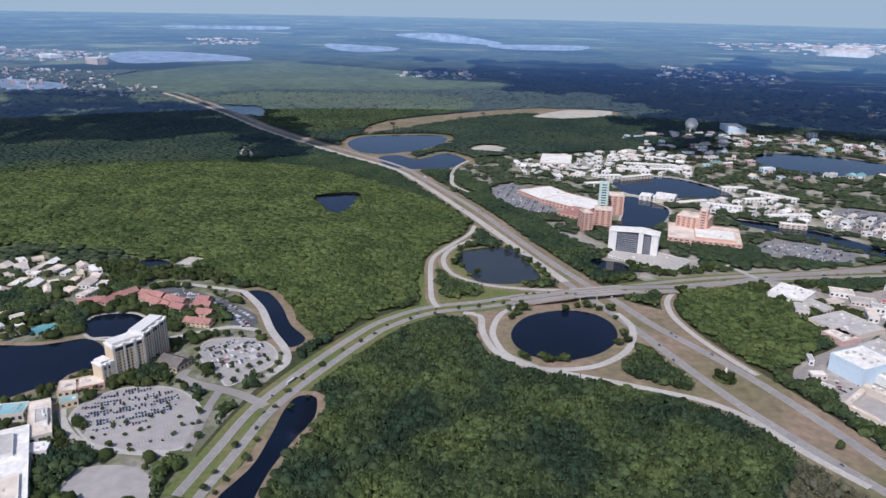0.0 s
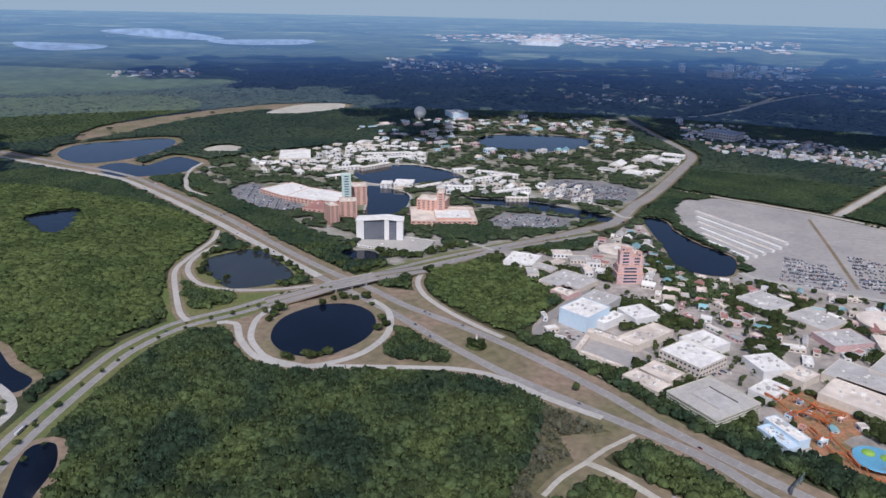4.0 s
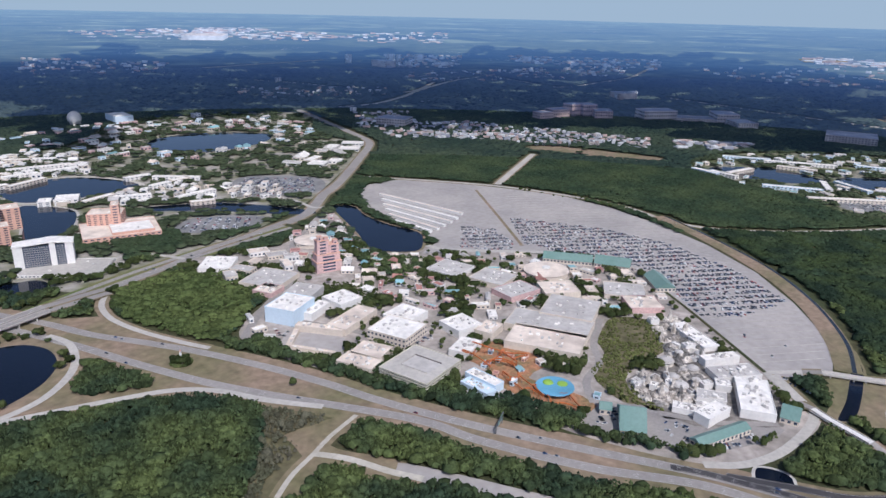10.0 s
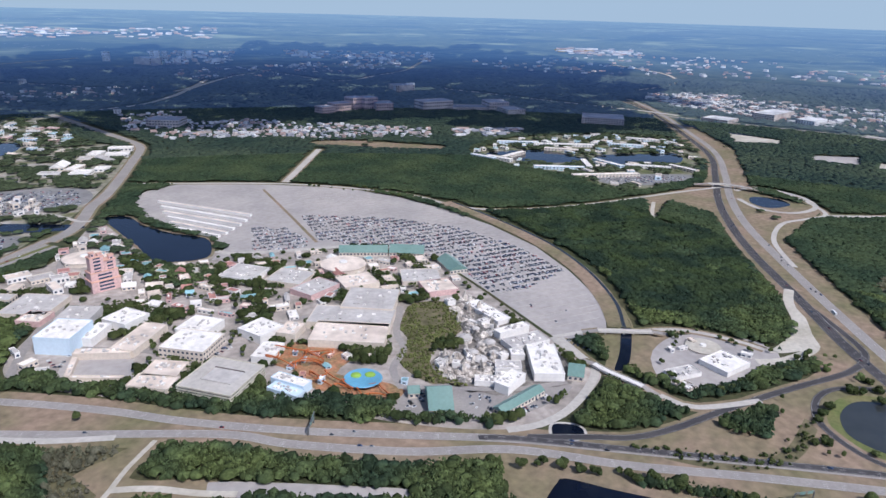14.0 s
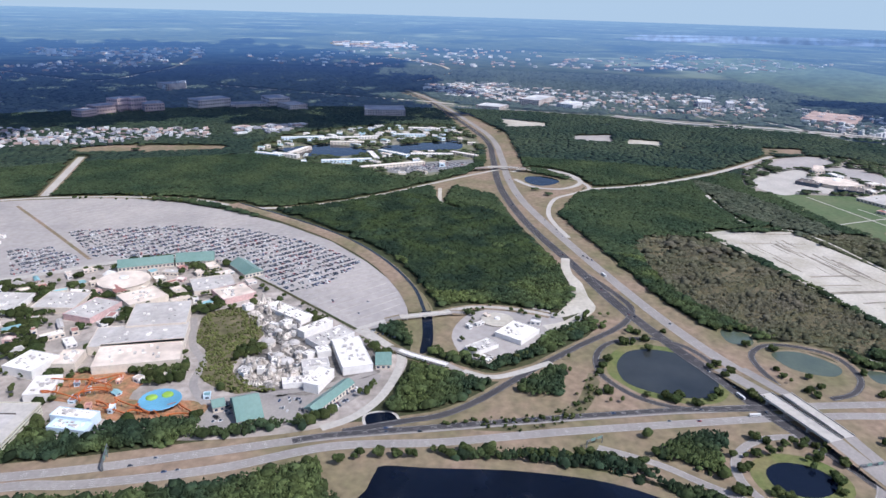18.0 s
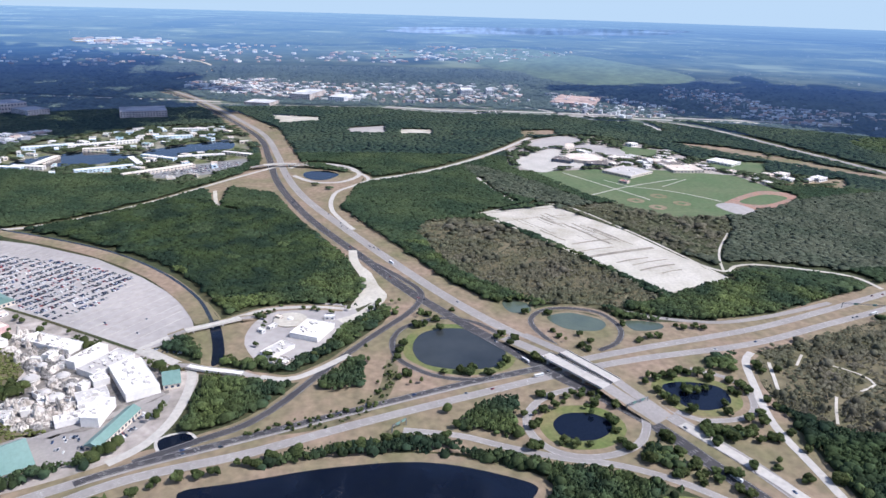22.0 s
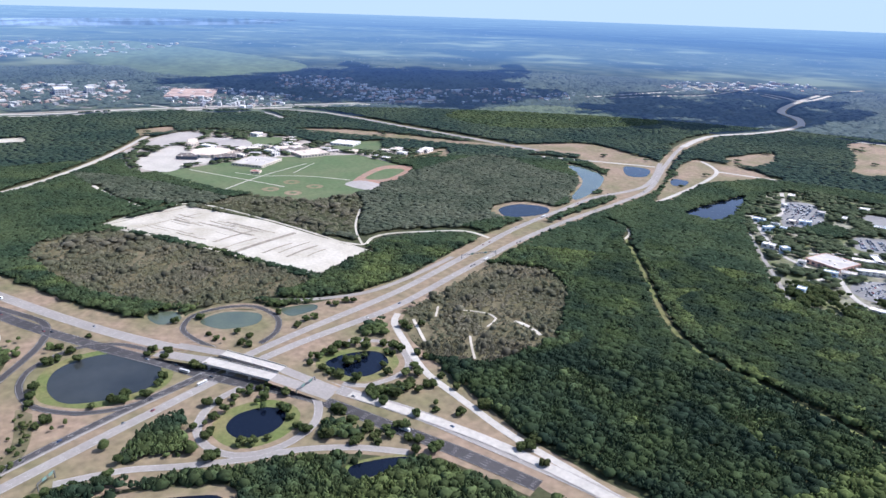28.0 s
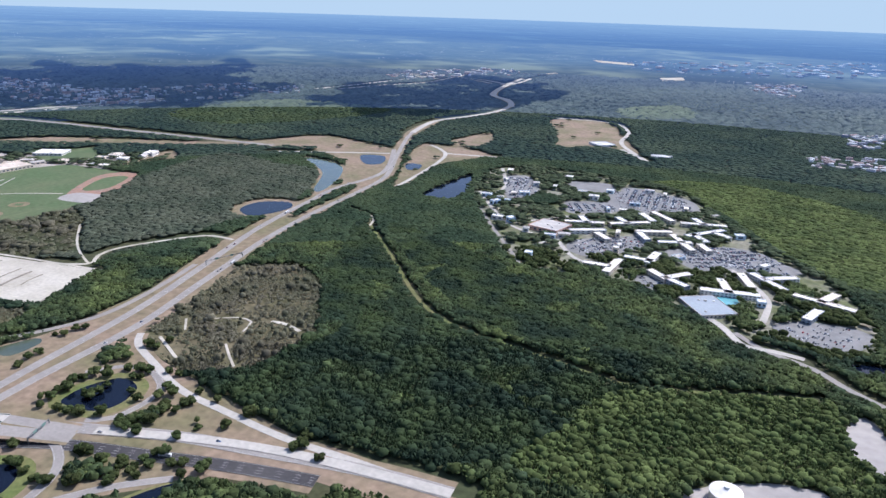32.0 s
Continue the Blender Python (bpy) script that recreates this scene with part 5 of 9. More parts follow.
bars([[(338.5, 1596.8), (392.7, 1609.1)], [(383.2, 1679.0), (443.5, 1686.2)], [(436.8, 1662.6), (522.5, 1699.7)], [(451.0, 1761.2), (529.1, 1764.3)], [(537.3, 1767.6), (617.5, 1764.1)], [(513.2, 1958.4), (566.2, 1930.1)], [(571.5, 1927.3), (619.6, 1901.6)], [(485.9, 1835.5), (619.9, 1813.0)], [(505.1, 1438.7), (571.3, 1459.7)], [(648.9, 1579.6), (709.4, 1582.2)], [(659.2, 1472.6), (708.1, 1484.7)], [(713.0, 1488.7), (759.2, 1497.4)], [(655.2, 1347.9), (746.1, 1361.2)], [(561.5, 1435.5), (629.9, 1408.7)], [(656.5, 1297.3), (702.4, 1282.0)], [(704.7, 1555.8), (780.1, 1478.9)]], 15, 8, ("white", "white", "beige"), "white_roof", "long white lakeside hotel wing with pale roof", "lakeside hotel wings", 2)
building([(259.0, 1802.2), (337.9, 1786.8), (348.8, 1901.9)], 12, "beige", "white_roof", "broad convention hall with a stepped white roof", 1, 6)
# sports complex halls
for pts, h, wall, roof in (([(1776.5, -623.3), (1745.2, -664.9), (1784.8, -683.7)], 8, "glass", "dark_roof"), ([(1711.4, -696.4), (1691.7, -746.3), (1733.1, -761.9)], 8, "glass", "dark_roof"), ([(1642.7, -711.9), (1571.7, -757.4), (1625.8, -840.0)], 6, "beige", "grey_roof"), ([(1624.1, -897.3), (1620.2, -981.6), (1681.8, -1000.7)], 7, "beige", "tan_roof"), ([(1746.8, -1058.6), (1686.4, -1097.4), (1722.9, -1140.9)], 6, "white", "white_roof"), ([(1537.4, -711.0), (1522.0, -725.6), (1535.3, -739.5)], 5, "beige", "red_roof"), ([(1737.5, -898.7), (1722.1, -960.9), (1754.9, -988.5)], 6, "beige", "tan_roof")):
    building(pts, h, wall, roof, "sports hall with a broad flat roof", 1, 4, name="sports_hall")
area("car_park", [(1986.2, -613.4), (2093.8, -693.4), (2150.7, -774.5), (2078.2, -826.8), (1983.5, -745.3), (1955.2, -653.2)], "lot", 0.4, "pale parking lot of the sports complex", category="parking lot")
area("car_park", [(1974.5, -762.1), (2012.9, -826.4), (1908.0, -886.4), (1820.8, -831.4), (1882.2, -787.9)], "lot", 0.4, "pale parking lot of the sports complex", category="parking lot")
area("car_park", [(1762.9, -515.5), (1878.5, -596.0), (1955.2, -688.4), (1843.7, -690.8), (1696.8, -700.4), (1696.2, -633.3), (1654.1, -554.3)], "concrete", 0.41, "pale paved yard of the sports complex", category="paving")

# far towers
for k, pts in enumerate(([(2310.5, 1474.8), (2369.1, 1460.0), (2430.6, 1498.1)], [(2339.4, 1441.7), (2387.9, 1412.2), (2449.7, 1449.0)], [(2218.8, 1496.5), (2284.6, 1468.3), (2340.5, 1504.3)], [(2332.3, 1386.4), (2375.1, 1336.2), (2445.0, 1381.0)], [(2149.5, 1504.8), (2204.2, 1486.7), (2256.2, 1521.7)],
                         [(2453.6, 1247.8), (2562.9, 1171.3), (2642.9, 1211.1)], [(2596.9, 1030.1), (2649.3, 968.6), (2748.6, 1008.4)], [(2533.7, 1156.4), (2613.1, 1037.4), (2691.0, 1069.2)], [(2939.7, 1632.0), (3017.4, 1583.2), (3107.8, 1631.1)],
                         [(1609.3, 1802.5), (1654.1, 1709.7), (1714.6, 1770.9)], [(3220.5, 3511.5), (3304.6, 3501.7), (3441.8, 3645.5)])):
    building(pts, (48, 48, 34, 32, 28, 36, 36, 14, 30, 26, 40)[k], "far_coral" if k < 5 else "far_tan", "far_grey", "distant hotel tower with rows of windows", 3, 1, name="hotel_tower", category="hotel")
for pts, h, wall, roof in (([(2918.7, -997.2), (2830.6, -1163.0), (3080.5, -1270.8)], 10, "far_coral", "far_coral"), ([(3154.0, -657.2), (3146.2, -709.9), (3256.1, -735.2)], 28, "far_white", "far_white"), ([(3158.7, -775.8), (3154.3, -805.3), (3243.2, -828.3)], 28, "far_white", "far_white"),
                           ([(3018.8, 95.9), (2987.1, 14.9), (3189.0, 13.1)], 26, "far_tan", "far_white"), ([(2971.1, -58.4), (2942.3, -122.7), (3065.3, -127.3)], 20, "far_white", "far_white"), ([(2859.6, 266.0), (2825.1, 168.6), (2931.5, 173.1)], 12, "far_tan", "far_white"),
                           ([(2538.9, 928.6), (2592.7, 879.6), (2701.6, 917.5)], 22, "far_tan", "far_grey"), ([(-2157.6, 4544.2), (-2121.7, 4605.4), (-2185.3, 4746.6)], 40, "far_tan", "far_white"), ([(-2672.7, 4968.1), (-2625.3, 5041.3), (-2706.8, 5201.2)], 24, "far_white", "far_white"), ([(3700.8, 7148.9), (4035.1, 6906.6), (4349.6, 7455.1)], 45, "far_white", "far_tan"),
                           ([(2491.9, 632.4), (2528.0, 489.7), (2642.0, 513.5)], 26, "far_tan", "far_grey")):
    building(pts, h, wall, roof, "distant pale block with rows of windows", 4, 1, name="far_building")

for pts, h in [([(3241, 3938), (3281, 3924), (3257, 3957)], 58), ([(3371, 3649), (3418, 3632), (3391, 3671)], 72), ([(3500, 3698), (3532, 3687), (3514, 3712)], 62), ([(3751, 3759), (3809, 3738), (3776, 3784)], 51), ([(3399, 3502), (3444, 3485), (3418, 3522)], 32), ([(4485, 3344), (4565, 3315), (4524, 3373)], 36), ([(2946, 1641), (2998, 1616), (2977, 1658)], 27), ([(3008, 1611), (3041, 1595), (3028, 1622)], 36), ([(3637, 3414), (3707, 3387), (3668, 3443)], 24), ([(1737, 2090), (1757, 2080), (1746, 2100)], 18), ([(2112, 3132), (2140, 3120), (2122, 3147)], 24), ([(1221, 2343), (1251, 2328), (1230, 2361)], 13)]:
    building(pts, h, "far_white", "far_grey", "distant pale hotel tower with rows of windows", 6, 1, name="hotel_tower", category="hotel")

# ---- distant towns, fields and lakes ----
def field(pts, mat, label, h=0.3, flag=8):
    area("field", pts, mat, h, label, category="field", clear=flag, round_edge=len(pts) > 4)


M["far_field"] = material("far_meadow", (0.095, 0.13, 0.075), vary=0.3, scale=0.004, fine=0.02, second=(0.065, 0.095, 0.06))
# the meadow sheets emit the haze colour as well
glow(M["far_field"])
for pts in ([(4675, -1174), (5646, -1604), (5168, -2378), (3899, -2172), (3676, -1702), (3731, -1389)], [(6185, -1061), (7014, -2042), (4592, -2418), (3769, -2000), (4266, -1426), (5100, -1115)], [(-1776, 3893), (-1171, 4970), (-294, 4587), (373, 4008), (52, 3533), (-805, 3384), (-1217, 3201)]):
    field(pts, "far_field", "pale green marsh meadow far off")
for pts in ([(893, -2517), (785, -2625), (667, -2551), (582, -2351), (450, -2042), (579, -2082), (678, -2006), (780, -2264)], [(991, -1903), (971, -2070), (934, -2099), (873, -1924), (917, -1823)], [(841, -1345), (937, -1539), (1034, -1777), (967, -1829), (794, -1773), (846, -1556), (806, -1350)], [(1247, -1571), (1082, -1698), (931, -1462), (889, -1278), (962, -1292), (1058, -1450), (1125, -1488)]):
    field(pts, "dry", "patchy brown dry field beside the expressway", 0.15)
field([(2017, -1137), (1908, -1268), (1510, -1488), (1370, -1728), (1201, -1728), (1082, -1698), (1093, -1627), (1332, -1527), (1587, -1352), (1977, -1114)], "dry", "brown dry field beside the far road", 0.16)
field([(-254, 2256), (-164, 2553), (345, 2907), (689, 2888), (671, 2761), (327, 2745), (40, 2539), (-166, 2298)], "dry", "bare graded earth of a building site", 0.16)
field([(341, 2673), (503, 2879), (684, 2888), (627, 2710), (460, 2619)], "sand", "pale bare earth of a building site", 0.3, 1)
field([(80, 2024), (136, 2091), (192, 2052), (177, 1967), (113, 1977)], "sand", "bare earth lot in the woods", 0.16)
field([(2258, -673), (2270, -793), (2161, -776), (2152, -657)], "dry", "dry clearing in the woods", 0.16)
field([(2606, 157), (2555, -15), (2455, -22), (2397, 112)], "sand", "white bare earth lot", 0.4, 1)
field([(2312, -99), (2366, -240), (2206, -223), (2217, -111)], "lot", "pale parking lot in the woods", 0.4, 1)
field([(2295, -278), (2285, -387), (2182, -361), (2192, -261)], "sand", "bare tan lot in the woods", 0.4, 1)
field([(1669, 1226), (1768, 1172), (1849, 888), (1778, 871), (1679, 1113)], "dry", "dry canal bank", 0.2)
field([(1783, -5957), (1425, -5855), (1348, -5619), (1667, -5732)], "sand", "white quarry far off")
field([(955, -4669), (846, -4834), (796, -4636), (901, -4482)], "sand", "white quarry far off")
field([(7108, 2160), (7336, 1770), (6902, 1716), (6697, 1979)], "dry", "pale bare lot far off")

field([(1586, -1171), (1518, -1320), (1425, -1228), (1466, -1112)], "dry", "dry sandy ball ground", 0.3)
field([(1823, -1097), (1711, -1221), (1598, -1133), (1669, -1026)], "turf", "green sports field", 0.3, 1)
field([(1988, -909), (1922, -1000), (1810, -936), (1868, -865)], "turf", "green sports field", 0.3, 1)

for pts in ([(581.3, -2086.1), (541.0, -2128.6), (562.8, -2194.8)], [(409.6, -2016.0), (352.8, -2029.4), (362.3, -2061.4)]):
    building(pts, 6, "far_white", "far_white", "long white shed beside the far road", 0, 0)

rng_town = random.Random(11)


def town(name, pts, n, size, height, roofs, label):
    """Many small far roofs, joined: one sheet for each roof colour."""
    q = [Vector(p) for p in pts]
    lo = Vector((min(p.x for p in q), min(p.y for p in q)))
    hi = Vector((max(p.x for p in q), max(p.y for p in q)))
    arr = np.array([p[:] for p in q])
    sets = {r: bmesh.new() for r in roofs}
    n, size = int(n * 1.9), (size[0] * 0.7, size[1] * 0.85)
    made = tries = 0
    base_turn = rng_town.uniform(0, 3)
    while made < n and tries < n * 30:
        tries += 1
        p = Vector((rng_town.uniform(lo.x, hi.x), rng_town.uniform(lo.y, hi.y)))
        if not inside(arr, np.array([p.x]), np.array([p.y]))[0]:
            continue
        made += 1
        t = base_turn + rng_town.choice((0, 1.571)) + rng_town.uniform(-0.2, 0.2)
        u = Vector((math.cos(t), math.sin(t)))
        w, d = rng_town.uniform(*size) * 0.7, rng_town.uniform(*size) * 0.4
        block(sets[rng_town.choice(roofs)], p, u, Vector((-u.y, u.x)), 0, w, 0, d, 0, rng_town.uniform(*height))
    for r, bm in sets.items():
        tagged(part(name, finish(bm), M[r]), label, "town", "", "stuff")


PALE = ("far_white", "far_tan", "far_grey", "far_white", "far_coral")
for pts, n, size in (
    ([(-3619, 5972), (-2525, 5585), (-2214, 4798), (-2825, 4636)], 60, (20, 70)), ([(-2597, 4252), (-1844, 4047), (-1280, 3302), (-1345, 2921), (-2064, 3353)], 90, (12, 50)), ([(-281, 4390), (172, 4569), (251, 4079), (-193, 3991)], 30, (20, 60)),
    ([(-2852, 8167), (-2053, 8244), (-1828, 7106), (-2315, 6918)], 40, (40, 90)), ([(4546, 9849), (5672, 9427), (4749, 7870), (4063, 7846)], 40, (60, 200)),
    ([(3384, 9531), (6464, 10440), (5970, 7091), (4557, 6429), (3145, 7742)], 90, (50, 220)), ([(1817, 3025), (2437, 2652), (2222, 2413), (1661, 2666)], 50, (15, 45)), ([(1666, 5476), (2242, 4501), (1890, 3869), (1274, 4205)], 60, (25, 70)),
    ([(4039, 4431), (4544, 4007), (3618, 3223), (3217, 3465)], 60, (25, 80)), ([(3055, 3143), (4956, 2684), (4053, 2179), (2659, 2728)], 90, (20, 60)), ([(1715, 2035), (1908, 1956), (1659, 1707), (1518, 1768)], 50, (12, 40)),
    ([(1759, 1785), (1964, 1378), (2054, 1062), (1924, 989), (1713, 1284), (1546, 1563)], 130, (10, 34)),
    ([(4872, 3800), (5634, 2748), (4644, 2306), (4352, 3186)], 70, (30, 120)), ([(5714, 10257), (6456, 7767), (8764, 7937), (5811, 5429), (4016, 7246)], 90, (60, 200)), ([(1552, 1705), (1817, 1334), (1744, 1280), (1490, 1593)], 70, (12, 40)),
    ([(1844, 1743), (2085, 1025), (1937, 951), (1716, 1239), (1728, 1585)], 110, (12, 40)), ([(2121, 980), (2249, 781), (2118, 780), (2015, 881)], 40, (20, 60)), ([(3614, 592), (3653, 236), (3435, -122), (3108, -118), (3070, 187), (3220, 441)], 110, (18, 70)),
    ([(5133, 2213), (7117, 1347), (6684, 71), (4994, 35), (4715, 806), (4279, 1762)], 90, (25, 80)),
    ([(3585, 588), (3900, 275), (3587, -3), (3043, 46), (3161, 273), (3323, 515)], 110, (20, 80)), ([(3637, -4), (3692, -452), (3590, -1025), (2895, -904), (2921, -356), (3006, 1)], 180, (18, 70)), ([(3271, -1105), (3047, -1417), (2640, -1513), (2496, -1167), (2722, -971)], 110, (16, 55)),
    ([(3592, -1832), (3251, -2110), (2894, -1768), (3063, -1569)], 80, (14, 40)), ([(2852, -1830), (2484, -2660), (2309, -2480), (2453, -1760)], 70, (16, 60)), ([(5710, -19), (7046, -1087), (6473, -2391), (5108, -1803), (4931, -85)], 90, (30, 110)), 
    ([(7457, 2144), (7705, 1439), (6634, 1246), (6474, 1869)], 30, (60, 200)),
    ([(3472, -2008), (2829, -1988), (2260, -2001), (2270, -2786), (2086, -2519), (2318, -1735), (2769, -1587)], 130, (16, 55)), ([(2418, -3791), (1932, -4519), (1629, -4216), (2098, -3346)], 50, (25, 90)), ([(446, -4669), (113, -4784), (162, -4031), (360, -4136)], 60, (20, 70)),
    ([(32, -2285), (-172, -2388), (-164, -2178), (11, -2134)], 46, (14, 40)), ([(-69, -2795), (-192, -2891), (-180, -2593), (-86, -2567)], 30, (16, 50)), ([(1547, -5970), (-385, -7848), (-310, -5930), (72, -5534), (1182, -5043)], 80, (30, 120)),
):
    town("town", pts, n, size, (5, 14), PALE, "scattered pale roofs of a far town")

# ---- resort and park infill ----
def fill(pts, n, size, height, walls, roofs, label, name="park_building", gable=0.2, keep=1):
    q = [Vector(p) for p in pts]
    lo = Vector((min(p.x for p in q), min(p.y for p in q)))
    hi = Vector((max(p.x for p in q), max(p.y for p in q)))
    arr = np.array([p[:] for p in q])
    rng = random.Random(int(lo.x + 3 * hi.y))
    made = tries = 0
    turn = rng.uniform(0, 1.5)
    while made < n and tries < n * 40:
        tries += 1
        p = Vector((rng.uniform(lo.x, hi.x), rng.uniform(lo.y, hi.y)))
        i, j = int((p.x + MASK_HALF) / MASK_CELL), int((p.y + MASK_HALF) / MASK_CELL)
        if not (2 < i < MASK_N - 3 and 2 < j < MASK_N - 3) or (mask[i - 2:i + 3, j - 2:j + 3] & 1).any() or not inside(arr, np.array([p.x]), np.array([p.y]))[0]:
            continue
        made += 1
        t = turn + rng.choice((0, 0, 1.571, 0.78)) + rng.uniform(-0.15, 0.15)
        u = Vector((math.cos(t), math.sin(t)))
        v = Vector((-u.y, u.x))
        w, d = rng.uniform(*size), rng.uniform(*size) * 0.65
        a = p - u * w / 2 - v * d / 2
        building((a, a + u * w, a + v * d), rng.uniform(*height), rng.choice(walls), rng.choice(roofs), label, 1, 2 if w > 18 else 0, name=name, gable=rng.random() < gable)


fill([(677, 987), (851, 1075), (824, 794), (908, 670), (987, 475), (904, 396), (743, 420), (627, 536), (630, 595), (600, 708), (639, 798), (599, 858)], 135, (8, 26), (3, 6.5), ("beige", "pink", "white", "beige"), ("tan_roof", "grey_roof", "white_roof", "red_roof", "aqua"), "small theme park building with a pale roof")
stamp_area([(597, 403), (623, 362), (574, 330), (547, 373)], 1)
fill([(603, 515), (693, 375), (576, 309), (509, 437)], 20, (5, 13), (3, 6), ("coral", "paleblue", "white"), ("red_roof", "white_roof", "aqua", "tan_roof"), "small coloured ride pavilion")
fill([(449, 754), (475, 685), (479, 602), (502, 564), (558, 478), (509, 437), (444, 562), (410, 696)], 14, (8, 20), (4, 7), ("white", "beige"), ("white_roof", "grey_roof"), "small backstage shed with a pale roof")
fill([(583, 320), (645, 222), (667, 166), (617, 162), (568, 203), (534, 286)], 14, (8, 20), (4, 6), ("white", "beige"), ("white_roof", "grey_roof"), "small backstage shed with a pale roof")
fill([(203, 1821), (346, 1943), (567, 2023), (671, 1930), (620, 1701), (472, 1747), (288, 1652), (202, 1723)], 80, (11, 32), (5, 11), ("white", "beige", "white"), ("grey_roof", "white_roof", "white_roof"), "resort wing with a pale roof", "resort_wing")
fill([(532, 1466), (661, 1508), (885, 1311), (834, 1234), (663, 1332), (553, 1384)], 50, (11, 28), (5, 11), ("white", "beige"), ("white_roof", "grey_roof", "tan_roof"), "white boardwalk hotel wing", "resort_wing", 0.4)
fill([(739, 1685), (1205, 1675), (1421, 1868), (1446, 2160), (1026, 2332), (865, 2356), (571, 2288), (565, 2073), (751, 1787)], 115, (11, 36), (5, 12), ("beige", "white", "pink", "paleblue"), ("white_roof", "tan_roof", "grey_roof", "aqua"), "park pavilion with a pale roof", "pavilion")
fill([(1022, 1518), (1266, 1592), (1361, 1605), (1117, 1399), (1010, 1448)], 10, (30, 70), (6, 10), ("beige", "white"), ("grey_roof", "white_roof"), "low service building with a pale roof", "service_building")
fill([(484, 973), (589, 968), (626, 902), (573, 855), (502, 838), (483, 929)], 10, (16, 36), (5, 9), ("beige", "white"), ("tan_roof", "grey_roof"), "low service building with a pale roof", "service_building")
fill([(-696.6, 993.7), (-674.9, 1014.4), (-635.1, 1036.8), (-513.4, 1002.9), (-473.7, 942.8), (-489.8, 900.2), (-528.0, 898.4), (-575.0, 927.2), (-600.5, 889.2), (-628.2, 884.0)], 60, (12, 30), (4, 7.5), ("cream", "beige", "white"), ("tan_roof", "white_roof", "tan_roof"), "small resort lodge with a tan roof", "lodge", 0.35)
fill([(-609, 829), (-532, 829), (-510, 783), (-568, 766)], 14, (9, 20), (5, 8), ("white", "cream"), ("white_roof", "tan_roof"), "poolside pavilion with a pale roof", "pavilion", 0.5)
fill([(656, -1411), (685, -1641), (467, -1706), (259, -1628), (124, -1431), (-40, -1212), (-80, -1093), (17, -915), (133, -969), (228, -1024), (383, -1013), (531, -1201)], 34, (10, 24), (6, 10), ("white", "paleblue", "beige"), ("white_roof", "grey_roof", "white_roof"), "resort block with a pale flat roof", "guest_block", 0)
fill([(1842, 786), (2072, 744), (2292, 538), (2359, 290), (2092, 192), (1790, 193), (1604, 299), (1677, 450), (1702, 605)], 62, (12, 32), (5, 9), ("white", "paleblue", "beige"), ("white_roof", "grey_roof", "aqua", "tan_roof"), "resort block with a pale flat roof", "guest_block", 0)
fill([(1934, -592), (2021, -952), (1729, -1079), (1507, -1259), (1481, -1090), (1640, -779), (1674, -530)], 34, (14, 40), (5, 9), ("white", "beige"), ("white_roof", "grey_roof", "tan_roof"), "low sports complex building", "service_building", 0.2)

fill([(801, 83), (857, 68), (890, -5), (880, -33), (846, -38), (773, -2), (738, 53)], 4, (6, 14), (3, 4.5), ("white", "beige"), ("white_roof", "grey_roof", "tan_roof"), "low works shed with a pale roof", "works_shed", 0.2)

# ---- car parks ----
for pts, label in (([(-360, 598), (-362, 616), (-353, 637), (-336, 654), (-309, 662), (-277, 657), (-252, 639), (-237, 618), (-230, 597), (-229, 572), (-234.1, 551.6), (-258, 547), (-284, 547), (-314, 555), (-332, 568), (-335, 581)], "fan-shaped hotel parking lot"), ([(-281, 745), (-277, 772), (-238, 780), (-208, 770), (-189, 743), (-186, 715), (-207, 685), (-224, 665), (-241, 688), (-265, 713)], "rounded hotel parking lot"),
                   ([(-402, 935), (-360, 931), (-292, 893), (-237, 845), (-235, 807), (-258, 806), (-283, 857), (-339, 893), (-388, 911)], "curved hotel parking lot"), ([(-304.4, 475.9), (-312, 520), (-258.3, 521.7), (-234.9, 477.5)], "plain concrete lot"),
                   ([(766, 1338), (873, 1443), (990, 1323), (910, 1213), (775, 1278)], "resort parking lot"), ([(561, 1176), (628, 1210), (720, 1133), (651, 1082), (564, 1133)], "resort parking lot"), ([(109, 1522), (173, 1603), (239, 1403), (216, 1337), (154, 1388)], "resort parking lot"),
                   ([(380, -1619), (323, -1627), (218, -1569), (200, -1500), (274, -1465), (338, -1458), (367, -1534)], "resort parking lot"), ([(336, -1129), (286, -1238), (233, -1234), (248, -1169), (305, -1097)], "resort parking lot"), ([(201, -1200), (115, -1282), (67, -1277), (-7, -1227), (-10, -1198), (40, -1172), (89, -1158), (138, -1133)], "resort parking lot"),
                   ([(10, -959), (-25, -1002), (-92, -1013), (-110, -985), (-79, -921), (-42, -912)], "resort parking lot"), ([(453, -1416), (394, -1458), (352, -1465), (338, -1400), (382, -1360), (425, -1341)], "resort parking lot"), ([(655, -1570), (604, -1592), (561, -1478), (608, -1478)], "resort parking lot"), ([(507, -1604), (411, -1631), (391, -1536), (463, -1516)], "resort parking lot"), ([(-76, -728), (-94, -769), (-117, -725), (-114, -663), (-87, -676)], "sandy lot"), ([(1706, 389), (1761, 333), (1846, 175), (1721, 196), (1643, 333)], "resort parking lot"),
                   ([(50.5, -539.1), (14.7, -579.6), (-34, -606), (-69, -601), (3.5, -526.7)], "pale concrete roof yard")):
    dark = "curved" in label
    area("car_park", pts, "lot_dark" if dark else "lot_grey" if "resort" in label else "lot", 0.44, label + (" of dark asphalt" if dark else " of bleached asphalt"), category="parking lot")

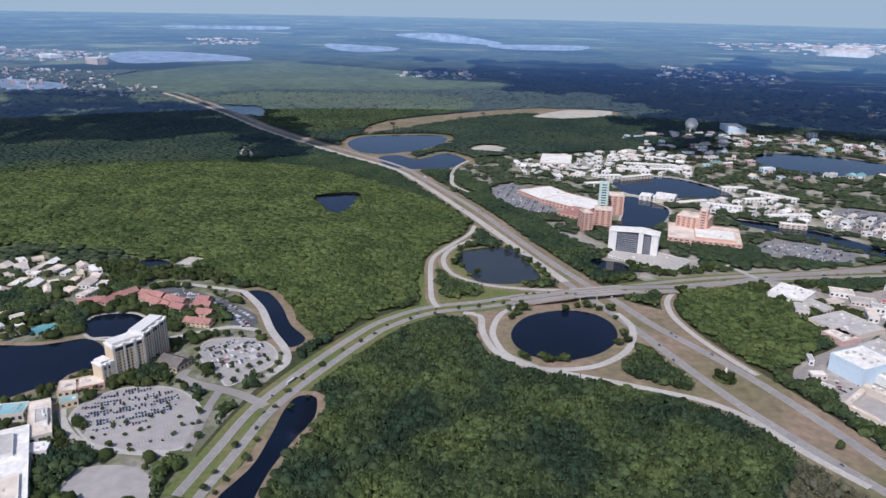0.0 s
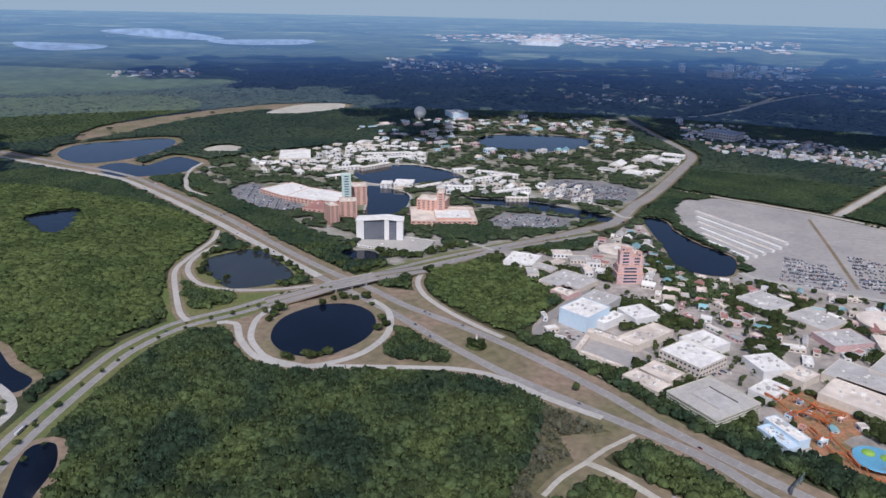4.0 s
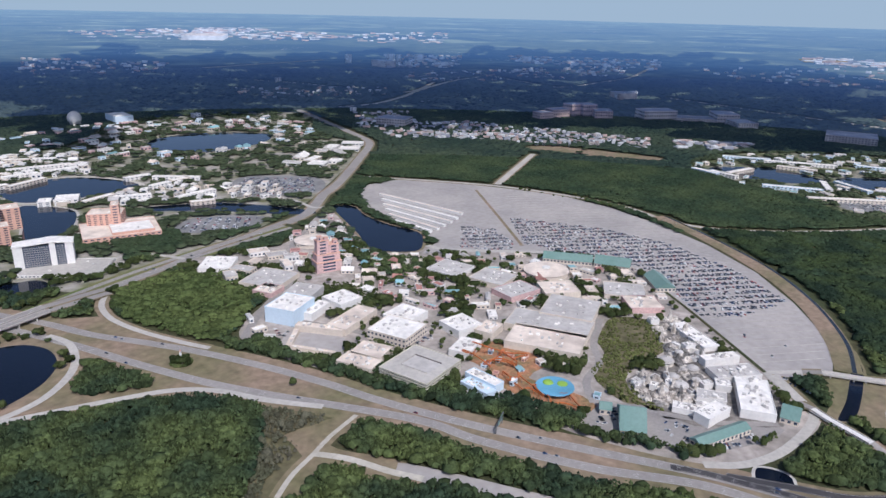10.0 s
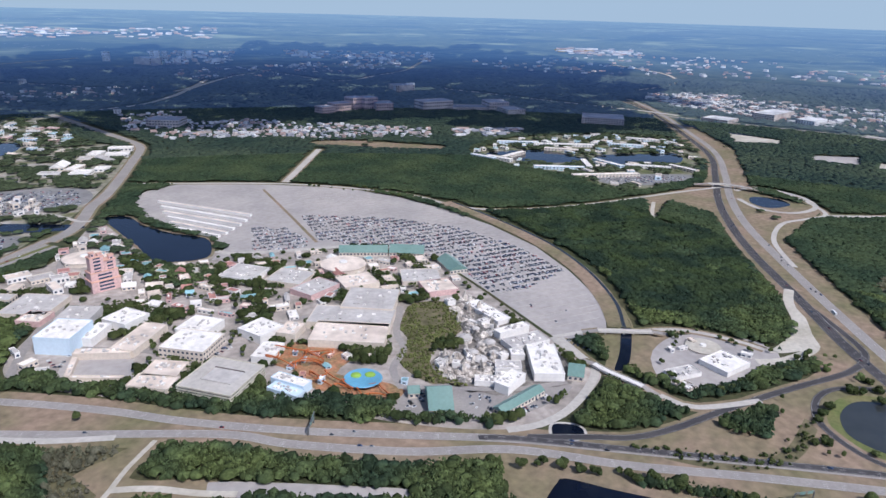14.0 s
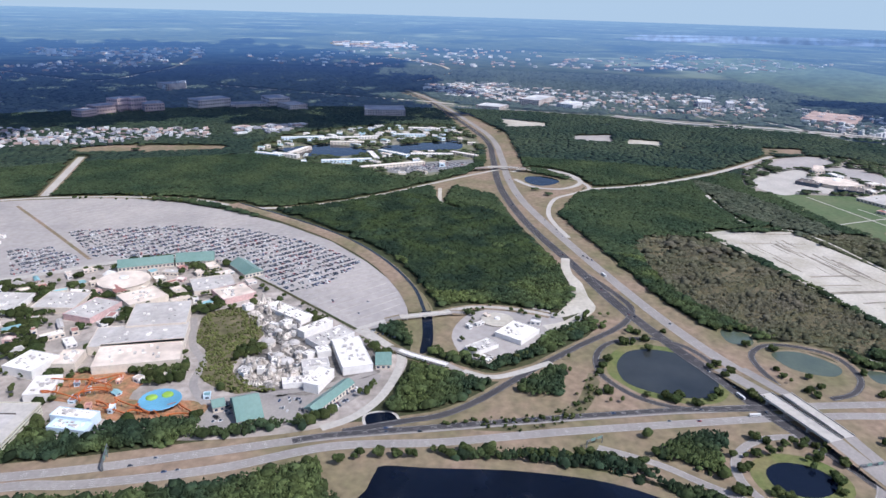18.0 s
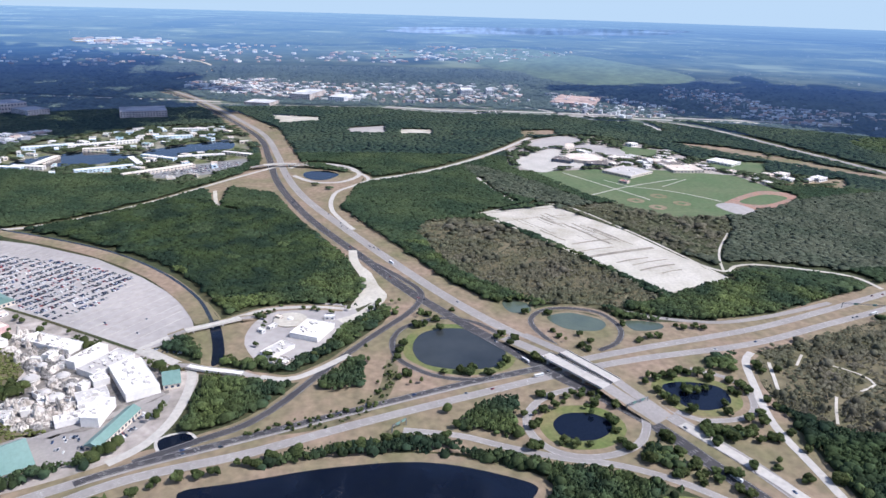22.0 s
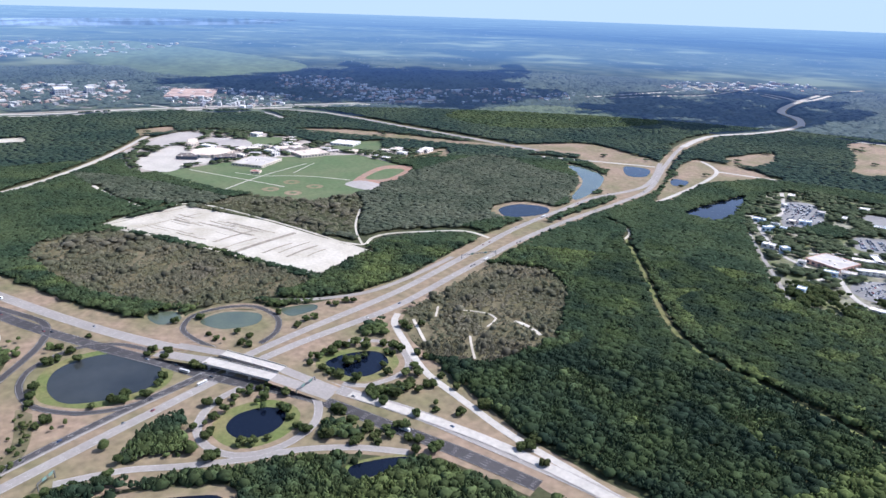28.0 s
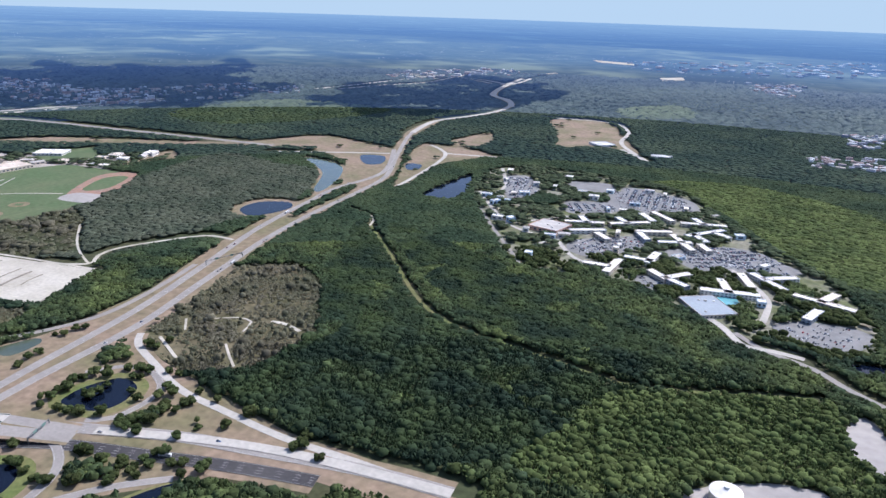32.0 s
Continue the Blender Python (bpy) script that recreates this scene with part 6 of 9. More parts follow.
PAINTS = [("car_white", (0.75, 0.75, 0.74)), ("car_silver", (0.4, 0.41, 0.42)), ("car_black", (0.02, 0.02, 0.022)), ("car_grey", (0.15, 0.15, 0.16)), ("car_red", (0.3, 0.03, 0.03)), ("car_blue", (0.04, 0.08, 0.2))]
for key, col in PAINTS:
    M[key] = material(key, col, rough=0.3, vary=0.05, spec=0.5)


def car_body(bm, m, wide=1.85, long=4.6, tall=1.5):
    v = []
    for x, z, k in ((-0.5, 0.3, 1), (0.5, 0.3, 1), (-0.5, 0.9, 0.97), (0.5, 0.8, 0.95)):
        for s in (-1, 1):
            v.append(bm.verts.new(m @ Vector((x * long, s * wide / 2 * k, z))))
    for f in ((0, 2, 3, 1), (4, 5, 7, 6), (0, 4, 6, 2), (1, 3, 7, 5), (0, 1, 5, 4), (2, 6, 7, 3)):
        bm.faces.new([v[k] for k in f])


def car_cabin(bm, m, wide=1.85, long=4.6, tall=1.5):
    v = []
    for x, z, k in ((-0.42, 0.9, 0.95), (0.22, 0.86, 0.93), (-0.3, tall, 0.78), (0.05, tall, 0.78)):
        for s in (-1, 1):
            v.append(bm.verts.new(m @ Vector((x * long, s * wide / 2 * k, z))))
    for f in ((4, 5, 7, 6), (0, 4, 6, 2), (1, 3, 7, 5), (0, 1, 5, 4), (2, 6, 7, 3)):
        bm.faces.new([v[k] for k in f])


def parked_mass(name, pts, turn, fill_part, seed, label):
    """Rows of parked cars far off, joined by colour."""
    rng = random.Random(seed)
    arr = np.array(pts)
    c = Vector(arr.mean(0))
    reach = np.abs(arr - arr.mean(0)).max() * 1.5
    u = Vector((math.cos(turn), math.sin(turn)))
    v = Vector((-u.y, u.x))
    sets = {k: bmesh.new() for k, _ in PAINTS}
    cab = bmesh.new()
    ys = []
    y = -reach
    while y < reach:
        ys += [y, y + 5.4]
        y += 18.0
    spots = [(c + u * x + v * yy) for yy in ys for x in np.arange(-reach, reach, 2.8)]
    ok = inside(arr, np.array([p.x for p in spots]), np.array([p.y for p in spots]))
    for p, good in zip(spots, ok):
        if not good or rng.random() > fill_part * (0.75 + 0.5 * noise.noise(Vector((p.x, p.y, 0)) * 0.02)):
            continue
        m = Matrix.Translation((p.x, p.y, 0.35)) @ Matrix.Rotation(turn + 1.571 + rng.choice((0, 3.1416)) + rng.uniform(-0.03, 0.03), 4, "Z")
        key = rng.choices([k for k, _ in PAINTS], (30, 22, 18, 18, 7, 8))[0]
        s = rng.uniform(0.92, 1.12)
        car_body(sets[key], m, 1.85 * s, 4.6 * s)
        car_cabin(cab if rng.random() < 0.6 else sets[key], m, 1.85 * s, 4.6 * s, 1.5 * s)
    for k, bm in sets.items():
        if len(bm.verts):
            tagged(part(name, bm, M[k]), label, "cars", "", "stuff")
        else:
            bm.free()
    tagged(part(name, cab, M["glass"]), label, "cars", "", "stuff")


LOT_A = Vector([(782, 212)][0])
LOT_B = Vector([(902, 367)][0])
lot_turn = math.atan2((LOT_A - LOT_B).y, (LOT_A - LOT_B).x) + 1.571
parked_mass("parked_cars", [(1062, 803), (1133, 646), (1142, 506), (1097, 378), (1023, 267), (985, 273), (919, 294), (882, 332), (948, 416), (993, 543), (963, 614), (953, 684)], lot_turn, 0.92, 1, "packed rows of parked cars")
parked_mass("parked_cars", [(953, 831), (982, 776), (944, 696), (902, 677), (855, 748)], lot_turn, 0.92, 2, "packed rows of parked cars")
parked_mass("parked_cars", [(882, 332), (985, 273), (965, 224), (875, 184), (809, 224), (843, 283)], lot_turn, 0.03, 3, "a few parked cars on the empty lot")
for k, pts in enumerate(([(771, 1335), (866, 1432), (977, 1316), (908, 1220), (777, 1283)], [(568, 1177), (624, 1203), (713, 1132), (653, 1090), (569, 1139)], [(114, 1520), (172, 1593), (235, 1406), (216, 1346), (157, 1395)], [(374, -1611), (321, -1616), (222, -1560), (209, -1510), (274, -1475), (339, -1474)], [(448, -1409), (353, -1453), (341, -1403), (425, -1346)], [(648, -1561), (604, -1577), (570, -1485), (611, -1489)], [(4, -959), (-25, -996), (-79, -1009), (-102, -986), (-78, -928), (-42, -919)],
                         [(334, -1130), (284, -1231), (238, -1231), (251, -1174), (305, -1104)], [(183, -1191), (115, -1286), (4, -1242), (59, -1190), (137, -1139)], [(1696, 383), (1748, 331), (1828, 179), (1732, 200), (1656, 334)], [(828, 164), (771, 143), (756, 166), (781, 194)])):
    parked_mass("parked_cars", pts, 0.5 + 0.4 * k, 0.3 if k == 6 else 0.7 if k < 9 else 0.5, 10 + k, "rows of parked cars")

for k, pts in enumerate([[(586.9, 304.2), (604.5, 300.1), (558.4, 278.4), (552.7, 294.9)], [(607.4, 248.1), (618.2, 224.3), (591.6, 216.0), (582.7, 236.7)], [(606.9, 195.2), (651.8, 178.8), (645.3, 169.4), (593.9, 184.3)], [(562.2, 560.1), (581.8, 555.0), (568.6, 536.3), (537.0, 534.1)], [(444.5, 686.2), (491.7, 711.9), (487.7, 690.1), (439.2, 659.7)], [(421.4, 685.8), (455.5, 701.6), (449.3, 679.9), (421.4, 669.6)], [(769.8, 747.7), (799.9, 726.5), (784.6, 695.1), (747.1, 702.5)]]):
    parked_mass("parked_cars", pts, 0.9 + 0.7 * k, 0.6, 40 + k, "cars parked behind the park halls")

for k, pts in enumerate([[(390, -1564), (249, -1603), (194, -1485), (337, -1419)], [(171, -1205), (104, -1283), (35, -1269), (-3, -1178), (42, -1171), (74, -1176), (122, -1169)], [(353, -1172), (258, -1259), (229, -1220), (285, -1112), (340, -1107)], [(636, -1503), (592, -1569), (529, -1447), (559, -1361)], [(214, -1051), (175, -1062), (153, -1030), (191, -1006)]]):
    area("car_park", pts, "lot_grey", 0.46, "grey parking lot between the resort blocks", category="parking lot")
    parked_mass("parked_cars", pts, 0.3 + 0.5 * k, 0.5, 60 + k, "rows of parked cars")

# cars near the hotel and on the roads, each on its own
def car_thing(key, bus=False):
    ob = tagged(new("bus" if bus else "car", None), ("long white bus with dark windows" if bus else key.replace("car_", "") + " car standing on the asphalt"), "bus" if bus else "car", "vehicles")
    bm = bmesh.new()
    i4 = Matrix.Identity(4)
    if bus:
        bmesh.ops.create_cube(bm, size=1, matrix=Matrix.Translation((0, 0, 1.75)) @ Matrix.Diagonal((12, 2.6, 2.7, 1)))
        bmesh.ops.bevel(bm, geom=bm.edges[:], offset=0.15, segments=1, affect="EDGES")
        part("body", bm, M["car_white"], ob)
        bm = bmesh.new()
        bmesh.ops.create_cube(bm, size=1, matrix=Matrix.Translation((0, 0, 2.2)) @ Matrix.Diagonal((11, 2.64, 0.8, 1)))
        part("cabin_glass", bm, M["glass"], ob)
    else:
        car_body(bm, i4)
        part("body", bm, M[key], ob)
        bm = bmesh.new()
        car_cabin(bm, i4)
        part("cabin_glass", bm, M["glass"], ob)
    for x in ((-3.8, 3.8) if bus else ()):
        for s in (-1, 1):
            bm = bmesh.new()
            r = 0.5 if bus else 0.33
            bmesh.ops.create_cone(bm, cap_ends=True, segments=10, radius1=r, radius2=r, depth=0.25, matrix=Matrix.Translation((x, s * (1.2 if bus else 0.85), r)) @ Matrix.Rotation(1.571, 4, "X"))
            part("wheel", bm, M["car_black"], ob)
    return ob


proto_cars = {k: car_thing(k) for k, _ in PAINTS}
proto_bus = car_thing("", True)
placed_first = set()


cars_out = 0
spare_cars = {k: bmesh.new() for k, _ in PAINTS}


def put_car(key, m):
    global cars_out
    cars_out += 1
    if key != "bus" and cars_out > 180 and not on_road:
        car_body(spare_cars[key], m)
        car_cabin(spare_cars[key], m)
        return
    ob = proto_bus if key == "bus" else proto_cars[key]
    if key not in placed_first:
        placed_first.add(key)
        ob.matrix_basis = m
    else:
        copy_thing(ob, m)


rng_car = random.Random(4)
on_road = False


def park_near(pts, centre, gap, fill_part, most):
    """Cars in curved rows round a centre."""
    arr = np.array(pts)
    c = Vector(centre)
    n = 0
    r = 20.0
    while r < 400 and n < most:
        for half in (0, 5.6):
            a = 0.0
            while a < 6.283 and n < most:
                a += 2.9 / (r + half)
                p = c + Vector((math.cos(a), math.sin(a))) * (r + half)
                if rng_car.random() < fill_part and inside(arr, np.array([p.x]), np.array([p.y]))[0]:
                    key = rng_car.choices([k for k, _ in PAINTS], (30, 26, 14, 18, 6, 6))[0]
                    put_car(key, Matrix.Translation((p.x, p.y, 0.36)) @ Matrix.Rotation(a + rng_car.choice((0, 3.1416)), 4, "Z"))
                    n += 1
        r += gap


park_near([(-356, 598), (-357, 613), (-350, 633), (-333, 650), (-307, 658), (-278, 653), (-262, 640), (-265, 607), (-287, 592), (-313, 577), (-334, 576)], [(-412, 838)][0], 17, 0.72, 230)
park_near([(-275, 744), (-273, 768), (-237, 775), (-210, 764), (-200, 736), (-213, 708), (-233, 701), (-261, 720)], [(-364, 876)][0], 17, 0.75, 130)
park_near([(-396, 931), (-358, 927), (-291, 889), (-241, 845), (-239, 810), (-257, 810), (-281, 856), (-339, 893), (-387, 913)], [(-326, 775)][0], 17, 0.85, 130)
on_road = True
for pts, n, buses in ((EW_NEAR, 26, 2), (EW_FAR, 26, 2), (H_L, 22, 2), (H_R, 18, 1), (BV, 18, 1)):
    c = [p for p in smooth(pts, False, 10.0) if 450 < p.length < 1800]
    for k in range(n):
        i = rng_car.randrange(len(c) - 1)
        d = (c[i + 1] - c[i])
        if d.length < 1:
            continue
        d.normalize()
        s = Vector((d.y, -d.x)) * rng_car.choice((-4.8, -1.6, 1.6, 4.8))
        key = "bus" if k < buses else rng_car.choice(PAINTS)[0]
        put_car(key, Matrix.Translation((c[i].x + s.x, c[i].y + s.y, 0.85)) @ Matrix.Rotation(math.atan2(d.y, d.x), 4, "Z"))

for pts in ([(-360, 598), (-362, 616), (-353, 637), (-336, 654), (-309, 662), (-277, 657), (-252, 639), (-237, 618), (-230, 597), (-229, 572), (-234.1, 551.6), (-258, 547), (-284, 547), (-314, 555), (-332, 568), (-360, 598)], [(-281, 745), (-277, 772), (-238, 780), (-208, 770), (-189, 743), (-186, 715), (-207, 685), (-224, 665), (-241, 688), (-265, 713), (-281, 745)]):
    bm, _ = ribbon(pts, 2.6, 0.62, 5.0)
    tagged(part("kerb_path", bm, M["concrete"]), "pale concrete path round the parking lot", "path", "", "structure")

for k, bm in spare_cars.items():
    tagged(part("parked_cars", bm, M[k]), "rows of parked cars on the hotel lot", "cars", "", "stuff")



def stalls(pts, centre, gap):
    """White stall lines in curved rows round a centre."""
    arr = np.array(pts)
    c = Vector(centre)
    bm = bmesh.new()
    r = 20.0
    while r < 420:
        for half in (0, 5.6):
            for k in range(int(6.283 * (r + half) / 2.9)):
                a = k * 2.9 / (r + half)
                d = Vector((math.cos(a), math.sin(a)))
                p = c + d * (r + half)
                if inside(arr, np.array([p.x]), np.array([p.y]))[0]:
                    s = Vector((-d.y, d.x)) * 0.12
                    bm.faces.new([bm.verts.new((q.x, q.y, 0.72)) for q in (p - d * 2.5 - s, p + d * 2.5 - s, p + d * 2.5 + s, p - d * 2.5 + s)])
        r += gap
    bmesh.ops.recalc_face_normals(bm, faces=bm.faces[:])
    for f in bm.faces:
        if f.normal.z < 0:
            f.normal_flip()
    tagged(part("stall_lines", bm, M["paint"]), "white painted stall lines on the asphalt", "road marking", "", "stuff")


stalls([(-356, 598), (-357, 613), (-350, 633), (-333, 650), (-307, 658), (-278, 653), (-253, 634), (-240, 615), (-233, 595), (-232, 574), (-238, 556), (-260, 551), (-285, 550), (-315, 559), (-330, 570)], [(-412, 838)][0], 17)
stalls([(-275, 744), (-273, 768), (-237, 775), (-210, 764), (-193, 742), (-191, 718), (-209, 693), (-225, 675), (-238, 692), (-262, 715)], [(-364, 876)][0], 17)

# ---- clouds above the view, whose shadows lie on the land ----
M["cloud"] = material("cloud_white", (0.85, 0.86, 0.88), vary=0.03, scale=0.002, fine=0.01, second=(0.8, 0.81, 0.83))


def cloud(pts, height=1500.0, gap=72.0):
    arr = np.array([lay(*p)[:2] for p in pts])
    lo, hi = arr.min(0), arr.max(0)
    rng = np.random.RandomState(int(abs(lo[0])) % 1000)
    gx, gy = np.meshgrid(np.arange(lo[0], hi[0], gap), np.arange(lo[1], hi[1], gap), indexing="ij")
    x = gx.ravel() + rng.uniform(-0.4, 0.4, gx.size) * gap
    y = gy.ravel() + rng.uniform(-0.4, 0.4, gx.size) * gap
    wave = np.array([(noise.noise(Vector((p * 0.0022, q * 0.0022, 1.0))), noise.noise(Vector((p * 0.0022, q * 0.0022, 9.0)))) for p, q in zip(x, y)]).reshape(-1, 2) * 420
    ok = inside(arr, x + wave[:, 0], y + wave[:, 1]) & (rng.uniform(0, 1, len(x)) < 0.9)
    x, y = x[ok], y[ok]
    off = SUN_DIR * (height / SUN_DIR.z)
    spots = np.stack([x + off.x, y + off.y, np.full(len(x), height) + rng.uniform(-20, 60, len(x)), gap * rng.uniform(0.7, 1.15, len(x)), gap * rng.uniform(0.25, 0.5, len(x)), rng.uniform(0, 6, len(x))], 1)
    ob = mass("cloud", far_shapes, spots, M["cloud"], "white heaped cloud", "cloud")
    ob["kind"] = "structure"

# ---- rocky land, rides and other details ----
# the darker second tone imitates shade in clefts, spread by noise
M["rock"] = material("pale_carved_rock", (0.68, 0.62, 0.55), vary=0.45, scale=0.09, fine=0.3, second=(0.28, 0.245, 0.21), bump=1.0)
M["furrow"] = material("darker_sand", (0.3, 0.265, 0.215), vary=0.25, scale=0.05)
M["orange"] = material("orange_track_paint", (0.55, 0.16, 0.05), rough=0.5, vary=0.15, scale=0.05)
M["lime"] = material("lime_green_paint", (0.3, 0.5, 0.08), rough=0.5, vary=0.1)
M["skyblue"] = material("sky_blue_paint", (0.16, 0.42, 0.6), rough=0.5, vary=0.1)
M["steel"] = material("dull_steel", (0.3, 0.31, 0.32), rough=0.5, metal=0.6, vary=0.1)
rng_rock = random.Random(8)


def rock_spire(x, y, r, h, mat="rock"):
    """A weathered rock with ledges, narrower towards its top."""
    bm = bmesh.new()
    bmesh.ops.create_icosphere(bm, subdivisions=3, radius=1)
    seed = Vector((x * 0.1, y * 0.1, h))
    for v in bm.verts:
        c = v.co.copy()
        k = 1 + 0.32 * noise.noise(c * 1.7 + seed) + 0.22 * noise.noise(c * 4.5 + seed)
        ledge = 1 + 0.16 * math.sin(9 * c.z + 3 * seed.x)
        narrow = (1.0 - 0.5 * max(0.0, c.z)) * ledge
        v.co = Vector((x + c.x * r * k * narrow, y + c.y * r * k * narrow, max(0.0, (c.z + 0.2) * h * k)))
    tagged(part("rock_spire", bm, M[mat]), "dark weathered rock spire with clefts" if mat == "rock_dark" else "pale carved rock spire with cleft shade in its colour", "rock", "rocky land spires")


M["rock_dark"] = material("dark_carved_rock", (0.25, 0.235, 0.22), vary=0.45, scale=0.08, fine=0.35, second=(0.13, 0.12, 0.11), bump=1.0)
# coloured dark so that the gaps between the rocks look shaded
area("rock_ground", [(829.8, 364.3), (855, 350), (800, 282), (768, 225), (742, 190), (681, 158), (655, 190), (619, 222), (624.6, 283), (655, 318), (708, 305), (748, 320), (783, 350)], "stone_paving", 0.26, "dark stone ground filling the gaps between rocks", category="paving")
ROCK_A = np.array([(829.8, 364.3), (850.9, 352.7), (785.0, 291.3), (725.4, 245.1), (687.8, 250.5), (705.3, 271.9), (748.1, 313.5), (783.0, 350.1)])
ROCK_B = np.array([(671.3, 317.4), (708.9, 295.3), (687.8, 250.5), (648.6, 240.5), (631.7, 259.4), (624.6, 283.0)])
for zone_poly, count, dark_share in ((ROCK_A, 74, 0.45), (ROCK_B, 46, 0.2)):
    lo_r, hi_r = zone_poly.min(0), zone_poly.max(0)
    made = 0
    while made < count:
        p = (rng_rock.uniform(lo_r[0], hi_r[0]), rng_rock.uniform(lo_r[1], hi_r[1]))
        if inside(zone_poly, np.array([p[0]]), np.array([p[1]]))[0]:
            made += 1
            tall = rng_rock.random() < 0.16
            rock_spire(p[0], p[1], rng_rock.uniform(2.5, 4.5) if tall else rng_rock.uniform(3.5, 8.5), rng_rock.uniform(9, 14) if tall else rng_rock.uniform(2, 6.5), "rock_dark" if rng_rock.random() < dark_share else "rock")
for pts, h, roof in (([(733.7, 262.4), (776.6, 230.4), (751.4, 214.7)], 7, "grey_roof"), ([(815.5, 345.8), (780.0, 284.0), (802.0, 277.0)], 6, "white_roof"), ([(749.9, 277.6), (790.1, 253.5), (783.0, 243.0)], 9, "white_roof"),
                     ([(626.1, 250.9), (643.3, 208.4), (656.0, 214.0)], 6, "white_roof"), ([(660.0, 240.0), (672.0, 213.0), (690.0, 221.0)], 8, "grey_roof"), ([(700.0, 236.0), (708.0, 222.0), (722.0, 230.0)], 7, "white_roof"),
                     ([(693.0, 246.0), (704.0, 240.0), (708.0, 248.0)], 6, "white_roof"), ([(764.0, 300.0), (775.0, 293.0), (780.0, 301.0)], 8, "grey_roof"), ([(650.0, 236.0), (657.0, 222.0), (665.0, 226.0)], 5, "grey_roof"),
                     ([(805.0, 367.0), (815.0, 360.0), (821.0, 368.0)], 7, "white_roof"), ([(732.0, 221.0), (748.0, 212.0), (742.0, 202.0)], 9, "white_roof"), ([(640.0, 300.0), (648.0, 293.0), (653.0, 299.0)], 5, "grey_roof")):
    building(pts, h, "white", roof, "white unfinished building among the rocks", 0, 22, name="rock_land_building")

for k in range(34):
    p = Vector((rng_rock.uniform(640, 830), rng_rock.uniform(205, 350)))
    if not (inside(ROCK_A, np.array([p.x]), np.array([p.y]))[0] or inside(ROCK_B, np.array([p.x]), np.array([p.y]))[0]):
        continue
    t = rng_rock.uniform(0, 1.5)
    u = Vector((math.cos(t), math.sin(t)))
    building((p, p + u * rng_rock.uniform(5, 12), p + Vector((-u.y, u.x)) * rng_rock.uniform(4, 9)), rng_rock.uniform(3, 6.5), "white", rng_rock.choice(("white_roof", "grey_roof", "dark_roof")), "small pale stone house among the rocks", 0, 2, name="rock_land_building")


def stone_hut(x, y, r, h):
    """A round stone hut under a shallow dome with a rim and a finial."""
    ob = tagged(new("stone_hut", None), "round grey stone hut under a shallow dome", "hut", "domed stone huts")
    bm = bmesh.new()
    bmesh.ops.create_cone(bm, cap_ends=True, segments=24, radius1=r, radius2=r * 0.92, depth=h, matrix=Matrix.Translation((x, y, h / 2 + 0.2)))
    part("wall", bm, M["rock"], ob)
    bm = bmesh.new()
    bmesh.ops.create_uvsphere(bm, u_segments=24, v_segments=12, radius=1, matrix=Matrix.Translation((x, y, h + 0.2)) @ Matrix.Diagonal((r * 0.9, r * 0.9, r * 0.45, 1)))
    part("dome", bm, M["grey_roof"], ob)
    bm = bmesh.new()
    bmesh.ops.create_cone(bm, cap_ends=True, segments=24, radius1=r * 1.08, radius2=r * 1.02, depth=0.6, matrix=Matrix.Translation((x, y, h + 0.25)))
    part("rim", bm, M["concrete"], ob)
    bm = bmesh.new()
    bmesh.ops.create_cone(bm, cap_ends=True, segments=8, radius1=r * 0.14, radius2=0.1, depth=r * 0.4, matrix=Matrix.Translation((x, y, h + r * 0.6)))
    part("finial", bm, M["concrete"], ob)


for x, y, r, h in ((719.8, 303.8, 9, 5), (678.0, 266.0, 8.5, 5), (688.3, 279.1, 6, 6), (720.1, 271.7, 7, 7), (699.2, 258.0, 5, 6), (655, 275, 6, 4), (664, 300, 5, 4), (745, 300, 5, 8), (762, 282, 6, 7)):
    stone_hut(x, y, r, h)
ISLAND = np.array([(791.7, 414.3), (817.9, 380.0), (781.8, 337.3), (743.8, 319.2), (699.0, 327.9), (653.1, 319.0), (630.1, 285.8), (623.0, 255.4), (608.1, 295.1), (624.1, 335.9), (641.4, 357.3), (689.5, 365.6), (710.6, 389.8), (760.1, 409.7)])
BROWN = np.array([(776.4, 403.3), (795.7, 368.8), (743.3, 346.5), (735.3, 370.7)])
bush_spots = []
rng_bush = np.random.RandomState(17)
bx, by = rng_bush.uniform(600, 825, 4200), rng_bush.uniform(250, 420, 4200)
keep_bush = inside(ISLAND, bx, by) & (~inside(BROWN, bx, by) | (rng_bush.uniform(0, 1, 4200) < 0.12))
for x, y in zip(bx[keep_bush], by[keep_bush]):
    r = rng_bush.uniform(0.8, 2.1)
    bush_spots.append((x, y, 0.7 + r * 0.4, r, r * rng_bush.uniform(0.6, 1.0), rng_bush.uniform(0, 6)))
mass("shrubs", far_shapes, np.array(bush_spots), M["shrub"], "yellow-green shrubs on brown planted ground", "shrubs")


def tube(points, radius, closed=True):
    """A bent pipe through the points (x, y, z)."""
    bm = bmesh.new()
    n = len(points)
    rings = []
    for i, p in enumerate(points):
        d = (Vector(points[(i + 1) % n]) - Vector(points[i - 1])).normalized()
        s = d.cross(Vector((0, 0, 1))).normalized()
        w = s.cross(d)
        rings.append([bm.verts.new(Vector(p) + (s * math.cos(a) + w * math.sin(a)) * radius) for a in (0.785, 2.356, 3.927, 5.498)])
    for i in range(n if closed else n - 1):
        a, b = rings[i], rings[(i + 1) % n]
        for k in range(4):
            bm.faces.new((a[k], a[(k + 1) % 4], b[(k + 1) % 4], b[k]))
    return bm


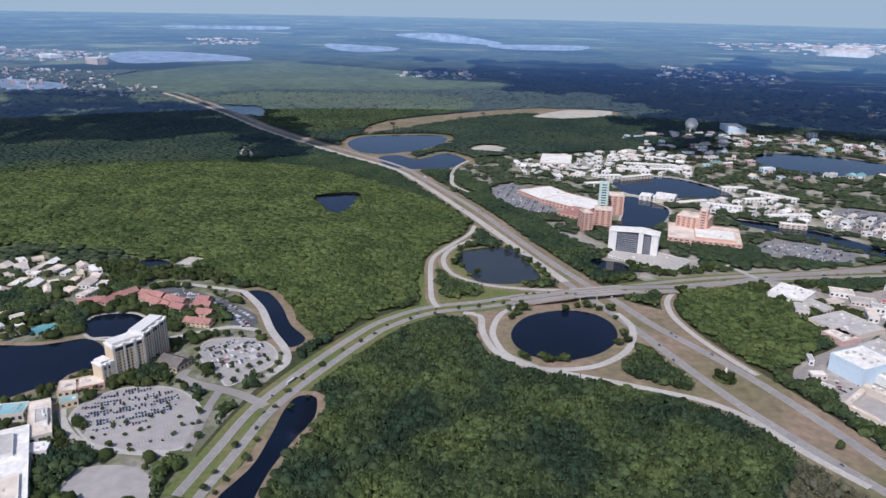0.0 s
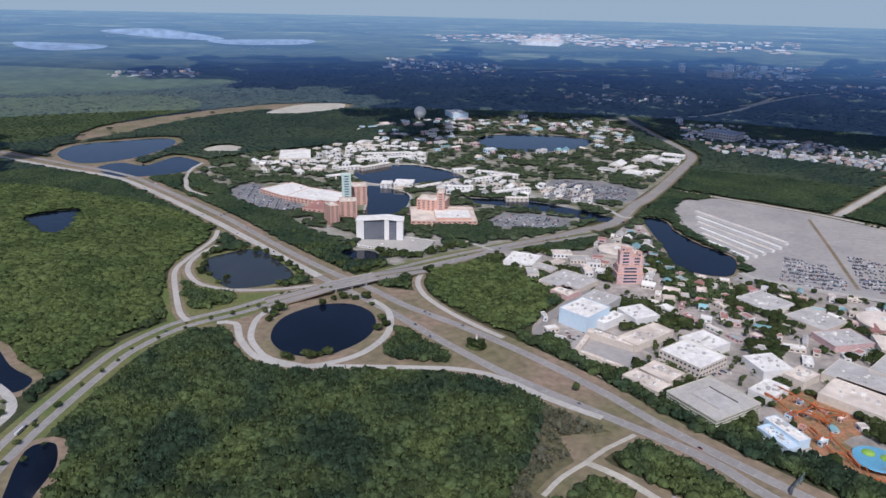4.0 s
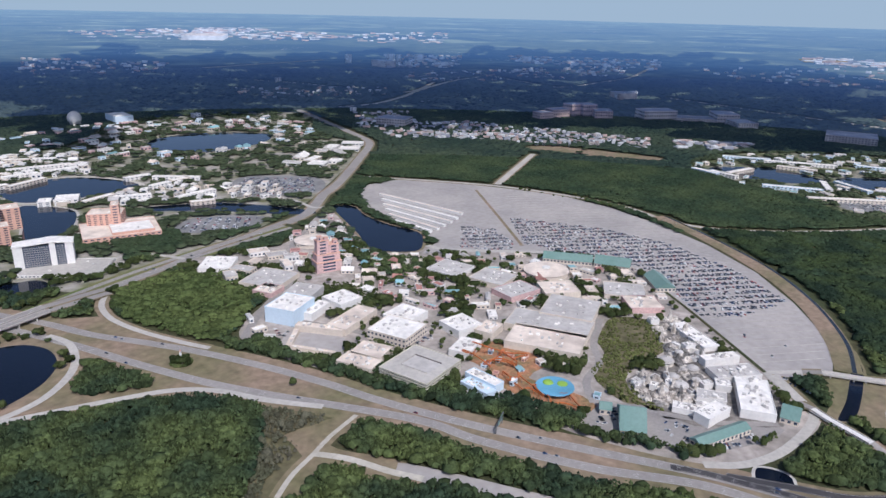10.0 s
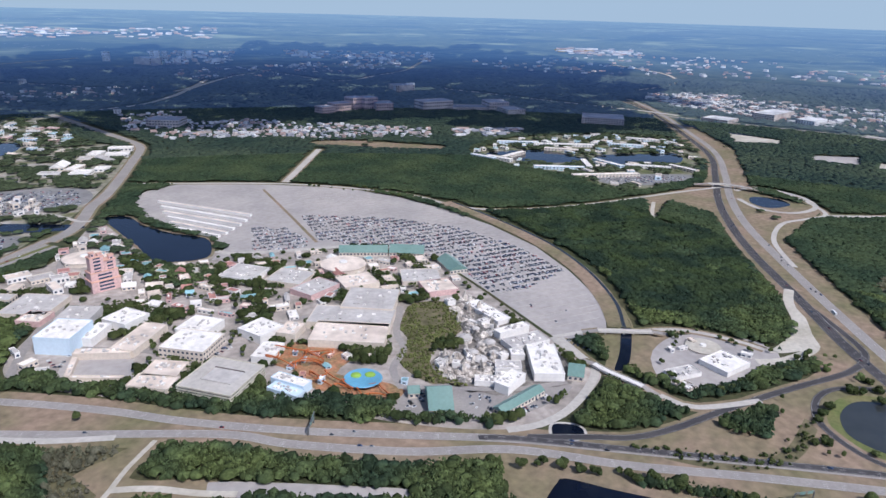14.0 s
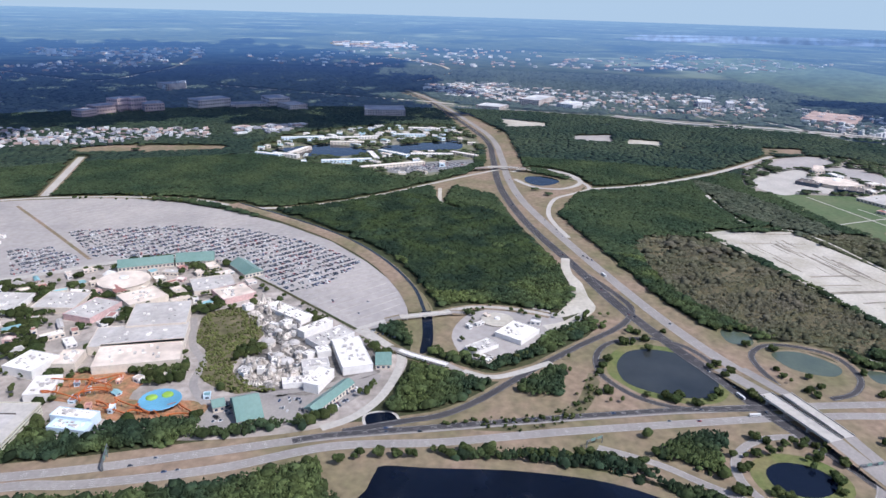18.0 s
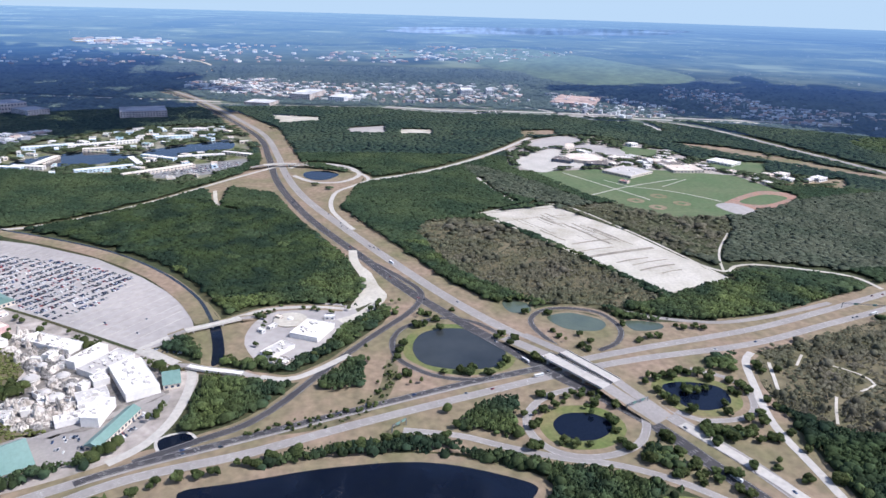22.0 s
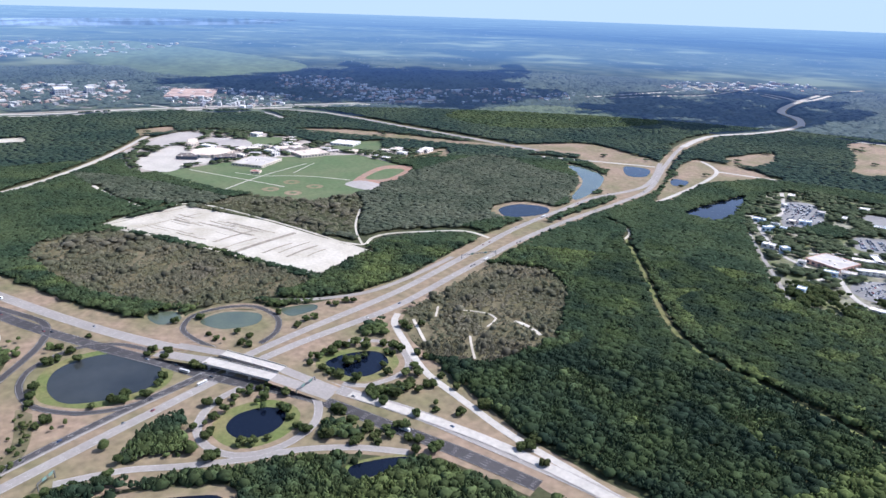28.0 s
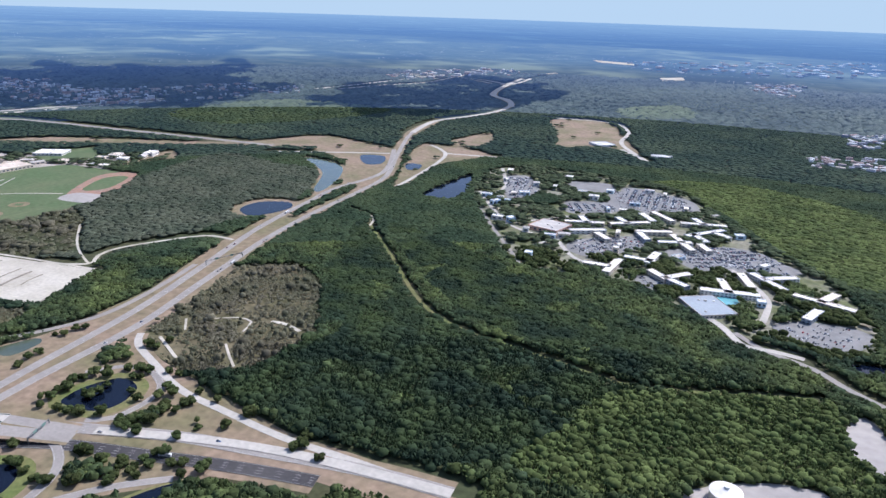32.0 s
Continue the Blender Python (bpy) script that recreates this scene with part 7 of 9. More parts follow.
def coaster(centre, rx, ry, turn, top, loops, label):
    ob = tagged(new("roller_coaster", None), label, "roller coaster")
    pts = []
    m = 90
    for i in range(m):
        a = 6.283 * i / m
        x = rx * (math.cos(a) + 0.35 * math.cos(loops * a))
        y = ry * (math.sin(a) - 0.35 * math.sin(loops * a + 0.6))
        z = 3 + (top - 3) * (0.5 + 0.5 * math.sin(2 * a + 0.7) * math.cos(1.5 * a))
        pts.append((centre[0] + x * math.cos(turn) - y * math.sin(turn), centre[1] + x * math.sin(turn) + y * math.cos(turn), z))
    part("track", tube(pts, 0.8), M["orange"], ob)
    for i in range(0, m, 4):
        bm = bmesh.new()
        x, y, z = pts[i]
        bmesh.ops.create_cone(bm, cap_ends=True, segments=6, radius1=0.25, radius2=0.2, depth=z, matrix=Matrix.Translation((x, y, z / 2)))
        part("support", bm, M["orange" if i % 8 else "steel"], ob)


coaster((578, 455), 27, 17, -1.3, 12, 4, "looping orange roller coaster track on posts")
coaster((590, 438), 19, 13, -0.4, 8, 3, "small orange coaster loop beside the path")
coaster((561, 343), 22, 12, -1.6, 6, 3, "low winding orange roller coaster track")
coaster((556, 390), 24, 8, -1.7, 8, 5, "orange coaster spur along the trees")
area("ride_ground", [(567.0, 491.7), (620.6, 482.7), (627.6, 428.0), (609.8, 399.5), (578.2, 397.4), (587.7, 332.7), (581.5, 311.5), (551.7, 317.9), (542.0, 361.0), (541.2, 405.3), (560.0, 443.6)], "play_ground", 0.42, "orange-brown ground of the toy coaster rides", category="paving")


def disc_ride():
    c = Vector([(575.9, 361.1)][0])
    e = Vector([(586.2, 344.9)][0])
    r = (e - c).length * 1.1
    stamp_line([c], 2.6 * r)
    ob = tagged(new("disc_ride", None), "round sky-blue ride canopy with two lime domes", "ride")
    bm = bmesh.new()
    bmesh.ops.create_cone(bm, cap_ends=True, segments=48, radius1=r, radius2=r * 0.96, depth=0.8, matrix=Matrix.Translation((c.x, c.y, 6)))
    part("canopy", bm, M["skyblue"], ob)
    bm = bmesh.new()
    bmesh.ops.create_cone(bm, cap_ends=True, segments=48, radius1=r * 0.9, radius2=r * 0.95, depth=1.4, matrix=Matrix.Translation((c.x, c.y, 4.8)))
    part("rim", bm, M["red_roof"], ob)
    for s in (-0.4, 0.4):
        bm = bmesh.new()
        q = c + (e - c) * s + c.normalized() * r * 0.25
        bmesh.ops.create_uvsphere(bm, u_segments=20, v_segments=10, radius=1, matrix=Matrix.Translation((q.x, q.y, 6.3)) @ Matrix.Diagonal((r * 0.28, r * 0.28, 2.6, 1)))
        part("dome", bm, M["lime"], ob)
    for k in range(10):
        a = 0.628 * k
        bm = bmesh.new()
        bmesh.ops.create_cone(bm, cap_ends=True, segments=8, radius1=0.5, radius2=0.5, depth=4.2, matrix=Matrix.Translation((c.x + 0.8 * r * math.cos(a), c.y + 0.8 * r * math.sin(a), 2.2)))
        part("column", bm, M["steel"], ob)


disc_ride()

# round arena and theatre roofs
def round_hall(p, edge, h, roof, label):
    c, e = Vector(p), Vector(edge)
    r = (e - c).length * 1.1
    stamp_line([c], 2.6 * r)
    ob = tagged(new("round_hall", None), label, "hall")
    bm = bmesh.new()
    bmesh.ops.create_cone(bm, cap_ends=True, segments=40, radius1=r, radius2=r, depth=h, matrix=Matrix.Translation((c.x, c.y, h / 2 + 0.05)))
    part("wall", bm, M["beige"], ob)
    bm = bmesh.new()
    bmesh.ops.create_cone(bm, cap_ends=True, segments=40, radius1=r * 1.04, radius2=r * 0.25, depth=h * 0.35, matrix=Matrix.Translation((c.x, c.y, h * 1.18 + 0.1)))
    part("roof", bm, M[roof], ob)
    bm = bmesh.new()
    bmesh.ops.create_cone(bm, cap_ends=True, segments=20, radius1=r * 0.2, radius2=r * 0.16, depth=2, matrix=Matrix.Translation((c.x, c.y, h * 1.36 + 1)))
    part("lantern", bm, M["white"], ob)
    stamp_line([c], 2 * r + 6)


round_hall([(860.3, 572.8)][0], [(877.4, 547.1)][0], 8, "tan_roof", "round tan arena with a low conical roof")
round_hall([(691.7, 939.3)][0], [(707.5, 915.7)][0], 6, "tan_roof", "round theatre with a pale tan roof")
round_hall([(844.6, 38.4)][0], [(854.6, 22.6)][0], 2, "sand", "round sandy test pad with a low wall")
round_hall((1792.8, -721.1), (1771.5, -759.7), 9, "tan_roof", "round sports arena with a cream roof")
round_hall((1731.4, -935.6), (1716.4, -963.0), 5, "dark_roof", "round ball stadium with a dark rim")
round_hall([(482.8, 1473.7)][0], [(499.5, 1465.8)][0], 9, "white_roof", "round white lakeside pavilion")
round_hall([(15.0, -555.2)][0], [(4.5, -561.4)][0], 9, "white_roof", "round white storage tank with a domed roof")

# shuttle terminal: long canopies in rows
for k, pts in enumerate(([(992.1, 1099.4), (1008.2, 877.9)], [(966.9, 1066.2), (977.0, 862.4)], [(943.0, 1034.7), (951.5, 854.1)], [(921.4, 1003.0), (925.8, 847.7)], [(900.8, 972.7), (901.1, 841.6)], [(879.8, 939.5), (881.5, 840.9)])):
    building(pts, 4.2, "white", "white_roof" if k % 2 else "tan_roof", "long shelter roof of the shuttle terminal", 0, 0, depth=7, name="shelter", category="shelter", group="shuttle shelters")
area("terminal_ground", [(977, 1147), (1064, 1174), (1037, 896), (942, 835), (852, 795), (857, 825), (882, 862), (884, 962), (913, 1053)], "lot", 0.4, "grey paved shuttle terminal ground", category="paving")
# lot markings, medians and tracks
for pts, w, mat, label in (
    ([(1182, 990), (1064, 836), (943, 681)], 6, "dry", "planted strip across the parking lot"),
    ([(1294, 602), (1222, 471), (1130, 339), (1033, 243), (934, 178), (852, 142)], 30, "dry", "grassy canal bank round the parking lot"), ([(1305, 594), (1232, 463), (1145, 334), (1046, 238), (940, 169), (855, 137)], 5, "murky", "narrow drainage canal"),
    ([(956, 449), (898, 365), (834, 280), (782, 212), (773, 199)], 5, "floor", "dark fence line between park and lot"),
    ([(774, 424), (702, 390), (666, 360), (617, 347), (584, 317)], 9, "road", "service road in the park"), ([(782, 212), (745, 163), (727, 143), (684, 139), (627, 146), (587, 164), (563.0, 189.3)], 10, "concrete", "perimeter service road"),
    ([(407, 702), (464, 753), (532, 795), (606, 869), (663, 958), (772, 1036)], 10, "road", "park service road"), ([(576, 309), (613, 261), (641, 207), (682, 164)], 9, "road", "backstage road"), ([(490, 468), (549, 491), (603, 515), (678, 520), (718, 475)], 8, "road", "backstage road"),
    ([(485, 698), (518, 618), (544, 499)], 9, "road", "backstage road"), ([(824, 794), (834, 754), (908, 670), (947, 627)], 12, "concrete", "park entrance road"),
    ([(579, -547), (555, -528), (531, -511)], 3, "sand", "bare sandy track"), ([(576, -624), (555, -627), (527, -620)], 6, "sand", "bare sandy patch"), ([(660, -520), (626, -504), (601, -492)], 4, "sand", "bare sandy track"), ([(673, -573), (649, -549)], 3, "sand", "bare sandy track"),
    ([(643, -592), (621, -610), (597, -610), (586, -583)], 3, "sand", "bare sandy track"),
    ([(1137, -755), (1060, -694), (1004, -660), (949, -635)], 4, "sand", "pale sandy woodland track"), ([(1607, -382), (1479, -391), (1379, -414)], 8, "sand", "pale sandy woodland track"),
    ([(1302, -305), (1363, -485), (1176, -569), (909, -628)], 5, "sand", "pale track round the sand lot"), ([(1109, -56), (1047, -57), (949, -78), (906, -85), (855, -54), (835, -24)], 14, "sand", "broad pale sandy works track"),
    ([(1524, 214), (1405, 194), (1367, 158)], 8, "sand", "pale sandy works track"),
    ([(708, -1045), (589, -927), (454, -789), (375, -740), (288, -724), (213, -715), (143, -705), (58, -733), (-46, -781)], 6, "lawn", "grassy canal ride through the woods"), ([(801, -1112), (731, -1088), (705, -1039)], 5, "sand", "sandy track beside the woods"),
    ([(515, -2098), (417, -1970)], 12, "concrete", "pale far road"), ([(945, -2564), (690, -2598), (578, -2424), (540, -2193), (407, -1959)], 14, "concrete", "curving pale far road"), ([(-115, -801), (-78, -826), (-43, -857), (14, -881), (51, -914)], 9, "road", "resort access road"),
    ([(647, -1392), (554, -1266), (492, -1195), (423, -1163), (386, -1164)], 8, "concrete", "resort loop road"),
    ([(702, -1641), (624, -1479), (612, -1390), (641, -1365)], 8, "concrete", "resort loop road"),
    ([(126, -972), (73, -930), (37, -881), (1, -882), (-33, -879)], 10, "concrete", "resort access road"),
    ([(386, -1164), (320, -1077), (253, -1066), (206, -1087)], 8, "concrete", "resort loop road"),
    ([(88, -1164), (60, -1128), (23, -1055), (22, -968)], 9, "concrete", "resort access road"),
    ([(465, -1240), (420, -1301), (345, -1387)], 7, "concrete", "resort path road"),
    ([(1730, 63), (1778, 31), (1788, -6), (1742, -77), (1658, -103), (1586, -60), (1586, 4), (1653, 52)], 12, "concrete", "pale ring ramp round the far pond"),
    ([(410, -1080), (397, -1125), (374, -1179)], 8, "concrete", "resort access road"), ([(386, -996), (435, -1063), (515, -1167), (584, -1262)], 7, "road", "resort access road"),
    ([(-277, 928), (-239, 872), (-209, 803), (-180, 751), (-173, 716), (-188, 686)], 10, "concrete", "hotel ring road"), ([(-174, 626), (-203, 647), (-229, 658), (-260, 669), (-280, 683), (-280, 699)], 12, "road", "hotel entrance drive"), ([(-229, 658), (-231, 624), (-229, 584), (-227.5, 547.5)], 9, "road", "hotel drive"),
    ([(-410, 957), (-357, 948), (-277, 928)], 9, "concrete", "resort ring road"), ([(-326, 775), (-298, 792), (-261, 810), (-227, 803)], 9, "concrete", "hotel drive"), ([(-383, 641), (-367, 599), (-333, 562), (-289, 546), (-241.2, 542.8)], 7, "concrete", "hotel lot road"),
    ([(-564, 1994), (-516, 1900), (-508, 1840), (-540, 1875), (-552, 1978), (-522, 2087), (-443, 2114)], 8, "concrete", "curving ramp in the woods"), ([(30, 1687), (29, 1599), (47, 1547), (68, 1513)], 10, "concrete", "pale service road"),
    ([(77, 1858), (45, 1785), (27, 1686)], 8, "concrete", "pale service road"), ([(-421, 771), (-402, 775), (-365, 767)], 4, "sand", "sandy path by the water"),
    ([(662, 1477), (730, 1300), (824, 1218), (827, 1118), (848, 1108)], 9, "concrete", "canal side promenade"), ([(390, 1085), (453, 1087), (495, 1015)], 8, "concrete", "hotel drive"), ([(589, 847), (547, 815), (461, 754)], 8, "road", "service road"),
):
    road(pts, w, mat, label=label + (" of the place" if len(label.split()) < 4 else ""), edge=False, h=0.62, clear=w + 6)
road([(1032, -589), (951, -633), (969, -666), (974, -703), (952, -758), (907, -830), (852, -840)], 7, "sand", label="pale sandy woodland track", edge=False, h=0.62, clear=30)

# sand lot furrows
A0, A1, B0, B1 = (Vector(p) for p in [(1310, -306), (862, -500), (1354, -482), (914, -626)])
for k in range(30):
    f = rng_rock.choice((0.3, 0.55, 0.62, 0.7, 0.78, 0.86)) + rng_rock.uniform(-0.04, 0.04)
    s0 = rng_rock.uniform(0.06, 0.45)
    s1 = s0 + rng_rock.uniform(0.06, 0.17)
    p, q = A0.lerp(B0, f), A1.lerp(B1, f)
    bm, _ = ribbon([p.lerp(q, s0), p.lerp(q, (s0 + s1) / 2) + Vector((rng_rock.uniform(-3, 3), 2)), p.lerp(q, s1)], rng_rock.uniform(1.2, 5.0), 0.42 + k * 0.003)
    tagged(part("furrow", bm, M["furrow"]), "darker furrow line in the sand", "track", "", "structure")
for s, f0, f1, w in ((0.02, 0, 1, 3), (0.14, 0.1, 0.9, 2), (0.48, 0.25, 0.8, 5), (0.56, 0.1, 0.6, 3), (0.62, 0, 1, 9), (0.70, 0.25, 0.7, 4), (0.74, 0.35, 0.85, 3), (0.79, 0.3, 0.8, 5), (0.84, 0.45, 0.75, 3), (0.98, 0, 1, 3)):
    p, q = A0.lerp(A1, s), B0.lerp(B1, s + 0.02)
    bm, _ = ribbon([p.lerp(q, f0), p.lerp(q, (f0 + f1) / 2) + Vector((2.5, 0)), p.lerp(q, f1)], w, 0.56 + s * 0.02)
    tagged(part("furrow", bm, M["furrow"]), "darker cross track in the sand", "track", "", "structure")

# sports fields
for pts, w in (([(1650, -609), (1444, -691), (1379, -716)], 4), ([(1423, -592), (1495, -714), (1562, -875)], 4), ([(1501, -716), (1443, -805), (1354, -871)], 4), ([(1489, -799), (1558, -897)], 3), ([(1564, -685), (1501, -716)], 3)):
    bm, _ = ribbon(pts, w, 0.5)
    tagged(part("path", bm, M["concrete"]), "pale path between the sports fields", "path", "", "structure")
for c in ([(1375.8, -681.0)], [(1407.8, -750.0)], [(1320.9, -705.7)], [(1345.0, -772.9)], [(1531, -1226)]):
    p = Vector(c[0])
    bm = bmesh.new()
    bmesh.ops.create_circle(bm, cap_ends=True, segments=24, radius=19, matrix=Matrix.Translation((p.x, p.y, 0.55)))
    ob = tagged(part("ball_diamond", bm, M["dry"]), "tan infield of a ball diamond", "sports field", "", "structure")
    bm = bmesh.new()
    bmesh.ops.create_grid(bm, x_segments=1, y_segments=1, size=7, matrix=Matrix.Translation((p.x, p.y, 0.62)) @ Matrix.Rotation(0.6, 4, "Z"))
    part("infield_grass", bm, M["turf"], ob)
area("running_track", [(1344, -872), (1433, -1018), (1375, -1078), (1281, -938), (1317, -891)], "clay", 0.5, "red running track ground", category="sports field")
area("infield", [(1348, -910), (1402, -1005), (1369, -1043), (1318, -948)], "turf", 0.6, "green infield of the running track", category="sports field")
area("court", [(1325, -839), (1337, -889), (1267, -907), (1249, -854)], "lot", 0.5, "pale grey hard courts", category="sports field")
area("pool", [(-506, 780), (-506, 800), (-497, 808), (-483, 812), (-472, 795), (-477, 780)], "pool", 0.6, "turquoise swimming pool", category="pool")
area("pool", [(95, -1013), (74, -1043), (55, -1019), (75, -988)], "pool", 0.6, "turquoise swimming pool", category="pool")
area("pool", [(775, 572), (815, 540), (798, 509), (762, 553)], "aqua", 0.6, "turquoise paved basin", category="pool")

# far interchange and motorway
for pts, w, mat, label in (
    ([(3491, 2109), (3930, 2145), (4559, 2354), (5274, 2614)], 26, "concrete", "pale far road through the woods"),
    ([(2194, 2295), (2586, 2511), (3023, 2687), (3364, 2738)], 26, "concrete", "pale far road through the woods"),
    ([(1796, 2232), (2001, 2226), (2274, 2343)], 22, "concrete", "pale far road through the woods"),
    ([(3431, 2922), (3245, 2412), (3199, 2109), (3746, 2136)], 22, "concrete", "pale far road through the woods"),
    ([(2027, 3487), (2182, 3103), (2241, 2794)], 22, "concrete", "pale far road through the woods"),
    ([(1821, 4009), (2442, 4126), (3284, 4241)], 30, "concrete", "pale far road through the woods"),
    ([(2768, -276), (2654, -511), (2626, -786), (2553, -1077), (2482, -1301), (2406, -1620), (2322, -1970)], 26, "concrete", "broad pale far motorway carriageway"),
    ([(2821, -282), (2706, -522), (2681, -804), (2609, -1102), (2538, -1331), (2449, -1648), (2365, -2006)], 26, "concrete", "broad pale far motorway carriageway"),
    ([(2838, -831), (2734, -905), (2555, -968), (2460, -1037), (2429, -1168), (2244, -1175)], 16, "concrete", "curving pale far motorway ramp"),
    ([(2809, -975), (2671, -1082), (2579, -1205)], 16, "concrete", "straight pale far frontage road"),
    ([(2917, -472), (2971, -578), (2860, -632), (2782, -692)], 16, "road", "looping far access road"),
    ([(2141, -2710), (2082, -3321), (2010, -4074), (1762, -4126), (1617, -4282)], 26, "concrete", "pale far crossing road"),
    ([(2313, -3689), (1989, -3733), (1715, -3696), (1519, -3603), (1559, -3992)], 22, "concrete", "curving pale far ramp"),
    ([(1154, -2753), (1255, -2955), (1400, -3101), (1519, -3526), (1597, -3953)], 26, "concrete", "pale far motorway bend"),
):
    bm, _ = ribbon(pts, w, 1.2, 30.0)
    stamp_line(smooth(pts, False, 4.0), w + 16)
    tagged(part("road", bm, M[mat]), label, "road", "", "structure")

# sign gantries over the roads
def gantry(p, q, label="steel sign gantry across the road"):
    p, q = Vector(p), Vector(q)
    ob = tagged(new("sign_gantry", None), label, "gantry")
    u = (q - p).normalized()
    w = (q - p).length
    v = Vector((-u.y, u.x))
    for x in (0, w):
        bm = bmesh.new()
        block(bm, p, u, v, x - 0.4, x + 0.4, -0.4, 0.4, 0.1, 7.5)
        part("post", finish(bm), M["steel"], ob)
    for z in (6.6, 8.0):
        bm = bmesh.new()
        block(bm, p, u, v, 0, w, -0.3, 0.3, z, z + 0.3)
        part("beam", finish(bm), M["steel"], ob)
    n = int(w / 2.5)
    for k in range(n):
        bm = bmesh.new()
        block(bm, p, u, v, (k + 0.4) * w / n, (k + 0.5) * w / n, -0.25, 0.25, 6.9, 8.0)
        part("strut", finish(bm), M["steel"], ob)
    for k in (0.25, 0.65):
        bm = bmesh.new()
        block(bm, p, u, v, w * k, w * k + 5, -0.5, -0.35, 6.0, 9.0)
        part("sign_panel", finish(bm), M["teal_roof"], ob, "green road sign panel")


for pts in ([(584, -307), (595, -335)], [(467.5, 354.7), (486, 362)], [(577.8, -64.1), (589.0, -79.2)], [(466.4, 355.1), (494, 367)], [(798, -727), (779, -786)]):
    gantry(*pts)

# ---- single trees ----
def tree_kind(seed):
    rng = random.Random(seed)
    ob = tagged(new("tree", None), "round dark green tree with a short trunk", "tree", "single trees")
    bm = bmesh.new()
    bmesh.ops.create_cone(bm, cap_ends=True, segments=7, radius1=0.4, radius2=0.22, depth=3, matrix=Matrix.Translation((0, 0, 1.5)))
    for k in range(4):
        a = k * 1.57 + rng.random()
        m = Matrix.Translation((0, 0, 2)) @ Matrix.Rotation(a, 4, "Z") @ Matrix.Rotation(0.8, 4, "Y") @ Matrix.Translation((0, 0, 1.2))
        bmesh.ops.create_cone(bm, cap_ends=True, segments=5, radius1=0.18, radius2=0.08, depth=2.4, matrix=m)
    part("trunk", bm, M["bark"], ob)
    vs, fs, base = [], [], 0
    for k in range(14):
        v, f = near_shapes[rng.randrange(8)]
        a, r = rng.uniform(0, 6.28), rng.uniform(0.6, 2.9) if k else 0.0
        s = rng.uniform(1.5, 2.6)
        c = np.array([r * math.cos(a), r * math.sin(a), 3.9 + rng.uniform(-1.6, 1.6) - r * 0.3])
        vs.append(v * np.array([s, s, s * 0.85]) + c)
        fs.append(f + base)
        base += len(v)
    me = mesh_from("crown", np.concatenate(vs).tolist(), np.concatenate(fs).tolist(), M["tree"])
    crown = new("crown", me)
    crown.parent = ob
    return ob


tree_kinds = [tree_kind(k) for k in range(6)]
tree_used = set()
rng_tree = random.Random(21)


def tree_at(x, y, s):
    k = rng_tree.randrange(6)
    r = math.hypot(x, y)
    m = Matrix.Translation((x, y, 0.05)) @ Matrix.Rotation(rng_tree.uniform(0, 6.28), 4, "Z")
    ob = tree_kinds[k]
    if k in tree_used:
        ob = copy_thing(ob, m)
    tree_used.add(k)
    ob.matrix_basis = m @ Matrix.Diagonal((s, s, s * rng_tree.uniform(0.85, 1.1), 1))


def trees(pts, size=1.2):
    for x, y in pts:
        tree_at(x, y, size * rng_tree.uniform(0.75, 1.3))


row_spots = []


bm, _ = ribbon([(594.6, 44.6), (603, -7), (628, -47), (662, -67), (723, -81)], 15, 0.34)
tagged(part("mulch_bed", bm, M["scrub"]), "brown mulch bed with young shrubs", "planting", "", "structure")


def tree_row(pts, gap, size=1.0, chance=0.85, side=4.0):
    for p in smooth(pts, False, gap):
        if rng_tree.random() < chance:
            x, y, s = p.x + rng_tree.uniform(-side, side), p.y + rng_tree.uniform(-side, side), size * rng_tree.uniform(0.7, 1.25)
            for k in range(4):
                row_spots.append((x + rng_tree.uniform(-2, 2) * s, y + rng_tree.uniform(-2, 2) * s, s * rng_tree.uniform(3, 5.5), s * rng_tree.uniform(1.7, 2.8), s * rng_tree.uniform(1.8, 2.6), rng_tree.uniform(0, 6)))


trees([(648.1, -379.2), (639.9, -385.7), (646.3, -407.3), (643.8, -419.1), (640.8, -433.6), (665.1, -455.6), (673.3, -474.6), (609.7, -451.2), (596.7, -439.2), (528.8, -367.3), (533.3, -379.6), (527.8, -385.8), (531.7, -401.2), (548.9, -422.3), (540.8, -433.7), (515.7, -426.3), (516.7, -435.5), (519.3, -386.8), (543.4, -372.7), (591.0, -363.1), (601.7, -358.6), (614.6, -356.4), (579.7, -414.6), (563.2, -409.1), (570.2, -371.8), (556.3, -440.7), (533.2, -418.6), (523.8, -403.8)], 1.25)
trees([(620.9, -225.6), (616.1, -236.7), (615.0, -252.3), (614.0, -268.0), (617.2, -281.1), (618.4, -292.7), (591.2, -297.3), (571.9, -282.5), (533.8, -191.2), (535.9, -198.6), (531.1, -324.8), (535.7, -322.3), (574.3, -209.0), (565.4, -202.5), (597.8, -277.6), (536.1, -223.1), (531.1, -232.7), (530.7, -247.0), (563.4, -281.8), (593.1, -221.3), (502.5, -289.4), (518.2, -303.1), (497.8, -310.3), (484.5, -329.3), (473.4, -331.6), (474.1, -355.4), (447.4, -350.0), (440.5, -355.2), (508.5, -324.9), (488.5, -331.6)], 1.25)
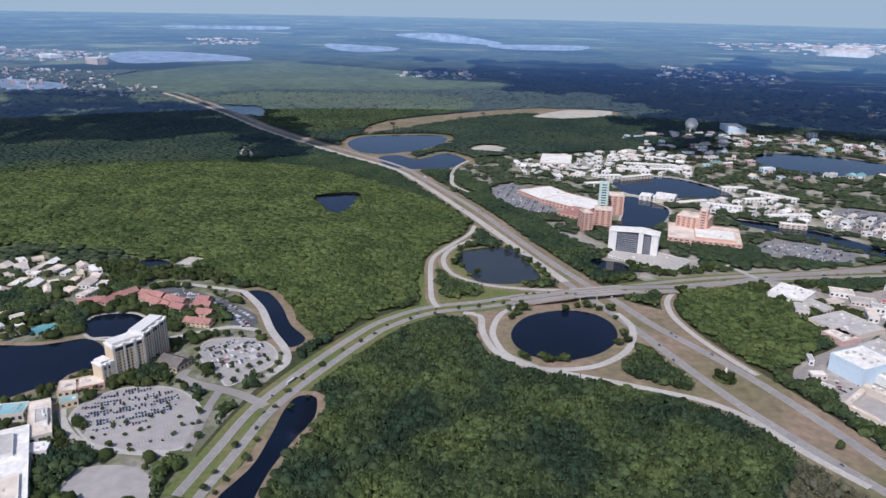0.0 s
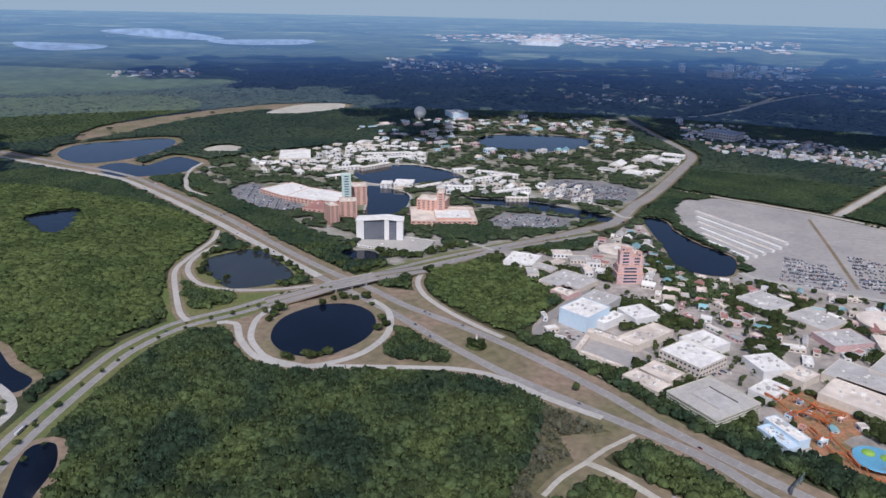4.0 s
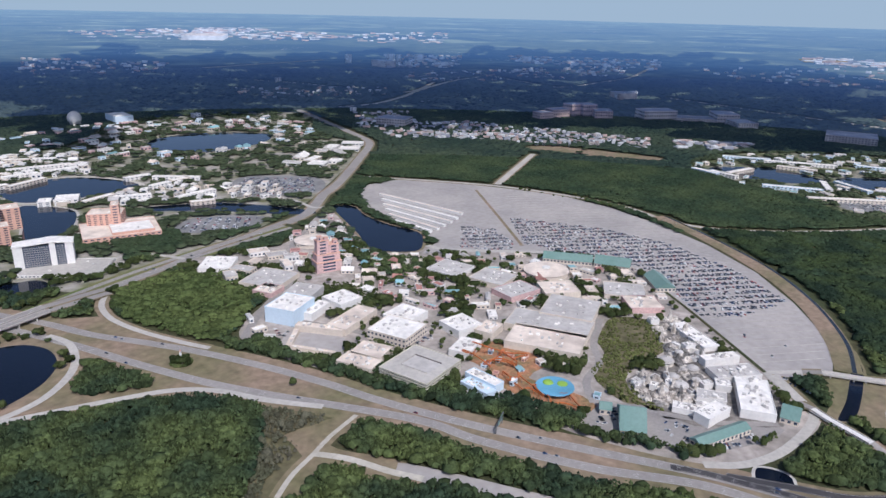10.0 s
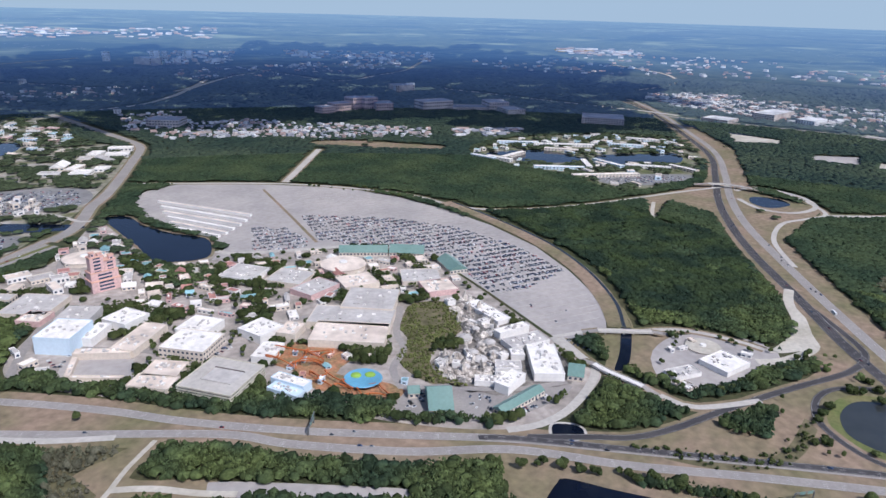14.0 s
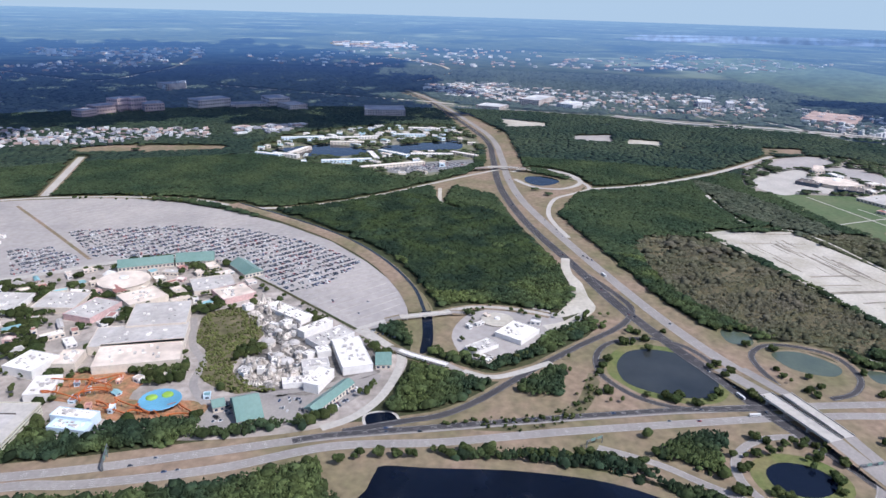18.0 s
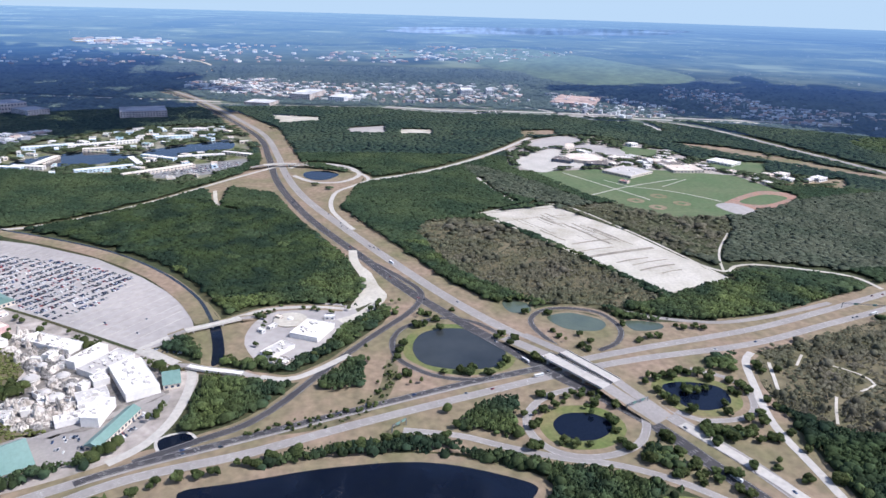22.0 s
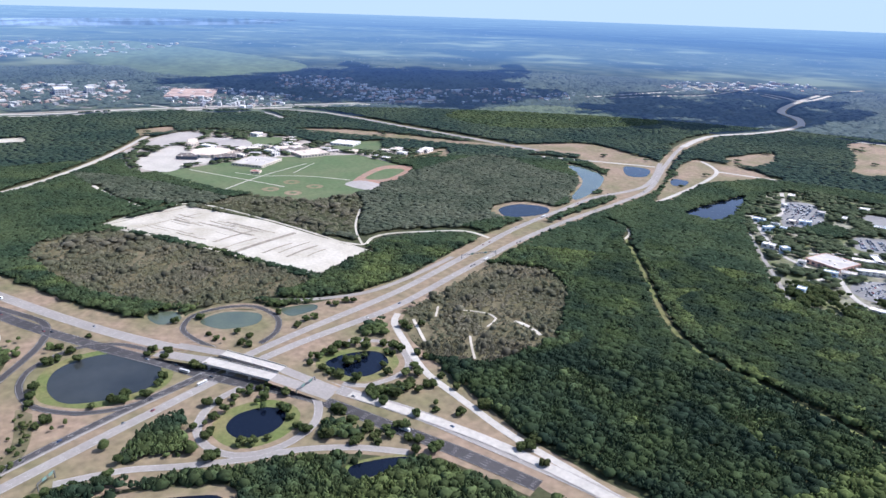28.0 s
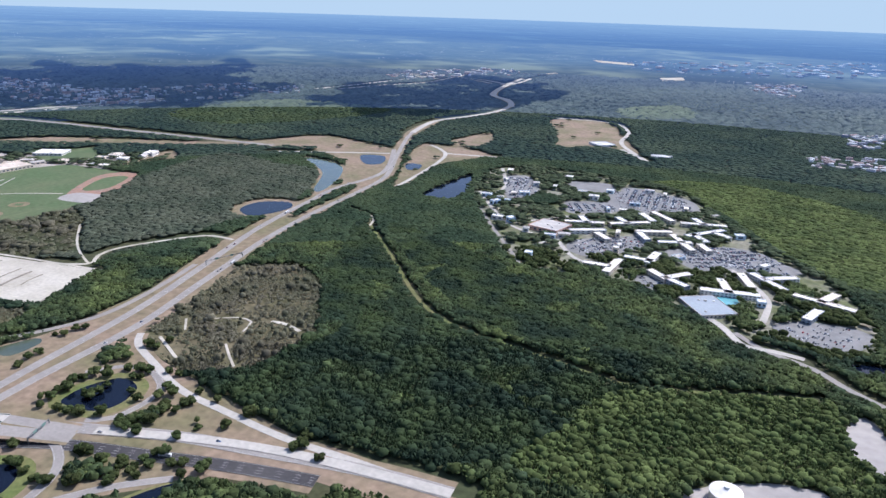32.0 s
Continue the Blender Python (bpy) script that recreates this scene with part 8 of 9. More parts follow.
trees([(755.6, -96.3), (739.0, -90.8), (806.4, -121.2), (809.2, -132.5), (818.5, -146.6), (795.8, -148.3), (684.2, -153.2), (678.4, -161.6), (686.6, -166.8), (678.7, -82.8), (684.1, -92.9), (743.8, -226.3), (754.9, -234.6), (768.8, -222.4), (762.5, -213.4), (702.0, -245.5), (696.3, -252.1), (703.3, -260.0), (837.6, -140.9), (849.6, -173.6), (690.2, -200.9), (702.1, -211.0), (725.8, -85.8), (673.8, -183.3), (684.4, -133.9)], 1.25)
trees([(778.2, -388.5), (767.8, -457.8), (759.4, -463.3), (759.9, -478.7), (754.3, -488.1), (733.8, -391.8), (739.3, -406.3), (740.2, -418.7), (730.0, -386.1), (726.0, -311.9), (735.7, -327.0), (717.3, -315.9), (771.6, -290.9), (754.4, -292.5), (757.0, -320.2), (824.0, -301.1), (872.1, -258.9), (874.9, -276.3), (875.2, -243.3), (886.6, -238.0), (830.1, -270.9)], 1.1)
trees([(649.8, -496.9), (638.0, -497.4), (639.8, -517.2), (566.1, -466.0), (580.3, -464.7), (598.3, -453.6), (611.9, -409.6), (608.4, -398.3), (606.0, -386.7), (629.3, -424.2), (603.5, -435.8), (622.6, -446.1), (534.9, -386.9), (535.9, -374.8), (517.3, -369.3), (538.6, -367.4), (523.0, -388.3), (526.3, -410.1), (512.8, -412.2), (516.2, -426.1), (510.7, -432.0), (521.6, -451.3), (493.0, -449.1), (447.7, -445.7), (444.4, -450.1), (372.9, -424.4), (369.1, -431.8), (343.5, -424.1), (471.4, -402.4), (450.8, -418.3), (478.6, -381.7), (372.1, -443.8), (644.8, -376.1), (647.8, -387.6), (639.4, -366.3), (651.0, -399.5), (613.2, -388.8)], 1.25)
trees([(501.2, -304.5), (496.5, -311.9), (475.2, -306.8), (483.4, -324.2), (462.6, -324.8), (474.7, -343.6), (463.9, -340.6), (466.6, -358.2), (452.5, -352.1), (420.2, -357.4), (537.9, -325.4), (527.7, -326.5), (420.8, -364.4), (471.9, -326.5), (504.8, -323.7), (477.6, -314.1), (499.2, -292.5), (429.9, -344.3), (549.4, -280.3), (564.9, -284.9), (519.1, -280.6), (530.6, -278.2)], 1.25)
trees([(33.2, 1079.9), (37.8, 1040.5), (47.2, 1003.7), (60.8, 1016.5), (118.7, 1127.2), (131.7, 1113.3), (138.2, 1085.6), (146.0, 1072.4), (156.5, 1046.6), (162.1, 1021.7), (166.5, 1002.5), (101.2, 1150.2), (52.2, 1147.4), (72.1, 1154.7), (37.0, 1122.6), (155.7, 974.0), (137.4, 961.9), (130.3, 972.8), (90.7, 1140.5), (26.4, 1052.8), (232.3, 1020.3), (242.2, 1025.7), (252.1, 990.2), (264.0, 986.1), (274.3, 925.4), (283.9, 915.6), (296.0, 916.2), (305.3, 906.5), (354.3, 961.1), (361.4, 957.0)], 1.25)
trees([(98.0, 850.3), (106.9, 865.2), (116.0, 878.8), (236.7, 884.0), (238.0, 856.2), (236.8, 804.7), (236.4, 788.7), (150.0, 733.7), (140.0, 733.4), (130.1, 733.0), (101.3, 741.8), (107.3, 736.4), (221.1, 883.3), (207.3, 892.4), (191.6, 891.7), (174.2, 881.3), (124.4, 739.8), (223.9, 780.5), (322.2, 696.0), (325.4, 691.0), (332.6, 701.4), (319.2, 699.7)], 1.3)
for k, (pts, gap, size) in enumerate((([(557, 470), (582, 480), (610, 483), (625, 469), (631, 439)], 6, 0.9), ([(652, 441), (656, 406), (682, 389)], 7, 0.9), ([(594, 586), (597, 554), (608, 526)], 8, 1), ([(628, 583), (646, 545)], 8, 1), ([(616, 488), (631, 456)], 7, 0.9), ([(559, 674), (530, 630), (515, 598)], 9, 1), ([(826, 642), (818, 571), (841, 504)], 9, 0.9), ([(793, 685), (710, 603)], 10, 1), ([(902, 654), (921, 598), (955, 542)], 8, 1.1), ([(857, 484), (815, 432), (813, 386)], 8, 0.9), ([(-194.4, 492.8), (-182.5, 553.0), (-167, 621), (-143, 679), (-109, 746), (-61, 818), (-3, 862), (59, 883), (124, 912)], 26, 0.9), ([(-182.3, 484.4), (-172.8, 536.2), (-156, 596), (-128, 661)], 22, 0.9), ([(588.5, 74.2), (608, 14), (625, -47), (668, -69), (723, -82)], 9, 0.7), ([(603, 50), (616, -3), (638, -48)], 6, 0.5), ([(594.4, 39.5), (600, -13), (634, -57), (697, -80)], 5, 0.5), ([(604, 29), (618, -24), (653, -56), (711, -74)], 6, 0.5),
                         ([(705, 94), (682, 69), (667, 45)], 9, 0.6), ([(698, 84), (679, 61)], 9, 0.6), ([(-324, 545), (-296, 550), (-262, 542), (-229.0, 551.8), (-230, 593), (-255, 645)], 16, 1.0), ([(-284, 740), (-269, 706), (-240, 681), (-209, 673), (-184, 696), (-182, 736)], 16, 0.9),
                         ([(-375, 620), (-366, 642), (-335, 666), (-294, 670), (-259, 657)], 16, 0.9), ([(-336, 581), (-303, 591), (-276, 607), (-268, 639)], 9, 0.6), ([(-318, 564), (-285, 575), (-260, 593), (-245, 615)], 9, 0.55), ([(-342, 605), (-317, 624), (-288, 639), (-267, 645)], 12, 0.55), ([(-281, 553), (-255, 566), (-240, 593)], 10, 0.55), ([(-266, 747), (-239, 756), (-209, 747)], 10, 0.55), ([(-247, 707), (-220, 710), (-198, 729)], 10, 0.6), ([(-254, 720), (-222, 695), (-197, 722)], 12, 0.8), ([(1255, 923), (1279, 759), (1279, 702)], 14, 1.0), ([(1314, 887), (1280, 717)], 14, 1.0),
                         ([(819, 69), (867, 69), (898, 40), (896, -5), (869, -37)], 12, 0.8), ([(876, 19), (858, -20)], 10, 0.8), ([(728, 57), (725, 26), (773, -14), (813, -45), (879, -77)], 12, 1.1), ([(772, 80), (745, 63)], 10, 1.0),
                         ([(171, 1246), (207, 1193), (247, 1124), (285, 1059)], 14, 1.3), ([(196, 1182), (246, 1049), (286, 1001)], 16, 1.2), ([(124, 929), (155, 934), (184, 930), (213, 893)], 14, 1.0), ([(94, 875), (119, 900)], 12, 1.0), ([(312, 923), (294, 920), (268, 945), (225, 1032), (192, 1120)], 22, 1.2),
                         ([(524.6, 137.8), (532.6, 108.6), (542.1, 73.9), (549.5, 27.7), (553.4, -34.7), (563.3, -87.4), (553.4, -117.3)], 14, 1.3), ([(576.5, -128.6), (570.5, -156.4), (584, -196)], 14, 1.2), ([(541.3, 61.7), (551.7, -0.2), (559.7, -61.8), (558.8, -115.1)], 12, 1.2), ([(585, -212), (620, -271), (612, -285), (582, -264)], 12, 1.1),
                         ([(516.4, 160.3), (532.5, 134.4), (534.0, 109.3), (546.0, 68.1)], 14, 1.3))):
    tree_row(pts, gap, size)
mass("roadside_trees", near_shapes, np.array(row_spots), M["tree"], "rows of dark green roadside trees", "trees")

bm = bmesh.new()
lot_u = Vector((math.cos(lot_turn), math.sin(lot_turn)))
lot_poly = np.array([(831, 278), (793, 219), (844, 169), (902, 176), (958, 214), (1038, 281), (1171, 450), (1247, 684), (1257, 833), (1205, 949), (968, 689), (1026, 494), (919, 374)])
lot_c = Vector(lot_poly.mean(0))
lot_v = Vector((-lot_u.y, lot_u.x))
for yy in np.arange(-900, 900, 18.0):
    run = [lot_c + lot_u * x + lot_v * (yy + 2.7) for x in np.arange(-700, 700, 12.0)]
    ok = inside(lot_poly, np.array([p.x for p in run]), np.array([p.y for p in run]))
    for i in range(len(run) - 1):
        if ok[i] and ok[i + 1]:
            block(bm, run[i], lot_u, lot_v, 0, 12.02, -0.35, 0.35, 0.33, 0.345 + 0.36)
tagged(part("stall_lines", finish(bm), M["concrete"]), "rows of pale kerbs and stall lines", "markings", "", "stuff")


def obelisk(p):
    ob = tagged(new("obelisk", None), "slim white road sign pylon in a round bush bed", "monument")
    bm = bmesh.new()
    bmesh.ops.create_cone(bm, cap_ends=True, segments=4, radius1=2.4, radius2=1.2, depth=15, matrix=Matrix.Translation((p[0], p[1], 7.6)))
    part("shaft", bm, M["white"], ob)
    bm = bmesh.new()
    bmesh.ops.create_cone(bm, cap_ends=True, segments=4, radius1=1.5, radius2=0.1, depth=2.5, matrix=Matrix.Translation((p[0], p[1], 16.4)))
    part("cap", bm, M["coral"], ob)


OB = [(324, 698)][0]
obelisk(OB)
ring_bush = [(OB[0] + 10 * math.cos(a), OB[1] + 10 * math.sin(a), 1.2, 3.0, 2.0, a) for a in np.arange(0, 6.28, 0.45)]
mass("bush_bed", near_shapes, np.array(ring_bush), M["tree"], "round bed of dark bushes", "bushes")
# ---- woods ----
def woods_patch(points):
    """Thick trees stand here, whatever lies round about."""
    global mask
    keep = mask.copy()
    mask[:] = 0
    stamp_area(smooth(points, True, 14.0), 64)
    sel = (mask == 64) & ((keep & 1) == 0)
    mask[:] = keep
    mask[sel] = 64


def zone(points, flag):
    stamp_area(smooth(points, True, 14.0), flag)


for pts in ([(381, 800), (411, 708), (454, 573), (507, 436), (542, 297), (572, 193), (598, 156), (558.1, 176.0), (514.1, 274.7), (474, 409), (416, 530), (378, 658), (348, 740)], [(365, 631), (389, 646), (454, 504), (504, 393), (546, 305), (528, 287), (479, 370), (432, 478), (399, 575)],
            [(575.4, -126.8), (613, -162), (615, -205), (550.4, -186.4), (563.1, -138.1)], [(512.5, -291.8), (536, -316), (526, -341), (491.9, -322.2), (487.1, -296.4)], [(497.6, -201.0), (492.8, -259.5), (455.4, -296.5), (425.1, -295.8), (396.6, -215.9), (410.7, -156.1), (473.7, -182.2)], [(662, -436), (694, -506), (677, -512), (639, -463)],
            [(575.9, -63.8), (568.3, -128.1), (546.4, -128.7), (549.8, -65.8)], [(683, 1), (715, -43), (668, -42), (662, -4)], [(651, 131), (667, 69), (615, 68), (603, 124), (631, 138)], [(792, -36), (849, -83), (822, -87), (759, -47)], [(848, -90), (875, -140), (854, -198), (829, -185), (832, -125)],
            [(638, 139), (688, 99), (655, 64), (603, 107), (605, 141)], [(675, 5), (733, -32), (736, -47), (665, -26)], [(-0, 1024), (21, 996), (63, 964), (56, 921), (20, 899), (6, 929)], [(217, 737), (248, 779), (284, 739), (289, 675), (248, 683), (217, 707)],
            [(100, 874), (126, 898), (118, 860)], [(545.3, 61.9), (558.0, -10.4), (561.8, -72.6), (561.5, -115.6), (545.0, -107.0), (540.8, -59.5), (535.3, 0.4), (526.5, 47.3)], [(747, 857), (734, 805), (759, 746), (702, 703), (675, 744), (701, 832)],
            [(380.1, 451.4), (422.7, 366.4), (455.8, 289.0), (501.9, 176.1), (471.0, 168.5), (451.3, 228.4), (414.7, 309.4), (358.7, 414.7)], [(373.8, 457.8), (409, 450), (458.9, 351.6), (448.4, 305.2), (412.9, 341.1), (374.1, 407.1)], [(549, -368), (538, -392), (507, -400), (506, -372), (532, -362)], [(512.4, -290.7), (519, -334), (495.3, -333.0), (481.7, -300.3)],
            [(-312, 561), (-303, 567), (-282, 562), (-268, 552), (-274, 548), (-302, 552)], [(-230.0, 547.4), (-227, 570), (-223, 592), (-218, 609), (-205, 634), (-184, 617), (-186, 587), (-198.3, 557.0), (-210.9, 513.5), (-217.4, 478.0), (-251.9, 477.1), (-249.1, 504.8), (-241.1, 528.6)], [(-354, 519), (-342, 540), (-312, 545), (-299.4, 508.9), (-299.8, 476.0), (-334.8, 489.3)], [(-682, 944), (-566, 932), (-514, 860), (-525, 836), (-613, 836)],
            [(-514, 879), (-478, 853), (-458, 850), (-442, 794), (-450, 775), (-471, 785), (-493, 834)], [(-260, 657), (-256, 666), (-231, 652), (-234, 637), (-248, 640)], [(-336, 697), (-295, 690), (-285, 677), (-310, 665), (-330, 676)], [(-354, 849), (-336, 863), (-318, 833), (-324, 807), (-341, 820)], [(-466, 943), (-438, 944), (-421, 913), (-452, 912)], [(-306, 889), (-285, 870), (-266, 818), (-278, 809)],
            [(-207, 685), (-184, 709), (-173, 703), (-175, 684), (-194, 659), (-206, 659)], [(-197, 780), (-182, 758), (-174, 723), (-181, 722)], [(-182, 758), (-162, 781), (-145, 759), (-162, 710), (-172, 723)], [(69, -998), (27, -1025), (-24, -1023), (15, -967), (25, -930), (55, -951)], [(245, -1087), (200, -1087), (181, -1041), (224, -1041)], [(-3, -1145), (-35, -1126), (-23, -1056), (1, -1078)],
            [(17, -915), (-30, -899), (-61, -892), (-50, -853), (-6, -872)], [(138, -1190), (107, -1227), (85, -1192), (112, -1137)], [(316, -1041), (263, -1051), (245, -1022), (294, -1002)], [(405, -1496), (370, -1509), (362, -1469), (391, -1459)], [(550, -1424), (479, -1445), (469, -1383), (518, -1360)],
            [(435, 594), (459, 542), (471, 500), (482, 458), (499, 417), (529, 387), (540, 352), (551, 311), (557, 270), (566, 215), (539.9, 202.7), (526.6, 252.2), (507.6, 302.1), (489, 356), (472, 393), (458, 435), (444, 471), (429, 508), (413, 565)], [(357, 823), (384, 772), (421, 686), (451, 604), (427, 582), (401, 653), (368, 739), (344, 792)],
            [(467, 1173), (550, 1153), (522, 1071), (452, 1037), (427, 1100)], [(618, 1099), (714, 1072), (621, 1021), (549, 1015)], [(380, 1237), (464, 1224), (427, 1155), (370, 1175)]):
    woods_patch(pts)
for pts in ([(-1056, 1656), (-686, 1754), (-308, 1721), (58, 1323), (-6, 1103), (-28, 932), (-148, 782), (-274, 941), (-419, 1028), (-705, 1065)], [(137, -681), (-46, -772), (-78, -691), (-95, -625), (31.8, -567.6), (113.5, -501.8), (191.1, -500.4), (168, -587)], [(413, -1616), (159, -1797), (-150, -1617), (-131, -1187), (5, -1277), (184, -1538)], [(685, 159), (683, 140), (630, 142), (623, 152)],
            [(2039, -1750), (2023, -2261), (1644, -2368), (1456, -2283), (1542, -1947), (1716, -1696)], [(753, -2990), (573, -3261), (446, -2944), (643, -2743)], [(-1850, 2993), (-1079, 3019), (-804, 3270), (-55, 3284), (138, 2928), (-162, 2514), (-398, 2250), (-649, 2453), (-1083, 2836), (-1703, 2745)]):
    zone(pts, 32)
# woods given the darker canopy, with backlit crown shade in its colour
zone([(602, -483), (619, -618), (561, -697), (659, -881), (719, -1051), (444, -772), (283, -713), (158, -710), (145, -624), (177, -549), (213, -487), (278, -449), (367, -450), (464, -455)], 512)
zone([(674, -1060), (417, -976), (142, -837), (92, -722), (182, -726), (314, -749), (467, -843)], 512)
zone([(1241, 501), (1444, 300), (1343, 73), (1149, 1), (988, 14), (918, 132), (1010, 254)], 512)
zone([(1742.4, -378.0), (1564.2, -498.3), (1317.9, -594.2), (1186.9, -712.3), (1242.9, -822.2), (1336.9, -1033.4), (1383.3, -1340.5), (1192.1, -1341.6), (1038.0, -1323.6), (933.4, -1114.8), (926.6, -921.6), (961.0, -637.9), (1126.9, -556.0), (1371.3, -461.1), (1483.9, -394.4)], 256)
zone([(346.8, 948.7), (418.2, 973.9), (498.3, 945.0), (513.6, 876.6), (477.6, 790.4), (413.8, 730.0), (377.2, 722.0), (345.4, 741.3), (330.9, 816.7)], 32)
for pts in ([(1235, -187), (1271, -303), (1132, -385), (933, -459), (850, -475), (846, -334), (939, -243), (1048, -195)], [(716, -556), (755, -725), (686, -800), (592, -750), (551, -660), (507, -628), (505, -543), (519, -504), (566, -475), (675, -505)], [(344, 557), (358, 524), (381, 476), (320.2, 455.7), (259.2, 415.0), (234.2, 428.6), (292.2, 491.2)], [(627, -532), (664, -650), (652, -788), (522, -654), (549, -590), (559, -488)],
            [(1302, -476), (1364, -654), (1301, -757), (1206, -807), (1019, -658), (1096, -588)]):
    zone(pts, 4)
area("scrub_floor", [(716, -556), (755, -725), (686, -800), (592, -750), (551, -660), (507, -628), (505, -543), (519, -504), (566, -475), (675, -505)], "scrub", 0.06, "brownish scrub floor", category="scrub", clear=4)
area("scrub_floor", [(1235, -187), (1271, -303), (1132, -385), (933, -459), (850, -475), (846, -334), (939, -243), (1048, -195)], "scrub", 0.06, "brownish scrub floor", category="scrub", clear=4)
area("scrub_floor", [(344, 557), (358, 524), (381, 476), (320.2, 455.7), (259.2, 415.0), (234.2, 428.6), (292.2, 491.2)], "scrub", 0.06, "brownish scrub floor", category="scrub", clear=4)

for pts in ([(-792, 1060), (-429, 1053), (-279, 930), (-211, 812), (-171, 723), (-197, 647), (-217.2, 547.7), (-219.5, 483.5), (-403, 479)], [(678, -1428), (699, -1673), (483, -1710), (265, -1656), (124, -1431), (-40, -1212), (-94, -1102), (-117, -980), (-79, -903), (15, -898), (133, -969), (225, -1012), (386, -996), (540, -1195)]):
    zone(pts, 128)
for r0, r1, gap, shapes in ((400, 780, 5.6, far_shapes), (400, 780, 2.6, tuft_shapes), (780, 1150, 7.0, far_shapes), (780, 1150, 3.4, tuft_shapes), (1150, 1900, 10.5, far_shapes), (1150, 1900, 6.3, tuft_shapes), (1900, 2800, 13.0, far_shapes), (2800, 4600, 19.0, tuft_shapes)):
    tuft = shapes is tuft_shapes
    x, y, m, rng = wood_spots(r0, r1, gap, int(r0) + tuft)
    clump = np.array([noise.noise(Vector((a * 0.017, b * 0.017, 0.0))) for a, b in zip(x, y)])
    roll = rng.uniform(0, 1, len(x))
    bare = (m & 17) > 0
    thick = m == 64
    town_tree = ~bare & ~thick & ((m & 2) > 0) & ((m & 4) == 0)
    shrub = ~bare & ~thick & ~town_tree & ((m & 8) > 0)
    scrub = ~bare & ~thick & ~town_tree & ~shrub & ((m & 4) > 0)
    light = ~bare & ~thick & ~town_tree & ~shrub & ~scrub & ((m & 32) > 0)
    grey = ~bare & ~thick & ~town_tree & ~shrub & ~scrub & ~light & ((m & 256) > 0)
    shade_wood = ~bare & ~thick & ~town_tree & ~shrub & ~scrub & ~light & ~grey & ((m & 512) > 0) & (clump > -0.32)
    wood = thick | (~bare & ~town_tree & ~shrub & ~scrub & ~light & ~grey & ~shade_wood)
    for name, sel, mat, size, label in (
        ("woods", wood & (roll < (0.97 if r0 < 2500 else 0.85)), "canopy", 1.0, "dense dark green woodland canopy"),
        ("light_woods", light & (roll < 0.97), "light_canopy", 0.9, "dense yellow-green swamp woodland canopy"),
        ("oak_woods", shade_wood & (roll < 0.97), "shade_canopy", 1.0, "dense dark oak woodland canopy"),
        ("grey_woods", grey & (roll < 0.92), "grey_canopy", 0.9, "thin grey-green cypress woodland canopy"),
        ("scrub", scrub & (roll < (0.68 + 0.8 * clump if tuft else 0.08 + 0.2 * clump)), "pines", 0.8, "open grey-green scrub and thin pines"),
        ("park_trees", town_tree & ((clump > 0.12) & (roll < 0.8) if tuft else (roll < np.clip(np.where((m & 128) > 0, 0.55, 0.22 if r0 < 1100 else 0.38) + 1.5 * clump, 0.07, 0.92))), "tree", 1.0, "dark green trees between the buildings"),
        ("bushes", shrub & (roll < 0.035) & (clump > 0.1), "tree", 0.8, "scattered dark bushes on dry grass"),
    ):
        if tuft and name == "bushes":
            continue
        if not sel.any():
            continue
        a, b = x[sel], y[sel]
        light_here = name == "light_woods"
        n = len(a)
        bump = np.array([noise.noise(Vector((p * 0.06, q * 0.06, 3.0))) + 0.9 * noise.noise(Vector((p * 0.13, q * 0.13, 7.0))) for p, q in zip(a, b)])
        rad = gap * (0.42 + 0.95 * rng.uniform(0, 1, n) ** 2) * size if r0 < 1100 else gap * rng.uniform(0.7, 1.05, n)
        low = 1.15 if r0 < 700 else 0.8 if r0 < 1100 else 0.4 if r0 < 1800 else 0.2 if r0 < 2500 else 0.08
        hh = np.minimum(rad * rng.uniform(0.6, 1.1, n), 4.5) * low + 0.5
        if r0 < 1800 and name in ("woods", "light_woods", "grey_woods", "oak_woods"):
            hh *= 0.68
        top = (4.3 if r0 < 1800 and name in ("woods", "light_woods", "grey_woods", "oak_woods") else 5.5) + (2.6 * bump + rng.uniform(-0.8, 1.1, n)) * low * (size if size < 1 else 1.0)
        if tuft:
            rad = gap * (0.4 + 0.75 * rng.uniform(0, 1, n) ** 2)
            hh = rad * rng.uniform(0.55, 1.15, n) * (max(low, 0.6) * (0.95 if name == "woods" and r0 < 1100 else 0.74) if r0 < 2500 else 0.25)
            top = 5.9 + 2.3 * bump * low + rng.uniform(0.0, 1.5, n) * max(low, 0.6)
            if size < 1:
                top -= 3.0 if name == "scrub" else 1.2
        spots = np.stack([a, b, top, rad, hh, rng.uniform(0, 6.28, n)], 1)
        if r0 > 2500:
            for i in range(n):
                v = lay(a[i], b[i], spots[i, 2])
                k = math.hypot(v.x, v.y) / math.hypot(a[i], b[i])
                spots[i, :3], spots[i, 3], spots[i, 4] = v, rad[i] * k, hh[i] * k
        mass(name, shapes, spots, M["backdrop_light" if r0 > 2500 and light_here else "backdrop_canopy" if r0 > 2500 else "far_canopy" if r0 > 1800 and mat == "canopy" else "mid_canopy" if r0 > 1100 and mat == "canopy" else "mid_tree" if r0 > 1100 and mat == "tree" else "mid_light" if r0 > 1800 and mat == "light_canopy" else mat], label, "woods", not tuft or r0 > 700)

